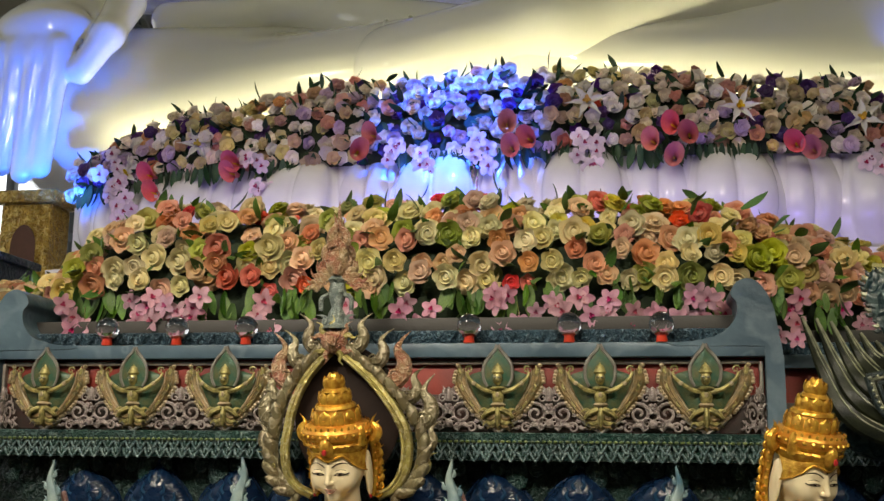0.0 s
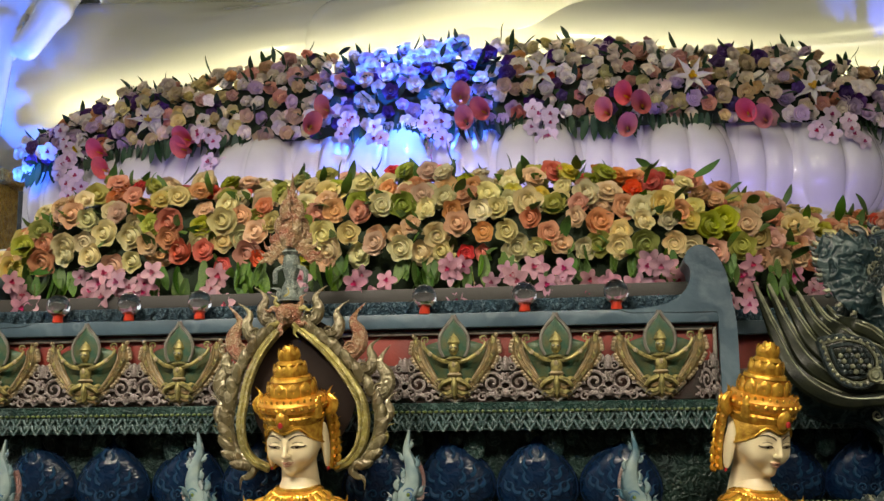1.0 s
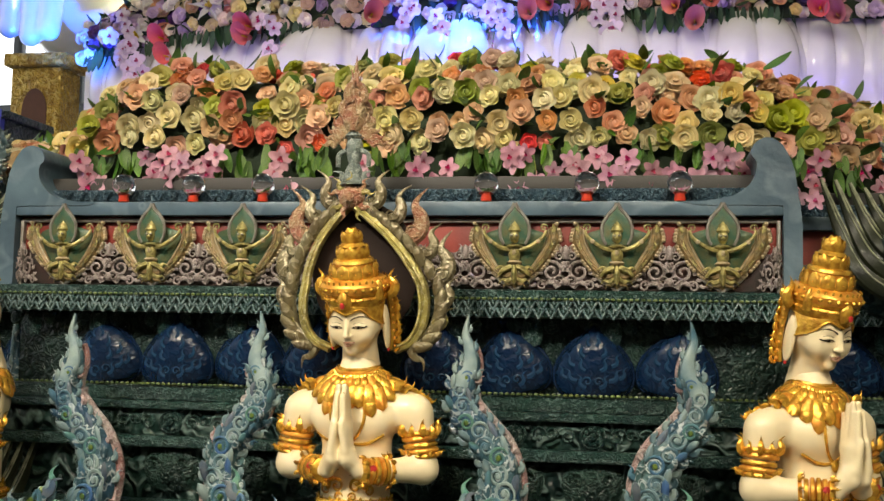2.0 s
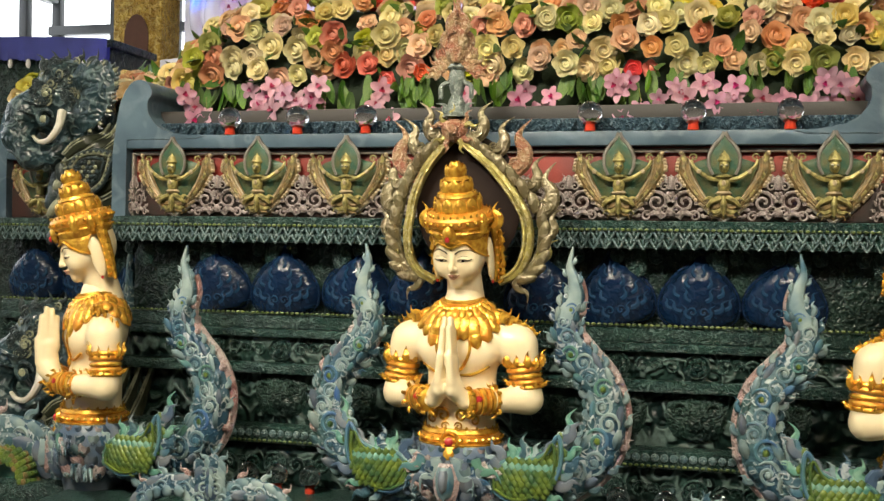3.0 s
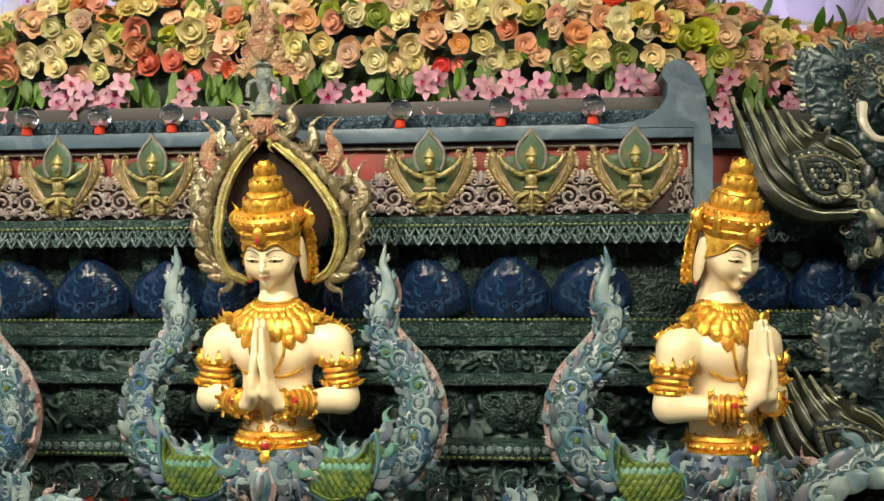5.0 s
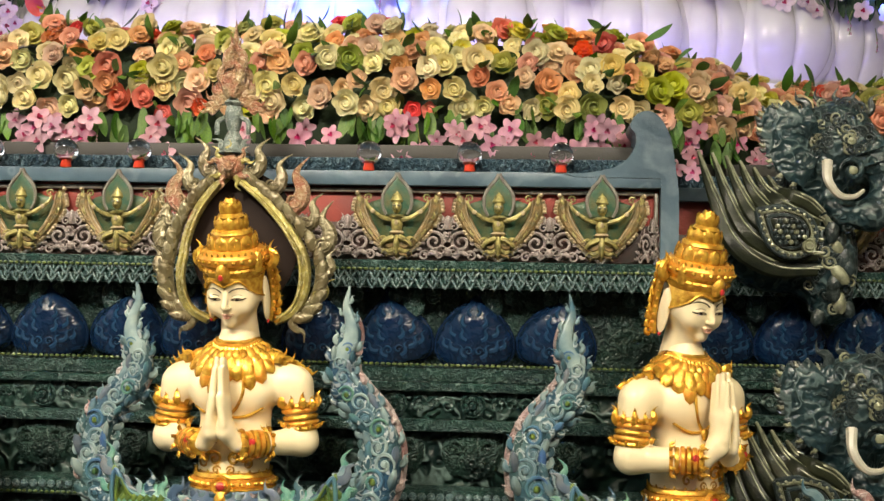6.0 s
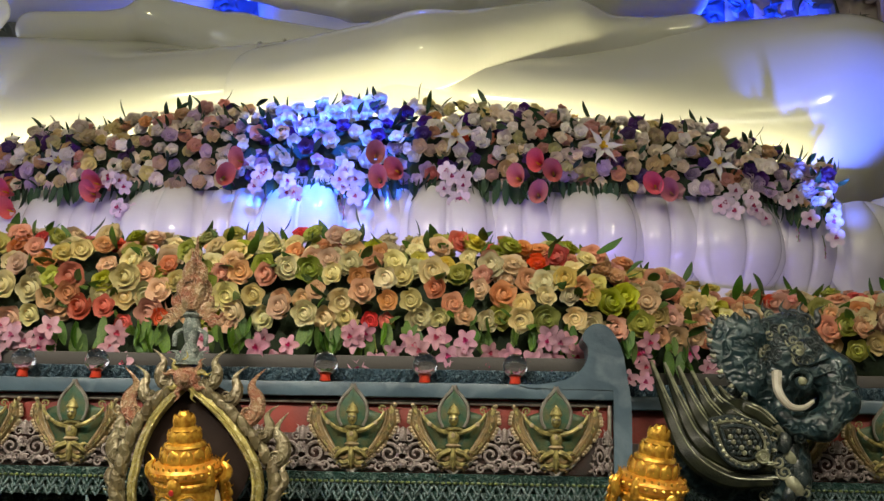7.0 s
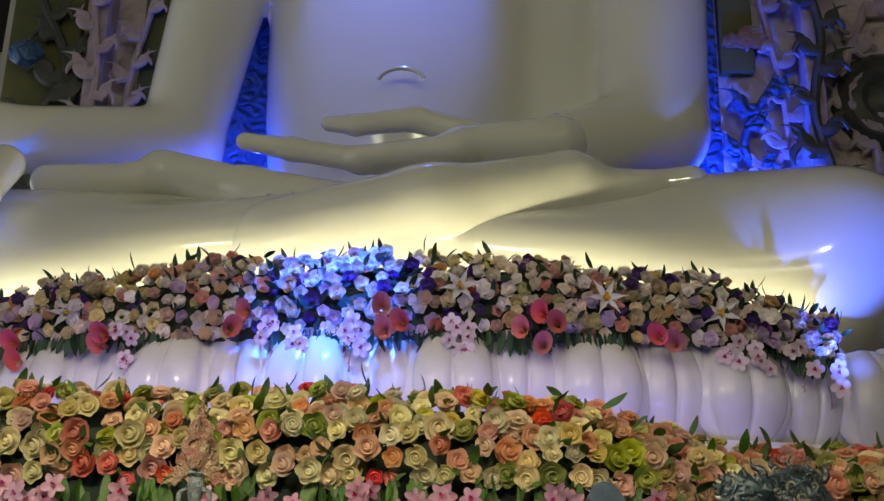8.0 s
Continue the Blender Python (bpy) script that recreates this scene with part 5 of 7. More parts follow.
def figure_skirt():
    """Ruffled rows of small painted leaves below the belt, a pendant leaf in the middle."""
    fm = Form()
    lathe(fm, [(0.10, -0.022), (0.128, -0.030), (0.142, -0.06), (0.152, -0.10), (0.150, -0.15), (0.115, -0.20), (0.10, -0.27)], 28, 7, pose(0, -0.006, 0), 1.08, 0.94)
    rng = random.Random(5)
    for row, (r, z, n, size) in enumerate(((0.118, -0.030, 22, 0.048), (0.134, -0.055, 20, 0.062), (0.150, -0.085, 20, 0.070), (0.156, -0.120, 18, 0.075), (0.150, -0.155, 16, 0.075))):
        for k in range(n):
            a = 2 * math.pi * (k + 0.5 * (row % 2)) / n
            m = pose(1.10 * (r + 0.016) * math.cos(a), 0.96 * (r + 0.016) * math.sin(a) - 0.006, z) @ pose(0, 0, 0, 0, 0, math.degrees(a) + 90) @ pose(0, 0, 0, -34 - rng.uniform(0, 22), 180 + rng.uniform(-22, 22), 0)
            leaf_plate(fm, size * 0.62, size, 0.018, (7, 10, 5, 7, 6)[rng.randrange(5)], m, 0.35, 6)
            scroll(fm, m @ pose(0, -0.018, size * 0.42), size * 0.20, 1.3, 0.30, (10, 7, 5, 10)[rng.randrange(4)], 5, rng.choice((-1, 1)), 12)
    for s in (-1, 1):
        for k in range(8):     # fronds that sweep from the middle to the wings
            flame(fm, pose(s * (0.035 + 0.016 * k), -0.150 + 0.006 * k, -0.060 - 0.012 * (k % 3), 0, s * (150 - 9 * k), 0), 0.120 - 0.004 * k, (10, 7, 5, 11, 6)[k % 5], s, 0.17, 8, 0.5)
        for k in range(5):
            flame(fm, pose(s * (0.07 + 0.040 * k), -0.09 + 0.010 * k, -0.165 - 0.004 * k, 0, s * (128 - 10 * k), 0), 0.095, (5, 10, 7)[k % 3], -s, 0.20, 7, 0.5)
            scroll(fm, pose(s * (0.06 + 0.048 * k), -0.120 + 0.014 * k, -0.176 - 0.006 * (k % 2)), 0.026, 1.4, 0.28, (10, 7)[k % 2], 6, s, 14)
    for w, h, y, z, mat in ((0.085, 0.13, -0.150, -0.075, 6), (0.060, 0.10, -0.168, -0.085, 10), (0.034, 0.07, -0.184, -0.092, 7)):
        leaf_plate(fm, w, h, 0.024, mat, pose(0, y, z, 0, 180, 0))
    return fm


SKIRT_FORM = figure_skirt()
FIGMATS = [CREAM, GOLD, INK, LIP, GEM, TAIL, TAILEDGE, SKIRT, SCALE, SCALERIM, TAILPALE, TAILGREEN, AMBER]


def praying_figure(x, y, z, turn, tail_turn, reach=1.0, corner=0):
    """corner: the side whose tail runs back round the altar's corner."""
    fm = Form()
    fm.join(BODY, pose(0, 0, 0, 0, 0, turn))
    fm.join(SKIRT_FORM, pose(0, 0, 0, 0, 0, turn))
    for s in (-1, 1):
        fm.join(TAILS[s], pose(0, 0, 0, 0, 0, s * 74 if s == corner else tail_turn) @ Matrix.Diagonal((reach, 1, 1, 1)))
    ob = part("praying_statue", fm, FIGMATS)
    ob.matrix_basis = pose(x, y, z)
    return tagged(ob, "cream and gold praying half figure with blue curling tails", "statue", "praying statues along the altar")


praying_figure(0.050, -0.26, 1.048, -3, -2, 0.94)
praying_figure(1.41, -0.20, 1.036, 37, 4, 0.96, 1)
praying_figure(-1.285, -0.20, 1.030, -50, -6, 0.96, -1)


# ---- flame arch behind the middle figure ----
arch = thing("flame_arch", (0.046, -0.20, 1.5), "gilded pointed arch with flame edges behind the praying figure", "arch", "")
TOP = -0.045      # the arch's point and finial stand a little aside of its middle
half = spline([(0.004, 0.480), (0.055, 0.435), (0.108, 0.380), (0.152, 0.315), (0.186, 0.240), (0.200, 0.165), (0.190, 0.095), (0.158, 0.045), (0.105, 0.018)], 5)


def lean(z):
    return TOP * max(0.0, min(1.0, (z - 0.22) / 0.24))


for s in (-1, 1):
    fm = Form()
    tube(fm, [(s * x + lean(z), -0.006, z) for x, z in half], np.linspace(0.017, 0.015, len(half)), 8, 0, 1.3)
    tube(fm, [(s * x * 0.93 + lean(z), -0.026, z * 0.975 + 0.004) for x, z in half], [0.006] * len(half), 6, 0)
    part("arch_rib", fm, OLDGOLD, arch, "old gold rib")
    fm = Form()
    outer = [(s * (x * 1.10 + 0.022) + lean(z), 0.004, z + 0.008) for x, z in half]
    tube(fm, outer, np.linspace(0.012, 0.019, len(outer)), 8, 0, 0.8)
    for k in range(2, len(outer) - 1, 3):     # overlapping leaves along the border
        t = np.array(outer[k - 1]) - np.array(outer[k + 1])
        ang = math.degrees(math.atan2(t[0], t[2]))
        leaf_plate(fm, 0.036, 0.070, 0.014, 0, pose(outer[k][0], -0.012, outer[k][2] - 0.01, 0, ang + s * 12, 0) @ pose(0, 0, 0, 8, 0, 0), 0.35, 6)
    part("arch_border", fm, FLAME, arch, "worn brown and silver border")
    for k, (t, size, tilt) in enumerate(((0.06, 0.14, 24), (0.18, 0.14, 26), (0.30, 0.18, 14), (0.42, 0.13, 24), (0.54, 0.17, 10), (0.66, 0.11, 26), (0.78, 0.09, 40), (0.97, 0.09, 150))):
        p = outer[int(t * (len(outer) - 1))]
        fm = Form()
        flame(fm, pose(p[0], p[1] - 0.008, p[2], 0, s * tilt, 0), size, 0, s, 0.17, 8, 0.7)
        flame(fm, pose(p[0] + s * 0.010, p[1] - 0.020, p[2] + size * 0.08, 0, s * (tilt + 30), 0), size * 0.42, 0, s, 0.2, 6, 0.7)
        scroll(fm, pose(p[0] + s * size * 0.08, p[1] - 0.024, p[2] + size * 0.16), size * 0.11, 1.3, 0.26, 0, 5, s)
        part("flame", fm, FLAME if k % 2 or k in (0, 4) else FINIAL if k == 2 else OLDGOLD, arch)
# thin dark brown disc that fills the arch opening
fm = Form()
ball(fm, (-0.008, 0.03, 0.27), (0.175, 0.010, 0.22), 0, 24)
part("arch_disc", fm, INK, arch, "dark brown disc across the arch opening")
fm = Form()
ball(fm, (0, -0.02, 0.50), (0.045, 0.035, 0.042), 0, 12)
ball(fm, (0, -0.055, 0.498), (0.018, 0.012, 0.018), 0, 10)
boss = part("boss", fm, FINIAL, arch, "orange and green carved boss", m=pose(TOP, 0, 0))
for k in range(9):
    part("boss_leaf", flame(Form(), pose(0, -0.03, 0.50, 0, 40 * k, 0) @ pose(0, 0, 0.03), 0.055, 0, 1 if k % 2 else -1, 0.2, 6), FINIAL if k % 2 else OLDGOLD, boss)
fm = Form()
lathe(fm, [(0.055, 0.54), (0.035, 0.555), (0.028, 0.59), (0.018, 0.61), (0.026, 0.64), (0.03, 0.66), (0.024, 0.69), (0.034, 0.70), (0.02, 0.72)], 14, 0)
for s in (-1, 1):
    flame(fm, pose(0, -0.01, 0.55, 0, s * 55, 0), 0.075, 0, s, 0.22, 6)
    tube(fm, spline([(s * 0.02, -0.01, 0.655), (s * 0.048, -0.01, 0.64), (s * 0.05, -0.01, 0.60)], 5), [0.008] * 11, 6)
    scroll(fm, pose(s * 0.032, -0.012, 0.705), 0.02, 1.3, 0.22, 0, 5, s)
part("finial_stem", fm, SILVER, arch, "silvered stem", m=pose(TOP, 0, 0))
fm = Form()
lathe(fm, [(0.01, 0.70), (0.034, 0.72), (0.042, 0.75), (0.034, 0.79), (0.022, 0.84), (0.010, 0.89), (0.001, 0.965)], 16, 0)
finial = part("finial", fm, FINIAL, arch, "pink and gold lotus finial", m=pose(TOP, 0, 0))
for k in range(12):
    a, row = radians(30 * k), k % 3
    part("finial_leaf", flame(Form(), pose((0.040 - 0.011 * row) * math.cos(a), 0.035 * math.sin(a), 0.715 + 0.045 * row, 0, (4 - 5 * row) * math.cos(a), 0), 0.085 + 0.012 * row, 0, math.cos(a), 0.17, 6), FINIAL, finial)
for s in (-1, 1):
    for k in range(5):
        part("finial_leaf", flame(Form(), pose(s * (0.028 + 0.008 * k), -0.012, 0.705 - 0.010 * k, 0, s * (14 + 16 * k), 0), 0.085 - 0.007 * k, 0, -s, 0.2, 6), FINIAL, finial)


# ---- dark winged beasts with trunks at the set-back corners ----
def beast_field(P):
    """Head with brow and cheek, trunk curled under the jaw, neck, breast and body."""
    d = blend(P, [ball_field(P, (0.10, 0.0, 0.46), (0.17, 0.15, 0.16)), ball_field(P, (0.11, -0.03, 0.57), (0.12, 0.12, 0.10)), cone_field(P, (0.05, 0.02, 0.40), (0.06, 0.02, 0.05), 0.12, 0.13),
                  ball_field(P, (-0.10, 0.03, 0.15), (0.22, 0.12, 0.20)), cone_field(P, (0.08, -0.02, 0.10), (0.10, -0.02, -0.10), 0.10, 0.07)], 0.06)
    trunk = blend(P, [cone_field(P, (0.16, -0.07, 0.50), (0.27, -0.11, 0.43), 0.090, 0.070), cone_field(P, (0.27, -0.11, 0.43), (0.285, -0.13, 0.32), 0.068, 0.060),
                      cone_field(P, (0.285, -0.13, 0.32), (0.21, -0.14, 0.235), 0.060, 0.052), cone_field(P, (0.21, -0.14, 0.235), (0.12, -0.14, 0.235), 0.052, 0.040),
                      cone_field(P, (0.12, -0.14, 0.235), (0.06, -0.14, 0.275), 0.040, 0.028)], 0.04)
    return smin(d, trunk, 0.04)


beast_v, beast_f = surface(beast_field, (-0.4, -0.3, -0.22), (0.45, 0.25, 0.74), 0.016)


def beast(side, bx, by, bz):
    """Head, ear, trunk, tusk, breast and feathered wing. 0 carved, 1 smooth, 2 pale edge, 3 tusk, 4 feather."""
    fm = Form()
    fm.add(beast_v, beast_f, 1)
    rng = random.Random(3)
    ys = np.arange(-0.28, 0.2, 0.006)

    def front(x, z):
        d = beast_field(np.stack([np.full_like(ys, x), ys, np.full_like(ys, z)], -1)[None, None])[0, 0]
        hit = np.nonzero(d < 0)[0]
        return ys[hit[0]] if len(hit) else None
    for k in range(96):     # curls over the brow, the cheek and the breast
        x, z = (rng.uniform(-0.02, 0.20), rng.uniform(0.46, 0.66)) if k < 60 else (rng.uniform(0.0, 0.16), rng.uniform(-0.14, 0.22))
        y = front(x, z)
        if y is not None:
            scroll(fm, pose(x, y - 0.004, z, 0, rng.uniform(0, 360), 0), rng.uniform(0.016, 0.030), 1.5, 0.24, 0 if k % 4 else 2, 6, rng.choice((-1, 1)), 14)
    for k in range(7):     # wrinkled folds round the trunk
        t = k / 6
        x, z = 0.20 + 0.10 * math.sin(t * 2.4), 0.47 - 0.22 * t
        tube(fm, [(x + 0.055 * math.cos(a), -0.13 - 0.055 * math.sin(a), z + 0.02 * math.cos(a)) for a in np.linspace(0.2, 2.9, 9)], [0.006] * 9, 5, 1)
    for k in range(5):
        flame(fm, pose(0.00 + 0.05 * k, -0.04, 0.62, 0, -30 + 16 * k, 0), 0.10, 0, 1, 0.2, 6)
    # ear: a fan of overlapping ribs with a serrated edge
    fan = [(-0.05, 0.615), (-0.12, 0.625), (-0.175, 0.60), (-0.180, 0.545), (-0.168, 0.49), (-0.145, 0.435), (-0.11, 0.385), (-0.065, 0.355)]
    for i, (x, z) in enumerate(fan):
        tube(fm, spline([(0.02, -0.10, 0.50), (x * 0.5 + 0.01, -0.145, (z + 0.50) / 2), (x, -0.135, z)], 4), np.linspace(0.028, 0.042, 9), 8, 1, 0.24)
        for j in range(3):
            flame(fm, pose(x + 0.012 * (j - 1) * (1 if i < 3 else 0), -0.138, z + 0.018 * (j - 1) * (0 if i < 2 else 1), 0, math.degrees(math.atan2(x - 0.02, z - 0.48)), 0), 0.030, 2 if j == 1 else 0, -1, 0.34, 5)
    # eye and curled lip roundel
    ball(fm, (0.13, -0.150, 0.505), (0.030, 0.02, 0.022), 0, 12)
    ball(fm, (0.13, -0.166, 0.505), (0.014, 0.010, 0.011), 2, 8)
    scroll(fm, pose(0.135, -0.165, 0.395), 0.045, 1.4, 0.26, 1, 8, -1)
    ball(fm, (0.135, -0.170, 0.395), (0.020, 0.014, 0.018), 2, 8)
    tube(fm, spline([(0.045, -0.17, 0.425), (0.040, -0.205, 0.355), (0.075, -0.22, 0.300), (0.125, -0.215, 0.295), (0.165, -0.20, 0.320)], 6), np.linspace(0.020, 0.007, 25), 8, 3)
    # wing: nested feathers that sweep round the shoulder plate and rise to free tips
    low = np.array([(0.02, 0.035), (-0.14, 0.040), (-0.27, 0.12), (-0.335, 0.27), (-0.405, 0.470)])
    high = np.array([(0.02, 0.235), (-0.030, 0.275), (-0.08, 0.298), (-0.125, 0.325), (-0.160, 0.375)])
    for k in range(6):
        t = k / 5
        ctrl = low * (1 - t) + high * t + np.array((0, 0.02)) * math.sin(t * math.pi)
        pts = spline([(x, -0.085 - 0.055 * (j < 3) - 0.008 * k, z) for j, (x, z) in enumerate(ctrl)], 6)
        n = len(pts)
        rad = np.array([0.004 + (0.033 - 0.010 * t) * math.sin(math.pi * (0.20 + 0.80 * i / (n - 1))) for i in range(n)])
        tube(fm, pts, rad, 8, 4, 0.42)
        for off in (0.35, 0.92):
            tube(fm, [(p[0] + r * off * 0.9, p[1] - r * (0.40 if off < 0.5 else 0.15), p[2] + r * off * 0.45) for p, r in zip(pts, rad)], [0.0055 if off > 0.5 else 0.0035] * n, 5, 2)
    # eye-shaped shoulder plate: raised beaded rims, a net of small scales, a rosette at its round end
    ring = spline([(-0.205, 0.245), (-0.12, 0.258), (-0.035, 0.235), (0.005, 0.165), (-0.025, 0.095), (-0.095, 0.080), (-0.155, 0.115), (-0.185, 0.175), (-0.205, 0.245)], 6)
    mid = np.array((-0.095, 0.17))
    fm.add([(mid[0], -0.205, mid[1])] + [(x, -0.175, z) for x, z in ring[:-1]], [(0, 1 + i, 1 + (i + 1) % (len(ring) - 1)) for i in range(len(ring) - 1)], 4)
    for scale, thick, mat in ((1.0, 0.011, 0), (0.86, 0.006, 2), (0.66, 0.008, 0)):
        tube(fm, [(mid[0] + (x - mid[0]) * scale, -0.180 - 0.02 * (1 - scale), mid[1] + (z - mid[1]) * scale) for x, z in ring], [thick] * len(ring), 6, mat)
    for x, z in ring[:-1:2]:
        ball(fm, (mid[0] + (x - mid[0]) * 0.93, -0.190, mid[1] + (z - mid[1]) * 0.93), (0.007, 0.007, 0.007), 2, 6)
    for i in range(7):
        for j in range(5):
            x, z = -0.145 + 0.019 * i + 0.009 * (j % 2), 0.130 + 0.019 * j
            if ((x - mid[0]) / 0.062) ** 2 + ((z - mid[1]) / 0.050) ** 2 < 1:
                ball(fm, (x, -0.203, z), (0.010, 0.008, 0.010), 0 if (i + j) % 3 else 2, 6)
    lathe(fm, [(0.004, 0.012), (0.012, 0.014), (0.016, 0.004), (0.024, 0.010), (0.028, 0.0)], 16, 2, pose(-0.022, -0.190, 0.118, 90, 0, 0))
    # breast leaves and pendants
    for k in range(12):
        x, z = 0.07 + rng.uniform(-0.03, 0.08), 0.24 - 0.032 * k
        y = front(x, z)
        if y is not None:
            leaf_plate(fm, 0.05, rng.uniform(0.06, 0.085), 0.016, 2 if k % 3 == 0 else 0, pose(x, y - 0.004, z, 0, 180 + rng.uniform(-40, 40), 0))
    ob = part("winged_beast", fm, [BLACKBEAST, BEASTSMOOTH, BEASTRIM, TUSK, FEATHER])
    ob.matrix_basis = pose(CX + side * bx, by, bz) @ Matrix.Diagonal((side * 0.94, 0.94, 0.94, 1))
    return tagged(ob, "black carved winged beast with trunk and pale tusk", "statue", "winged beasts at the altar corners")


beast(1, 1.86, 0.40, 1.69)
beast(1, 1.87, 0.12, 0.82)
beast(-1, 1.72, 0.40, 1.74)
beast(-1, 1.60, 0.12, 0.76)


def low_scroll(x, y, z, s, size, label="pale blue curling flame ornament on the lower ledge"):
    """A thick flame scroll standing on the lower ledge."""
    ob = thing("flame_scroll", (x, y, z), label, "ornament", "flame scrolls on the lower ledge")
    pts = spline([(-0.34 * s, 0, 0.0), (-0.26 * s, 0, 0.10), (-0.12 * s, 0, 0.13), (-0.03 * s, 0, 0.08), (0.0, 0, 0.14), (0.0 * s, 0, 0.22), (0.05 * s, 0, 0.30)], 5)
    stem = Form()
    tube(stem, pts * size, np.array(np.concatenate([np.linspace(0.05, 0.05, 16), np.linspace(0.045, 0.003, len(pts) - 16)])) * size, 10, 0, 0.7)
    part("stem", stem, TAIL, ob)
    for k in range(3, 24, 4):
        p = pts[k] * size
        part("curl", scroll(Form(), pose(p[0], p[1] - 0.034 * size, p[2]), 0.03 * size, 1.3, 0.24, 0, 5, s), TAILPALE, ob)
        part("leaf", flame(Form(), pose(p[0], p[1], p[2] + 0.03 * size, 0, -s * 30, 0), 0.08 * size, 0, s, 0.2, 6), TAILEDGE if k % 8 == 3 else TAILPALE, ob)
    for k in range(1, len(pts) - 6, 2):
        p, r = pts[k] * size, 0.046 * size
        t = pts[k + 1] - pts[k - 1]
        ang = math.degrees(math.atan2(t[0], t[2]))
        for j, off in enumerate((-0.5, 0.5)):
            q = p + np.array((t[2], 0, -t[0])) / np.linalg.norm(t) * off * r
            part("scale", leaf_plate(Form(), r * 1.1, r * 1.6, r * 0.2, 0, pose(q[0], q[1] - r * 0.58, q[2], 0, ang, off * -40) @ pose(0, 0, 0, 9, 0, 0), 0.35, 5), (TAILPALE, SKIRT, TAILPALE, TAIL)[(k + j) % 4], ob)
    return ob


low_scroll(-0.70, -0.50, 0.775, 1, 0.72)
low_scroll(-0.66, -0.50, 0.775, -1, 0.72)
low_scroll(0.79, -0.50, 0.775, 1, 0.62)
low_scroll(0.83, -0.50, 0.775, -1, 0.62)
low_scroll(2.10, -0.13, 0.775, 1, 1.35)
low_scroll(-1.84, -0.14, 0.775, -1, 1.2)


def scale_shell(x, y, z, r):
    """A rounded shell of painted scales with flame leaves round it."""
    fm = Form()
    for j in range(6):
        for i in range(14):
            a, b = radians(i * 180 / 13), radians(12 + j * 14 + (6 if i % 2 else 0))
            p = Vector((r * math.cos(a) * math.cos(b * 0.6), -0.05 - r * 0.55 * math.sin(b), r * math.sin(a) * math.cos(b * 0.6)))
            ball(fm, p, (r * 0.12, r * 0.10, r * 0.12), 0 if (i + j) % 4 else 2, 7)
    ball(fm, (0, 0, 0.02), (r * 0.95, r * 0.6, r * 0.95), 1, 16)
    for k in range(13):
        a = -96 + 16 * k
        flame(fm, pose(r * math.sin(radians(a)), -0.02, r * math.cos(radians(a)), 0, a, 0), r * 0.55, 3, 1 if a > 0 else -1, 0.2, 6)
    ob = part("scale_shell", fm, [SCALE, SCALERIM, WINGRED, TAIL])
    ob.location = (x, y, z)
    return tagged(ob, "green and orange scaled shell ornament on the lower ledge", "ornament")


scale_shell(-1.62, -0.14, 0.775, 0.11)


# ---- flowers ----
def petal_patch(fm, m, w, h, cup, curl, mat=0, nu=4, nv=3, point=0.0):
    """A cupped petal: rises from the origin, hollow towards +y, its rim curled outwards."""
    v, f = [], []
    for j in range(nv + 1):
        t = j / nv
        half = w / 2 * (0.35 + 0.65 * math.sin(math.pi * (0.12 + 0.62 * t))) * (1 - point * t ** 3)
        for i in range(nu + 1):
            s = 2 * i / nu - 1
            v.append(m @ Vector((half * s, cup * (s * s * 0.9) * (0.4 + t * 0.6) - curl * t ** 3 + 0.25 * cup * (1 - t), h * t * (1 - 0.10 * s * s * (1 + 2 * point)))))
    for j in range(nv):
        for i in range(nu):
            a = j * (nu + 1) + i
            f.append((a, a + 1, a + nu + 2, a + nu + 1))
    return fm.add(v, f, mat)


def rose_mesh(name, mat, inner, seed, openness=1.0):
    """A rose that faces +z, about 1 across: one wound wall of petals that sinks and opens outwards, over a rounded body."""
    rng = random.Random(seed)
    fm = Form()
    turns, cols, nv = 2.9, 60, 4
    off = rng.uniform(0, 6.28)
    v, f = [], []
    for i in range(cols + 1):
        u = i / cols
        th = 2 * math.pi * turns * u
        r = 0.045 + 0.37 * u ** 0.92
        lobe = abs(math.sin(th * (1.9 - 0.75 * u) / 2 + off)) ** 0.5
        rim = 0.30 - 0.24 * u ** 1.9 - 0.11 * (1 - lobe)
        c = (0.045 + 0.10 * u ** 2) * (0.45 + 0.55 * lobe) * openness
        for j in range(nv + 1):
            t = j / nv
            rr = r * (0.74 + 0.26 * t) + c * t ** 4
            v.append((rr * math.cos(th), rr * math.sin(th), rim - (0.26 + 0.12 * u) * (1 - t) - c * 0.55 * t ** 6))
    for i in range(cols):
        for j in range(nv):
            q = i * (nv + 1) + j
            f.append((q, q + 1, q + nv + 2, q + nv + 1))
    cut = int(cols * 0.42) * nv
    fm.add(v, f[cut:], 0)
    fm.add(v, f[:cut], 1)
    lathe(fm, [(0.05, -0.36), (0.20, -0.30), (0.34, -0.16), (0.33, -0.06), (0.24, 0.03), (0.12, 0.12), (0.01, 0.16)], 12, 0)
    for k in range(5):
        petal_patch(fm, pose(0, 0, -0.24, 0, 0, 72 * k + 20) @ pose(0, -0.27, 0, 30, 0, 0), 0.52, 0.38, 0.16, 0.08 * openness, 0, 4, 3)
    return mesh_of(name, fm, [mat, inner])


def cloth(name, c, inner=None):
    return material(name, c, 0.55, second=tuple(min(1, x * 1.12 + 0.02) for x in c), scale=14, amount=0.6, bump=0.15, vary=1.0, sub=0.12)


def rose_kind(name, c, c2, seed, op=1.0):
    return rose_mesh("rose", cloth(name, c), cloth(name + "_heart", tuple(0.6 * a + 0.4 * b for a, b in zip(c, c2))), seed, op)


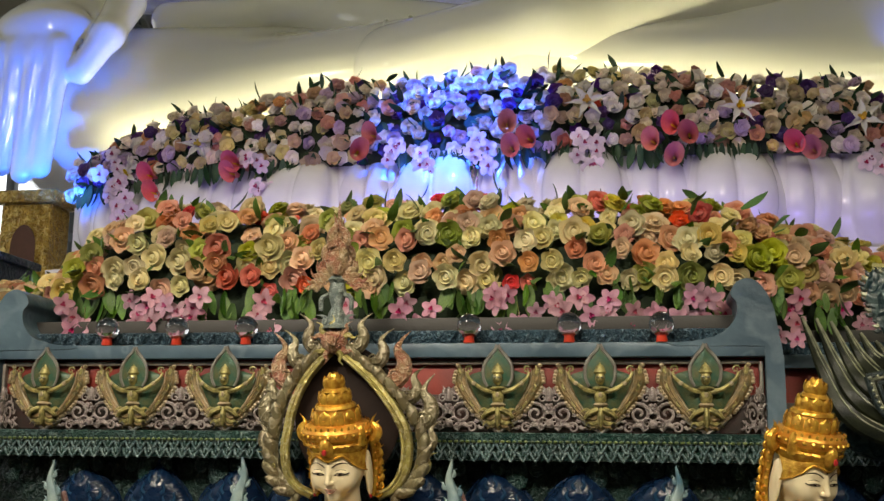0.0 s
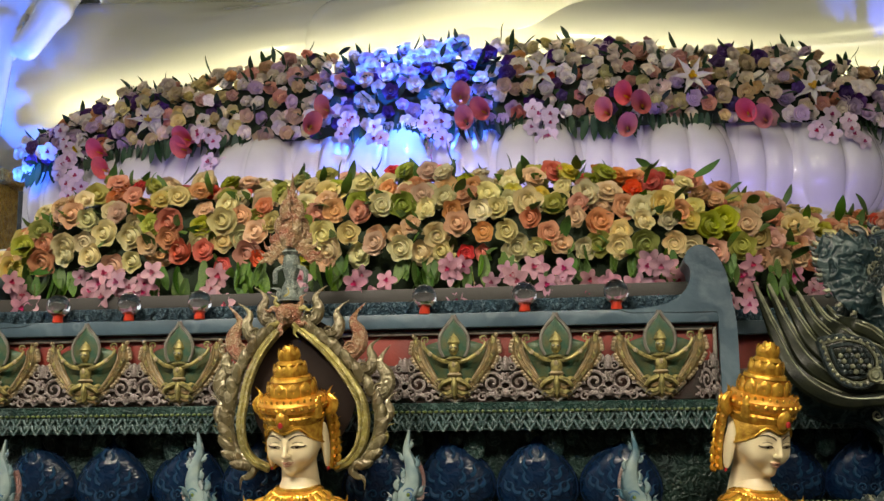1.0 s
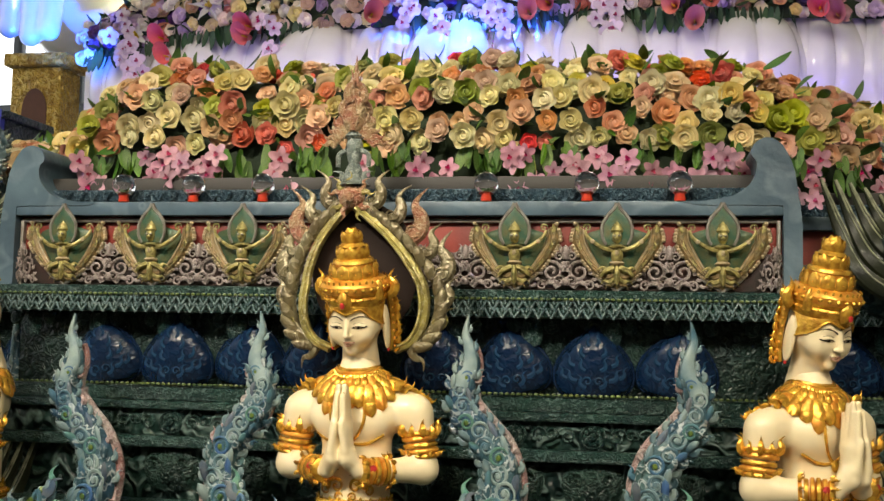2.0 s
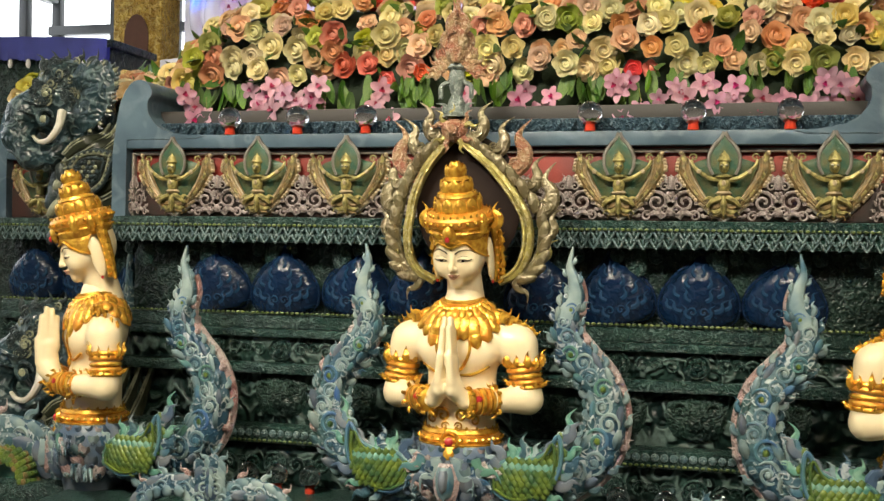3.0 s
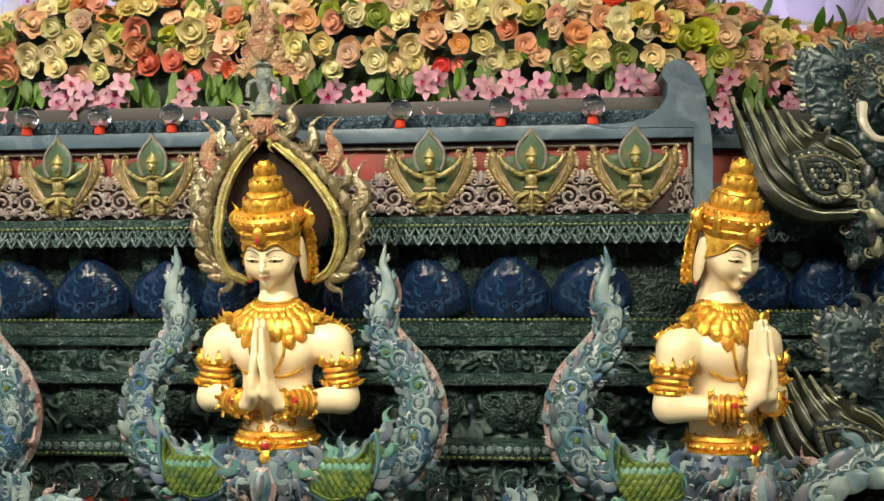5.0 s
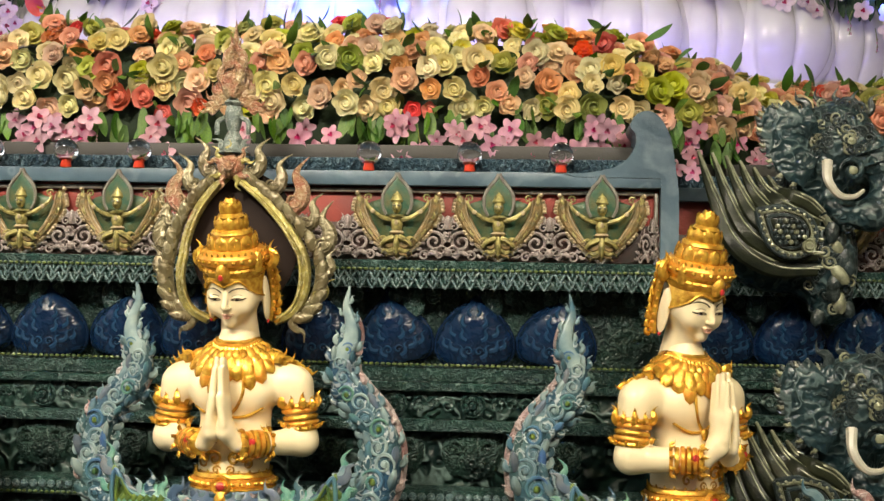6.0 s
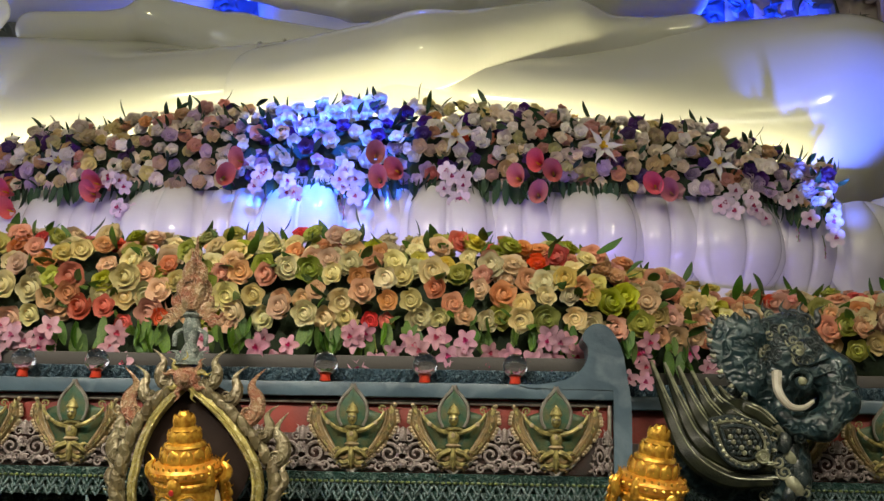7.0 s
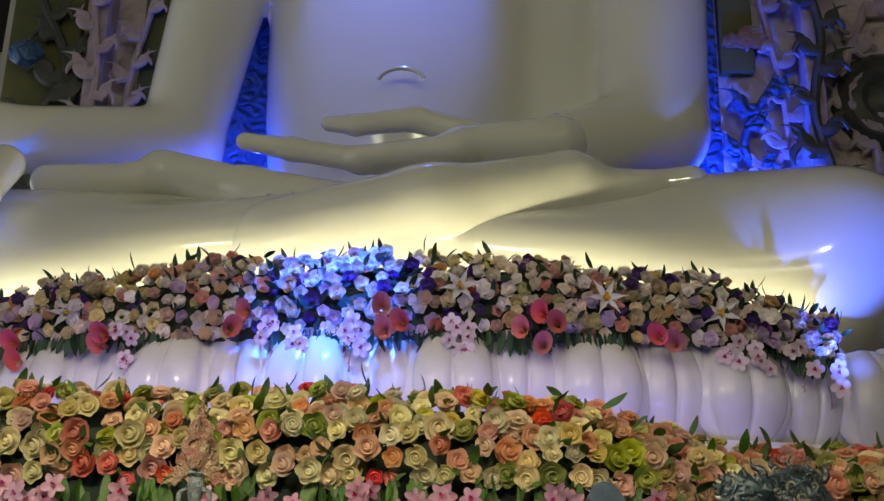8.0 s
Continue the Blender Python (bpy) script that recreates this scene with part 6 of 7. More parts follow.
ROSES = {
    "cream": [rose_kind("cream_petal", (0.62, 0.52, 0.27), (0.536, 0.42, 0.145), 1), rose_kind("ivory_petal", (0.6, 0.54, 0.32), (0.564, 0.454, 0.211), 2, 0.8)],
    "yellow": [rose_kind("yellow_petal", (0.5, 0.41, 0.1), (0.58, 0.38, 0.04), 3)],
    "lime": [rose_kind("lime_petal", (0.32, 0.32, 0.03), (0.28, 0.30, 0.01), 4), rose_kind("green_petal", (0.27, 0.29, 0.06), (0.26, 0.31, 0.03), 5, 0.8)],
    "peach": [rose_kind("peach_petal", (0.56, 0.29, 0.17), (0.526, 0.244, 0.112), 6), rose_kind("blush_petal", (0.59, 0.4, 0.26), (0.555, 0.336, 0.172), 7)],
    "coral": [rose_kind("coral_petal", (0.5, 0.14, 0.09), (0.52, 0.09, 0.04), 8), rose_kind("orange_petal", (0.52, 0.25, 0.13), (0.489, 0.21, 0.086), 9)],
    "red": [rose_kind("rose_red_petal", (0.60, 0.09, 0.08), (0.52, 0.05, 0.05), 10, 0.7)],
    "white": [rose_kind("white_petal", (0.74, 0.68, 0.66), (0.70, 0.62, 0.54), 11), rose_kind("pearl_petal", (0.72, 0.62, 0.54), (0.66, 0.54, 0.42), 12, 0.8)],
    "lilac": [rose_kind("lilac_petal", (0.50, 0.38, 0.52), (0.44, 0.30, 0.46), 13)],
    "dusk": [rose_kind("tan_petal", (0.50, 0.38, 0.22), (0.46, 0.30, 0.12), 14), rose_kind("dusty_pink_petal", (0.56, 0.30, 0.26), (0.50, 0.22, 0.16), 15)],
    "purple": [rose_kind("purple_petal", (0.075, 0.025, 0.16), (0.06, 0.02, 0.12), 16)],
}
ORCHIDPINK, ORCHIDHEART = cloth("pink_orchid_petal", (0.44, 0.235, 0.30)), cloth("dark_orchid_heart", (0.38, 0.05, 0.13))
ORCHIDWHITE = cloth("white_orchid_petal", (0.62, 0.50, 0.56))
CALLA, SPADIX = cloth("pink_calla", (0.64, 0.20, 0.22)), cloth("yellow_spadix", (0.6, 0.4, 0.05))
LILY = cloth("white_lily", (0.64, 0.61, 0.62))
STEM = cloth("green_stem", (0.16, 0.20, 0.05))


def open_flower(name, petals, heart, n=5, w=0.42, h=0.5, point=0.2, tilt=72):
    """An open flower that faces +z, about 1 across."""
    fm = Form()
    for k in range(n):
        petal_patch(fm, pose(0, 0, 0, 0, 0, 360 * k / n) @ pose(0, -0.05, 0, tilt, 0, 0), w * (1.0 if k % 2 else 0.85), h, 0.08, 0.10, 0, 4, 3, point)
    for k in range(3):
        petal_patch(fm, pose(0, 0, 0.04, 0, 0, 120 * k + 20) @ pose(0, -0.02, 0, 25, 0, 0), 0.14, 0.2, 0.05, 0.04, 1, 3, 2)
    ball(fm, (0, 0, 0.06), (0.05, 0.05, 0.09), 1, 6)
    return mesh_of(name, fm, [petals, heart])


orchid_mesh = open_flower("orchid", ORCHIDPINK, ORCHIDHEART)
orchid_white = open_flower("orchid", ORCHIDWHITE, ORCHIDHEART, 5, 0.5, 0.5, 0.1)
lily_mesh = open_flower("lily", LILY, SPADIX, 6, 0.24, 0.62, 0.75, 66)


def calla_mesh():
    """A calla: a wound trumpet with one long lip, facing +z."""
    fm = Form()
    v, f = [], []
    nu, nv = 14, 6
    for j in range(nv + 1):
        t = j / nv
        for i in range(nu + 1):
            a = 2 * math.pi * i / nu
            lip = 0.5 - 0.5 * math.cos(a)
            r = 0.05 + 0.27 * t ** 1.5 * (0.75 + 0.5 * lip)
            v.append((r * math.sin(a), -r * math.cos(a) * (1 + 0.25 * t), -0.45 + 0.75 * t + 0.30 * t * t * lip - 0.12 * t ** 4))
    for j in range(nv):
        for i in range(nu):
            a = j * (nu + 1) + i
            f.append((a, a + 1, a + nu + 2, a + nu + 1))
    fm.add(v, f, 0)
    tube(fm, [(0, 0, -0.3), (0, 0.01, 0.0), (0, 0.02, 0.22)], [0.03, 0.035, 0.015], 6, 1)
    return mesh_of("calla", fm, [CALLA, SPADIX])


calla_me = calla_mesh()


def leaf_mesh_of(name, mat, w):
    fm = Form()
    v, f = [], []
    nv = 6
    for j in range(nv + 1):
        t = j / nv
        half = w / 2 * math.sin(math.pi * min(0.98, 0.08 + 0.92 * t)) ** 0.8 + 0.004
        z = t
        y = -0.22 * math.sin(t * 2.2)
        v += [(-half, y + 0.05 * math.sin(math.pi * t), z), (0, y, z), (half, y + 0.05 * math.sin(math.pi * t), z)]
    for j in range(nv):
        a = 3 * j
        f += [(a, a + 1, a + 4, a + 3), (a + 1, a + 2, a + 5, a + 4)]
    fm.add(v, f)
    return mesh_of(name, fm, [mat])


leaf_light, leaf_dark = leaf_mesh_of("leaf", LEAF, 0.36), leaf_mesh_of("leaf", LEAFDARK, 0.30)
sprig = Form()
tube(sprig, spline([(0, 0, 0), (0.1, -0.05, -0.3), (0.05, -0.08, -0.65), (0.12, -0.05, -1.0)], 4), [0.02] * 13, 5)
for k in range(4):
    ball(sprig, (0.09 + 0.05 * (-1) ** k, -0.08, -0.45 - 0.16 * k), (0.045, 0.045, 0.07), 1, 6)
sprig_mesh = mesh_of("sprig", sprig, [STEM, ORCHIDPINK])


def put(name, me, parent, at, facing, size, spin=0.0):
    """A piece of a flower bank whose +z turns to facing."""
    ob = new(name, me)
    ob.parent = parent
    q = Vector(facing).normalized().to_track_quat("Z", "Y").to_matrix().to_4x4()
    ob.matrix_basis = Matrix.Translation(at) @ q @ pose(0, 0, 0, 0, 0, spin) @ Matrix.Diagonal((size, size, size, 1))
    return ob


def bank_core(parent, prof, low=-70):
    """The dark foam body inside a flower bank: a swept half round, with a bumpy skin."""
    fm = Form()
    v, f = [], []
    n = 14
    for i, (x, yc, zc, ry, rz) in enumerate(prof):
        for k in range(n + 1):
            a = radians(low + (100 - low) * k / n)
            b = 0.90 + 0.05 * noise.noise(Vector((x * 6, k * 0.9, 1.3)))
            v.append((x, yc - ry * b * math.cos(a), zc + rz * b * math.sin(a)))
    for i in range(len(prof) - 1):
        for k in range(n):
            a = i * (n + 1) + k
            f.append((a, a + 1, a + n + 2, a + n + 1))
    f.append(tuple(range(n + 1)))
    f.append(tuple((len(prof) - 1) * (n + 1) + k for k in range(n + 1))[::-1])
    fm.add(v, f)
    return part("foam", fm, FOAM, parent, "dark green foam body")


def bank(name, label, shape, x0, x1, step, angles, palette, size, seed, leaf_me, leaf_rate=0.5, limit=290, low=-70):
    """A flower bank: roses set in rows over a rounded body. shape(x) gives the body's middle y, z and half axes; palette(x, a, rng) a colour."""
    rng = random.Random(seed)
    ob = thing(name, (0, 0, 0), label, "flower bank", "flower banks of the altar")
    xs = np.linspace(x0, x1, int((x1 - x0) / 0.12) + 2)
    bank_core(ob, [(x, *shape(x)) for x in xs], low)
    count = 0
    for row, a0 in enumerate(angles):
        x = x0 + (step / 2 if row % 2 else 0) + rng.uniform(-0.02, 0.02)
        while x < x1:
            yc, zc, ry, rz = shape(x)
            a = radians(a0 + rng.uniform(-5, 5))
            out = rng.uniform(0.93, 1.14)
            at = Vector((x + rng.uniform(-0.018, 0.018), yc - ry * out * math.cos(a), zc + rz * out * math.sin(a)))
            nrm = Vector((rng.uniform(-0.45, 0.45), -math.cos(a) / ry * 0.3 - 0.35, math.sin(a) / rz * 0.3 + rng.uniform(-0.3, 0.25) - 0.22))
            colour = palette(at.x, a0, rng)
            if colour and count < limit:
                s = size * (rng.uniform(0.78, 1.18) if colour not in ("red",) else 0.7)
                put("rose", rng.choice(ROSES[colour]), ob, at, nrm, s, rng.uniform(0, 360))
                count += 1
            if rng.random() < leaf_rate:
                k = rng.uniform(0.8, 1.3)
                put("leaf", leaf_me, ob, at + Vector((step / 2, 0.02, rng.uniform(-0.03, 0.03))), nrm + Vector((rng.uniform(-1, 1), 0.1, rng.uniform(-0.9, 0.9))), 0.085 * k, rng.uniform(0, 360))
            x += step * rng.uniform(0.88, 1.12)
    return ob


# first bank: cream, yellow, lime, peach and coral
def shape_one(x):
    u = x - CX
    back = 0.0
    if u > 1.15:
        back = min(0.55, (u - 1.15) * 0.85)
    if u < -1.12:
        back = min(0.5, (-1.12 - u) * 1.0)
    low = 0.10 * max(0, min(1, (u - 1.0) / 0.7)) + 0.20 * max(0, min(1, (-0.95 - u) / 0.45))
    return 0.52 + back, 2.24, 0.36, 0.34 - low + 0.012 * math.sin(5 * x)


def palette_one(x, a, rng):
    r = rng.random()
    if x > 1.35 and r < 0.25:
        return "dusk"
    return "cream" if r < 0.38 else "peach" if r < 0.66 else "lime" if r < 0.81 else "coral" if r < 0.89 else "yellow" if r < 0.96 else "red"


bank_one = bank("flower_bank", "bank of cream, lime and peach cloth roses with pink orchids", shape_one, -2.2, 0.06, 0.079, (2, 14, 26, 38, 50, 63, 78, 95),
                palette_one, 0.094, 11, leaf_light, 0.5, 300)
bank_one_right = bank("flower_bank", "bank of peach, cream and lime cloth roses with pink orchids", shape_one, 0.06, 1.95, 0.079, (2, 14, 26, 38, 50, 63, 78, 95),
                      palette_one, 0.094, 12, leaf_light, 0.5, 300)
bank_one_end = bank("flower_bank", "low bank of dusky peach and cream cloth roses", shape_one, 1.95, 3.3, 0.079, (2, 14, 26, 38, 50, 63, 78, 95),
                    palette_one, 0.094, 13, leaf_light, 0.5, 300)


def half_of(x):
    return bank_one if x < 0.06 else bank_one_right


rng = random.Random(21)
for x, n in ((-1.06, 3), (-0.82, 5), (-0.71, 3), (-0.585, 4), (-0.37, 4), (-0.10, 2), (0.215, 4), (0.53, 3), (0.66, 3), (0.82, 4), (1.0, 4), (1.15, 5), (1.29, 3), (1.47, 3), (1.75, 3)):
    yc, zc, ry, rz = shape_one(x)
    for k in range(n + 3):
        dx, dz = rng.uniform(-0.065, 0.065), rng.uniform(-0.075, 0.075)
        put("orchid", orchid_mesh, half_of(x), (x + dx, yc - ry - 0.07 + rng.uniform(-0.015, 0.03), 2.128 + dz), (rng.uniform(-0.5, 0.5), -1, rng.uniform(-0.45, 0.3)), rng.uniform(0.062, 0.088), rng.uniform(0, 72))
    put("sprig", sprig_mesh, half_of(x), (x + 0.02, yc - ry - 0.04, 2.17), (0, 0, 1), rng.uniform(0.06, 0.10), rng.uniform(0, 360))
for x, n in ((-1.12, 6), (-0.95, 9), (-0.62, 6), (-0.47, 7), (-0.24, 10), (0.0, 7), (0.10, 6), (0.36, 12), (0.45, 9), (0.6, 6), (0.75, 6), (0.92, 6), (1.08, 7), (1.24, 6), (1.4, 7), (1.62, 8)):
    yc, zc, ry, rz = shape_one(x)
    for k in range(n):
        put("leaf", leaf_light, half_of(x), (x + rng.uniform(-0.06, 0.06), yc - ry - 0.02, 2.225 + rng.uniform(-0.05, 0.03)), (rng.uniform(-0.7, 0.7), -0.45, -1), rng.uniform(0.075, 0.12), rng.uniform(-40, 40))
for k in range(22):
    x = -1.1 + 2.7 * rng.random()
    yc, zc, ry, rz = shape_one(x)
    put("leaf", leaf_light, half_of(x), (x, yc - 0.02, zc + rz - 0.01), (rng.uniform(-0.8, 0.8), -0.2, 1), rng.uniform(0.07, 0.10), rng.uniform(0, 360))


# second bank: white, lilac, dusty and purple, with callas, lilies and hanging orchids
def shape_two(x):
    u = x - 0.28
    end = max(0.0, abs(u) - 1.9)
    return 2.16 + 0.045 * u * u, 3.205 - 0.16 * end, 0.33, 0.465 - 0.030 * u * u + 0.02 * math.sin(7 * x)


def palette_two(x, a, rng):
    r = rng.random()
    if abs(x - 0.05) < 0.5:
        return "white" if r < 0.6 else "lilac" if r < 0.78 else "peach" if r < 0.83 else "purple"
    if x > 1.9 or x < -1.6:
        return "white" if r < 0.42 else "lilac" if r < 0.62 else "purple" if r < 0.82 else "peach"
    return "white" if r < 0.44 else "dusk" if r < 0.64 else "cream" if r < 0.76 else "lilac" if r < 0.83 else "peach" if r < 0.89 else "purple" if r < 0.97 else "coral"


SECTIONS = []
for k, (x0, x1) in enumerate(((-2.2, -0.56), (-0.56, 1.08), (1.08, 2.72))):
    SECTIONS.append((x0, x1, bank("flower_bank", "bank of white, lilac and dusty pink cloth roses with pink callas" if k != 1 else "bank of white roses lit by a blue lamp, with pink callas",
                                  shape_two, x0, x1, 0.066, (2, 12, 22, 32, 43, 54, 66, 78, 92), palette_two, 0.080, 31 + k, leaf_dark, 0.62, 300, -6)))


def section(x):
    return next(s for a, b, s in SECTIONS if x < b or b > 2.7)


def on_two(px, py):
    """A place on the second bank's lower front from two plan numbers."""
    return -1.773 + (px - 200) * 0.00288, 3.09 - (py - 300) * 0.0027


rng = random.Random(8)
for px, py in ((425, 270), (420, 290), (690, 232), (660, 262), (930, 222), (938, 268), (970, 252), (1180, 262), (1215, 232), (1242, 250), (1215, 292), (1420, 268), (1448, 280), (258, 318), (245, 280)):
    x, z = on_two(px, py)
    yc, zc, ry, rz = shape_two(x)
    put("calla", calla_me, section(x), (x, yc - ry - 0.10, z), (rng.uniform(-0.4, 0.4), -1, -0.1), 0.15, rng.uniform(-30, 30))
for px, py in ((1068, 162), (1330, 178), (1540, 200), (330, 205), (175, 255)):
    x, z = on_two(px, py)
    yc, zc, ry, rz = shape_two(x)
    put("lily", lily_mesh, section(x), (x, yc - ry * 0.75 - 0.08, z - 0.02), (rng.uniform(-0.2, 0.2), -1, 0.2), 0.18, rng.uniform(0, 60))
for px, py, n in ((462, 275, 4), (482, 312, 3), (735, 258, 4), (790, 290, 5), (870, 255, 3), (878, 285, 3), (1072, 265, 4), (1062, 300, 4), (1066, 325, 2), (165, 300, 6), (185, 345, 5), (150, 250, 5), (1555, 285, 4), (1600, 300, 4), (1680, 300, 3), (1720, 330, 3)):
    x, z = on_two(px, py)
    yc, zc, ry, rz = shape_two(x)
    for k in range(n):
        put("orchid", orchid_white, section(x), (x + rng.uniform(-0.06, 0.06), yc - ry - 0.09, z + rng.uniform(-0.07, 0.07)), (rng.uniform(-0.4, 0.4), -1, rng.uniform(-0.3, 0.2)), rng.uniform(0.070, 0.098), rng.uniform(0, 72))
    put("sprig", sprig_mesh, section(x), (x, yc - ry - 0.07, z - 0.04), (0, 0, 1), 0.12, rng.uniform(0, 360))
x = -2.15
while x < 2.68:
    yc, zc, ry, rz = shape_two(x)
    if math.sin(2.6 * x) + math.sin(5.1 * x + 1) > -0.9:
        put("leaf", leaf_dark, section(x), (x, yc - ry - 0.03, 3.205 - 0.10 * max(0, abs(x - 0.28) - 1.6)), (rng.uniform(-0.6, 0.6), -0.3, -1), rng.uniform(0.08, 0.14), rng.uniform(-50, 50))
    x += 0.027


# ---- lotus throne ----
def lotus_petal():
    """A broad petal with a rounded foot and a raised inner pad of two soft lobes, its face to -y; about 1 wide and 1 high."""
    fm = Form()
    v, f = [], []
    cols = [-1, -0.97, -0.91, -0.84, -0.78, -0.745, -0.73, -0.70, -0.64, -0.54, -0.42, -0.30, -0.19, -0.10, -0.04, 0]
    cols += [-s for s in reversed(cols[:-1])]
    nu, nv = len(cols) - 1, 22
    for j in range(nv + 1):
        t = j / nv
        foot = math.sqrt(max(0.0, 1 - ((0.42 - t) / 0.46) ** 2)) if t < 0.42 else 1.0
        tip = 1.0 if t < 0.42 else 0.30 + 0.70 * math.sqrt(max(0.0, 1 - ((t - 0.42) / 0.58) ** 2.6))
        w = 0.5 * foot * tip
        swell = math.sin(math.pi * (0.10 + 0.78 * t)) ** 0.6 * foot
        for s in cols:
            y = 0.36 * math.sqrt(max(0, 1 - s * s)) ** 0.9
            if abs(s) < 0.735:
                r = s / 0.735
                y += 0.10 + 0.13 * math.sqrt(max(0, 1 - (2 * abs(r) - 1) ** 2)) * (0.4 + 0.6 * tip)
            v.append((w * s, -y * swell - 0.05 * t + 0.95 * max(0.0, t - 0.35) ** 2, t))
    for j in range(nv):
        for i in range(nu):
            a = j * (nu + 1) + i
            f.append((a, a + 1, a + nu + 2, a + nu + 1))
    return mesh_of("lotus_petal", fm.add(v, f), [LOTUS])


throne = thing("lotus_throne", (0, 0, 0), "white enamelled lotus petals under the seated statue", "lotus base")
fm = Form()
prof = []
for i in range(41):
    x = -2.30 + 5.76 * i / 40
    u = x - 0.28
    prof.append((x, 1.78 + 0.06 * u * u))
for (zz0, zz1, dy) in ((2.0, 2.66, -0.14), (2.66, 3.08, 0.14)):
    v, f = [], []
    for x, y in prof:
        v += [(x, y + dy, zz0), (x, y + dy, zz1), (x, 4.2, zz1), (x, 4.2, zz0)]
    for i in range(40):
        for k in range(4):
            a = 4 * i
            f.append((a + k, a + (k + 1) % 4, a + 4 + (k + 1) % 4, a + 4 + k))
    f += [(0, 1, 2, 3), (163, 162, 161, 160)]
    part("throne_tier", Form().add(v, f), LOTUS, throne)
pet = lotus_petal()
for dx, dy, w, h, z0 in ((0.0, 0.0, 0.54, 0.56, 2.66), (0.37, 0.09, 0.44, 0.60, 2.66), (0.20, 0.12, 0.30, 0.62, 2.67), (-0.20, 0.12, 0.30, 0.62, 2.67)):
    for k in range(-1, 7):
        x = -1.525 + 0.74 * k + dx
        if x < -2.40 or x > 3.25 or (w > 0.5 and x < -2.0):
            continue
        u = x - 0.28
        ob = new("lotus_petal", pet)
        ob.parent = throne
        ob.matrix_basis = pose(x, 1.84 + 0.06 * u * u + dy, z0, 0, 0, math.degrees(math.atan(0.12 * u))) @ Matrix.Diagonal((w, 0.30, h, 1))
# the lower ring of petals, lying open
for k in range(11):
    x = -1.90 + 0.48 * k
    u = x - 0.28
    ob = new("lotus_petal", pet)
    ob.parent = throne
    ob.matrix_basis = pose(x, 1.78 + 0.06 * u * u, 2.66, 0, 0, math.degrees(math.atan(0.12 * u))) @ pose(0, 0, 0, 112, 0, 0) @ Matrix.Diagonal((0.46, 0.16, 0.34, 1))


# ---- the great seated statue ----
def seated_field(P):
    legs = blend(P, [cone_field(P, (0.2, 3.7, 4.0), (-2.55, 2.85, 3.85), 0.62, 0.54),
                     cone_field(P, (0.3, 3.7, 4.0), (2.95, 2.85, 3.92), 0.66, 0.58),
                     cone_field(P, (-2.4, 2.75, 3.65), (0.3, 2.75, 3.95), 0.46, 0.42),
                     cone_field(P, (2.7, 2.75, 3.65), (0.1, 2.8, 3.90), 0.46, 0.40)], 0.22)
    torso = blend(P, [cone_field(P, (0.24, 4.05, 4.3), (0.24, 4.05, 5.6), 1.08, 1.02, (1, 0.60, 1)), cone_field(P, (0.24, 4.05, 5.6), (0.24, 4.1, 7.2), 1.02, 1.35, (1, 0.60, 1))], 0.3)
    fold = cone_field(P, (1.35, 4.0, 7.2), (1.42, 3.85, 5.0), 0.42, 0.40, (1, 0.8, 1))
    arm_r = blend(P, [cone_field(P, (2.05, 3.95, 7.3), (1.98, 3.62, 5.15), 0.46, 0.40), cone_field(P, (1.98, 3.58, 5.10), (1.25, 3.12, 4.80), 0.36, 0.21)], 0.12)
    arm_l = blend(P, [cone_field(P, (-1.2, 3.95, 7.3), (-1.42, 3.62, 5.1), 0.40, 0.30), cone_field(P, (-1.42, 3.58, 5.02), (-2.45, 2.85, 4.78), 0.30, 0.22),
                      cone_field(P, (-2.45, 2.85, 4.78), (-2.52, 2.40, 4.40), 0.22, 0.20)], 0.12)
    d = smin(legs, torso, 0.15)
    d = smin(d, fold, 0.12)
    d = smin(d, arm_r, 0.05)
    return smin(d, arm_l, 0.05)


def foot_left(P):
    return blend(P, [cone_field(P, (0.1, 2.85, 4.12), (-0.7, 2.95, 4.42), 0.28, 0.17), cone_field(P, (-0.7, 2.95, 4.42), (-1.3, 2.98, 4.58), 0.16, 0.15),
                       cone_field(P, (-1.35, 2.98, 4.56), (-1.55, 2.98, 4.50), 0.14, 0.09), cone_field(P, (-1.5, 2.94, 4.50), (-2.05, 2.92, 4.49), 0.12, 0.12)], 0.07)


def foot_right(P):
    return blend(P, [cone_field(P, (-0.4, 2.62, 3.85), (0.5, 2.62, 4.10), 0.38, 0.34), cone_field(P, (0.5, 2.62, 4.10), (1.35, 2.72, 4.38), 0.33, 0.20),
                       cone_field(P, (1.35, 2.75, 4.36), (1.75, 2.78, 4.33), 0.20, 0.13), cone_field(P, (1.75, 2.78, 4.36), (2.1, 2.78, 4.40), 0.11, 0.115)], 0.10)


def lap_hand(P):
    return blend(P, [cone_field(P, (1.30, 3.12, 4.80), (0.65, 3.02, 4.74), 0.20, 0.155, (1, 1.3, 1)), cone_field(P, (0.65, 3.0, 4.70), (0.0, 2.98, 4.66), 0.13, 0.085, (1, 1.6, 1)),
                     cone_field(P, (0.0, 2.98, 4.66), (-0.45, 2.98, 4.74), 0.085, 0.075), cone_field(P, (-0.45, 2.98, 4.74), (-0.78, 2.98, 4.80), 0.075, 0.062)], 0.05)


def lap_thumb(P):
    return blend(P, [cone_field(P, (0.85, 3.08, 4.84), (0.35, 3.06, 4.99), 0.10, 0.085), cone_field(P, (0.35, 3.06, 4.99), (-0.05, 3.04, 4.94), 0.085, 0.07),
                     cone_field(P, (-0.05, 3.04, 4.94), (-0.24, 3.04, 4.95), 0.07, 0.05)], 0.04)


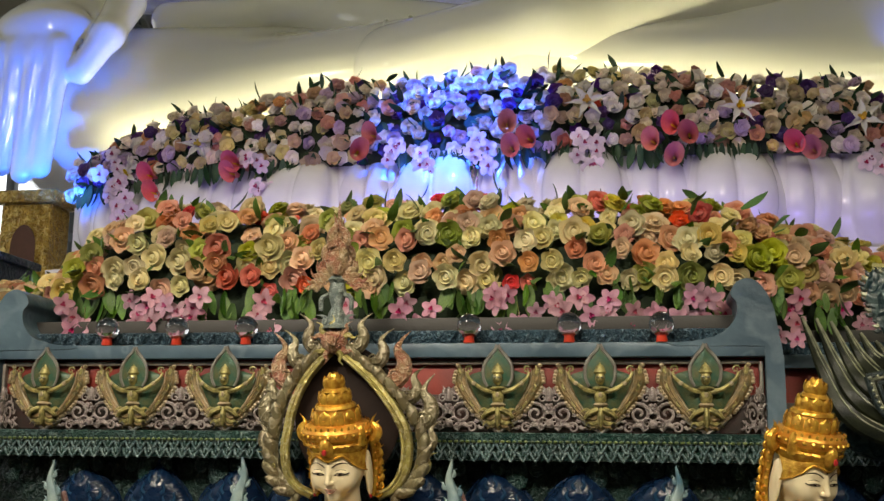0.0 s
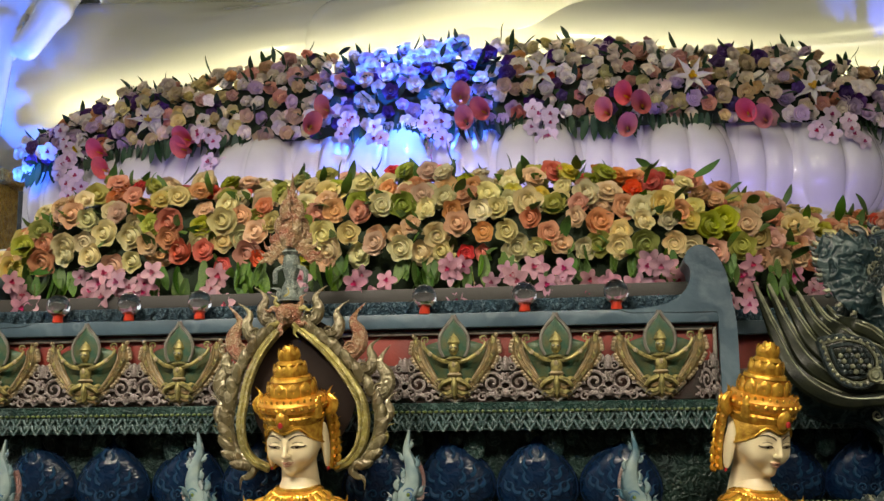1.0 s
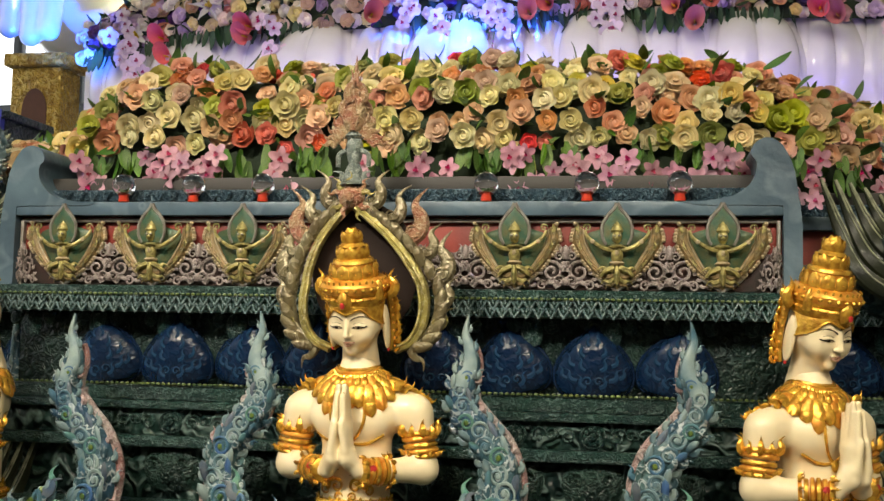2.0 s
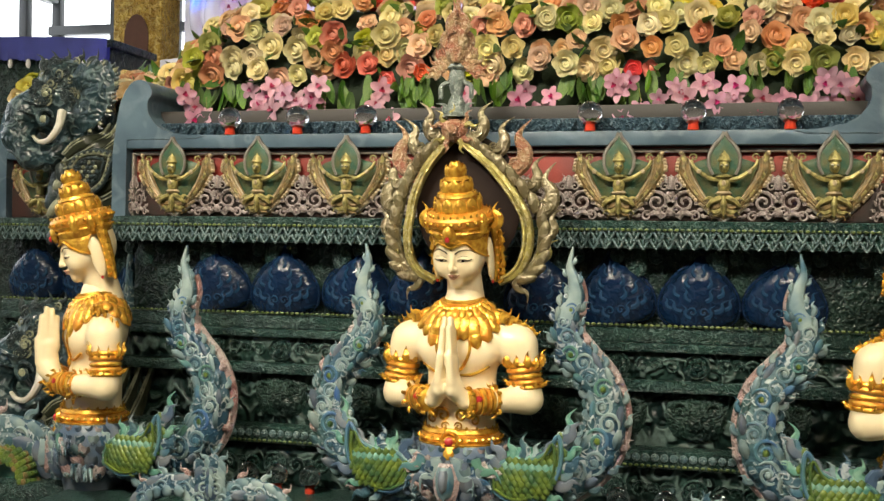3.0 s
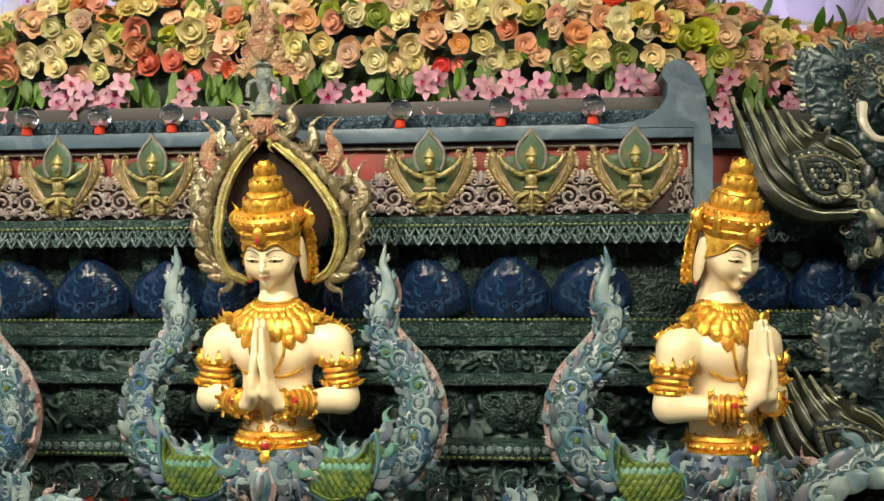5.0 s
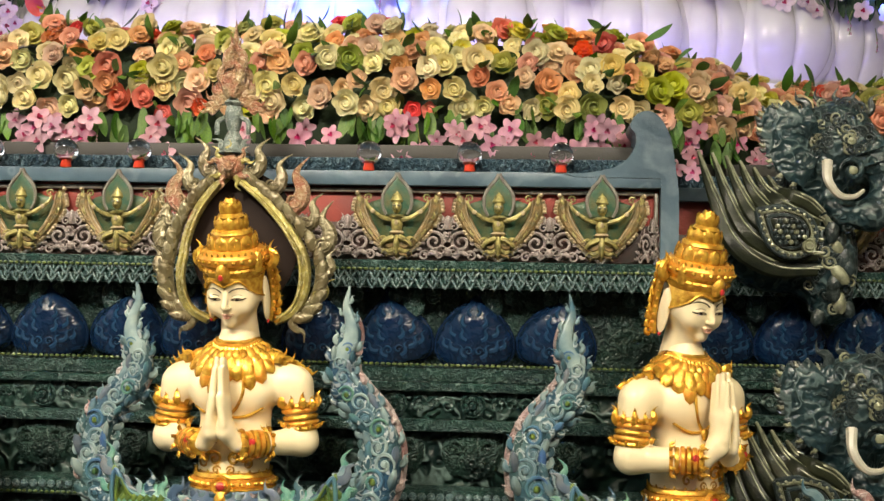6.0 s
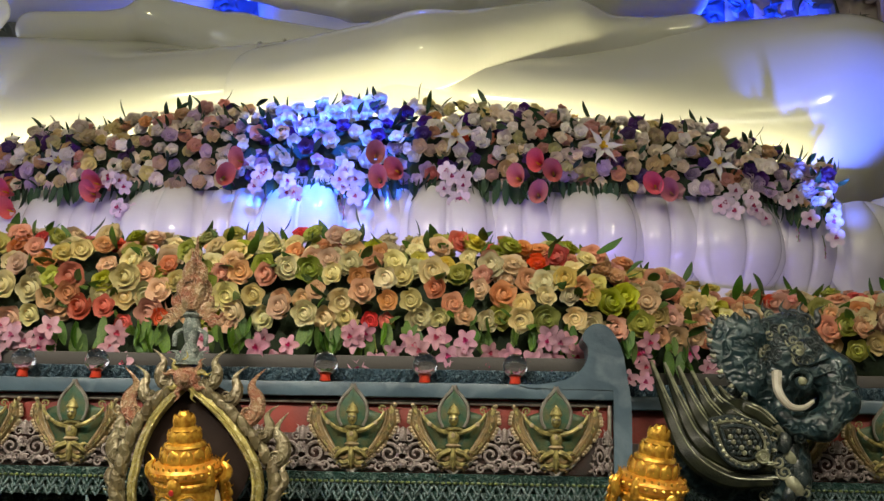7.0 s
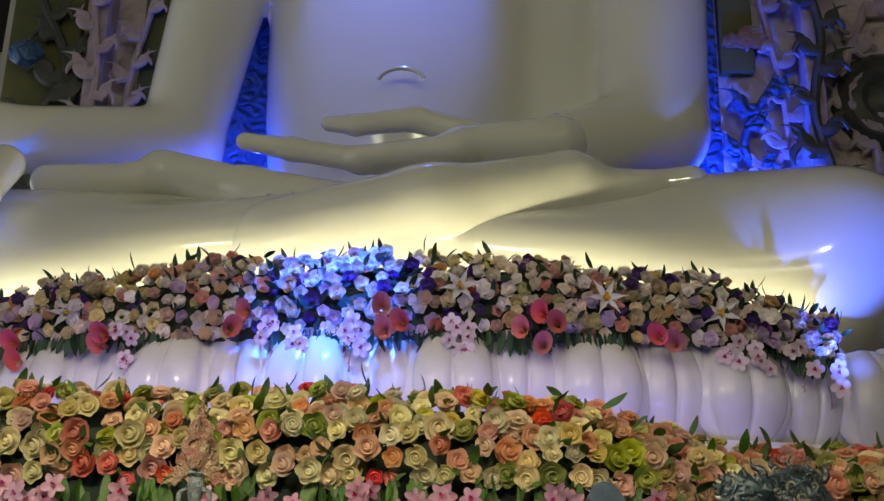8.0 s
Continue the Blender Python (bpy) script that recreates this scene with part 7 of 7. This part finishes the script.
def knee_hand(P):
    palm = blend(P, [cone_field(P, (-2.50, 2.45, 4.45), (-2.50, 2.16, 4.15), 0.18, 0.15, (1.5, 0.9, 1)), cone_field(P, (-2.50, 2.16, 4.15), (-2.50, 2.08, 3.95), 0.14, 0.10, (2.2, 0.8, 1))], 0.08)
    d = palm
    for x0, x1, z1 in ((-2.34, -2.36, 3.25), (-2.46, -2.47, 3.22), (-2.59, -2.60, 3.27), (-2.71, -2.73, 3.38)):
        d = smin(d, cone_field(P, (x0, 2.08, 4.0), (x1, 2.00, z1), 0.078, 0.062), 0.03)
    thumb = blend(P, [cone_field(P, (-2.10, 2.40, 4.40), (-2.08, 2.16, 4.10), 0.12, 0.09), cone_field(P, (-2.08, 2.16, 4.10), (-2.20, 2.08, 3.84), 0.088, 0.075)], 0.05)
    return smin(d, thumb, 0.04)


fm = Form()
fm.add(*surface(seated_field, (-3.3, 2.0, 3.1), (3.75, 4.75, 7.0), 0.047))
fm.add(*surface(foot_left, (-2.25, 2.5, 3.8), (0.5, 3.3, 4.85), 0.03))
fm.add(*surface(foot_right, (-0.85, 2.1, 3.4), (2.35, 3.1, 4.7), 0.034))
fm.add(*surface(lap_hand, (-0.95, 2.7, 4.4), (1.6, 3.5, 5.1), 0.025))
fm.add(*surface(lap_thumb, (-0.4, 2.85, 4.6), (1.05, 3.3, 5.15), 0.022))
fm.add(*surface(knee_hand, (-2.95, 1.85, 3.1), (-1.85, 2.75, 4.7), 0.022))
EYE_POINT, GROW = Vector((1.0, -3.75, 1.75)), 1.05
fm.v = [tuple(EYE_POINT + (Vector(p) - EYE_POINT) * GROW) for p in fm.v]
def ring_on(a, b, t, r, thick):
    """A thin band round a limb that runs from a to b."""
    a, b = Vector(a), Vector(b)
    m = Matrix.Translation(a.lerp(b, t)) @ (b - a).to_track_quat("Z", "Y").to_matrix().to_4x4()
    loop = [m @ Vector((r * math.cos(k * math.pi / 20), r * math.sin(k * math.pi / 20), 0)) for k in range(41)]
    tube(fm, [EYE_POINT + (p - EYE_POINT) * GROW for p in loop], [thick] * 41, 6)


for t in (0.02, 0.10):
    ring_on((1.25, 3.12, 4.80), (1.98, 3.58, 5.10), t, 0.212 + 0.15 * t, 0.007)
for t in (0.72, 0.775):
    ring_on((-2.4, 2.75, 3.65), (0.3, 2.75, 3.95), t, 0.437, 0.006)
tube(fm, [(0.18 + 0.17 * math.cos(a), 3.60 - 0.02 * math.sin(a), 5.55 + 0.10 * math.sin(a)) for a in np.linspace(0.2, 2.95, 13)], [0.018] * 13, 8)
tagged(part("seated_statue", fm, WHITE), "great white gloss-enamelled seated statue in meditation above the flowers", "statue")

# ---- gilded post and drape at the altar's end ----
post = thing("gilded_post", (-2.62, 2.45, 0), "gilded mosaic post with a brown arched niche", "post")
fm = Form()
box(fm, -0.16, 0.16, -0.12, 0.12, 0, 3.12, 0, 0.015)
box(fm, -0.20, 0.20, -0.15, 0.15, 3.12, 3.2, 0, 0.015)
part("shaft", fm, COLUMNGOLD, post, "gold mosaic shaft")
fm = Form()
arch_pts = [(-0.08, 2.2), (-0.08, 2.85)] + [(-0.08 * math.cos(a), 2.85 + 0.14 * math.sin(a)) for a in np.linspace(0.2, math.pi - 0.2, 9)] + [(0.08, 2.85), (0.08, 2.2)]
v = [(x, -0.125, z) for x, z in arch_pts] + [(x, -0.10, z) for x, z in arch_pts]
n = len(arch_pts)
fm.add(v, [tuple(range(n))] + [(i, i + 1, n + i + 1, n + i) for i in range(n - 1)])
part("niche", fm, NICHE, post, "brown red niche", smooth=False)

# ---- blue drape beyond the altar's end ----
fm = Form()
v, f = [], []
n = 36
for i in range(n + 1):
    t = i / n
    for j in range(6):
        u = j / 5
        v.append((-3.1 + 0.92 * t, 1.29 + 0.012 * math.sin(t * 60) * u + 0.002 * (j % 2), 2.67 - 0.03 * t * t - (0.11 + 0.012 * abs(math.sin(t * 30))) * u))
for i in range(n):
    for j in range(5):
        a = 6 * i + j
        f.append((a, a + 1, a + 7, a + 6))
k = len(v)
v += [(p[0], p[1] + 0.03, p[2]) for p in v[:k]]
f += [tuple(i + k for i in face)[::-1] for face in f[:n * 5]]
table = thing("side_plinth", (-2.66, 1.52, 0), "dark plinth with a blue drape beside the altar", "plinth")
part("plinth_body", box(Form(), -0.46, 0.48, -0.19, 0.22, 0, 2.60, 0, 0.01), DARKSOFT, table)
part("plinth_top", box(Form(), -0.48, 0.50, -0.21, 0.24, 2.60, 2.64, 0, 0.008), DARKSOFT, table)
drape = tagged(part("drape", Form().add(v, f), DRAPE), "blue scalloped cloth drape with white tassels", "drape")
for i in range(9):
    fm = Form()
    x = -3.05 + 0.105 * i
    lathe(fm, [(0.004, 0.0), (0.010, -0.01), (0.013, -0.035), (0.006, -0.05)], 8, 0, pose(x, 1.295, 2.56 - 0.03 * ((x + 3.1) / 0.92) ** 2))
    part("tassel", fm, LOTUS, drape, "white tassel")


# ---- shallow dish by the altar's corner ----
fm = Form()
lathe(fm, [(0.035, 0.0), (0.04, 0.008), (0.065, 0.022), (0.078, 0.030), (0.074, 0.034), (0.05, 0.022), (0.01, 0.016)], 24)
dish = tagged(part("dish", fm, GREYTIP), "shallow pale brown dish under the flowers", "dish")
dish.location = (1.50, 0.56, 2.112)
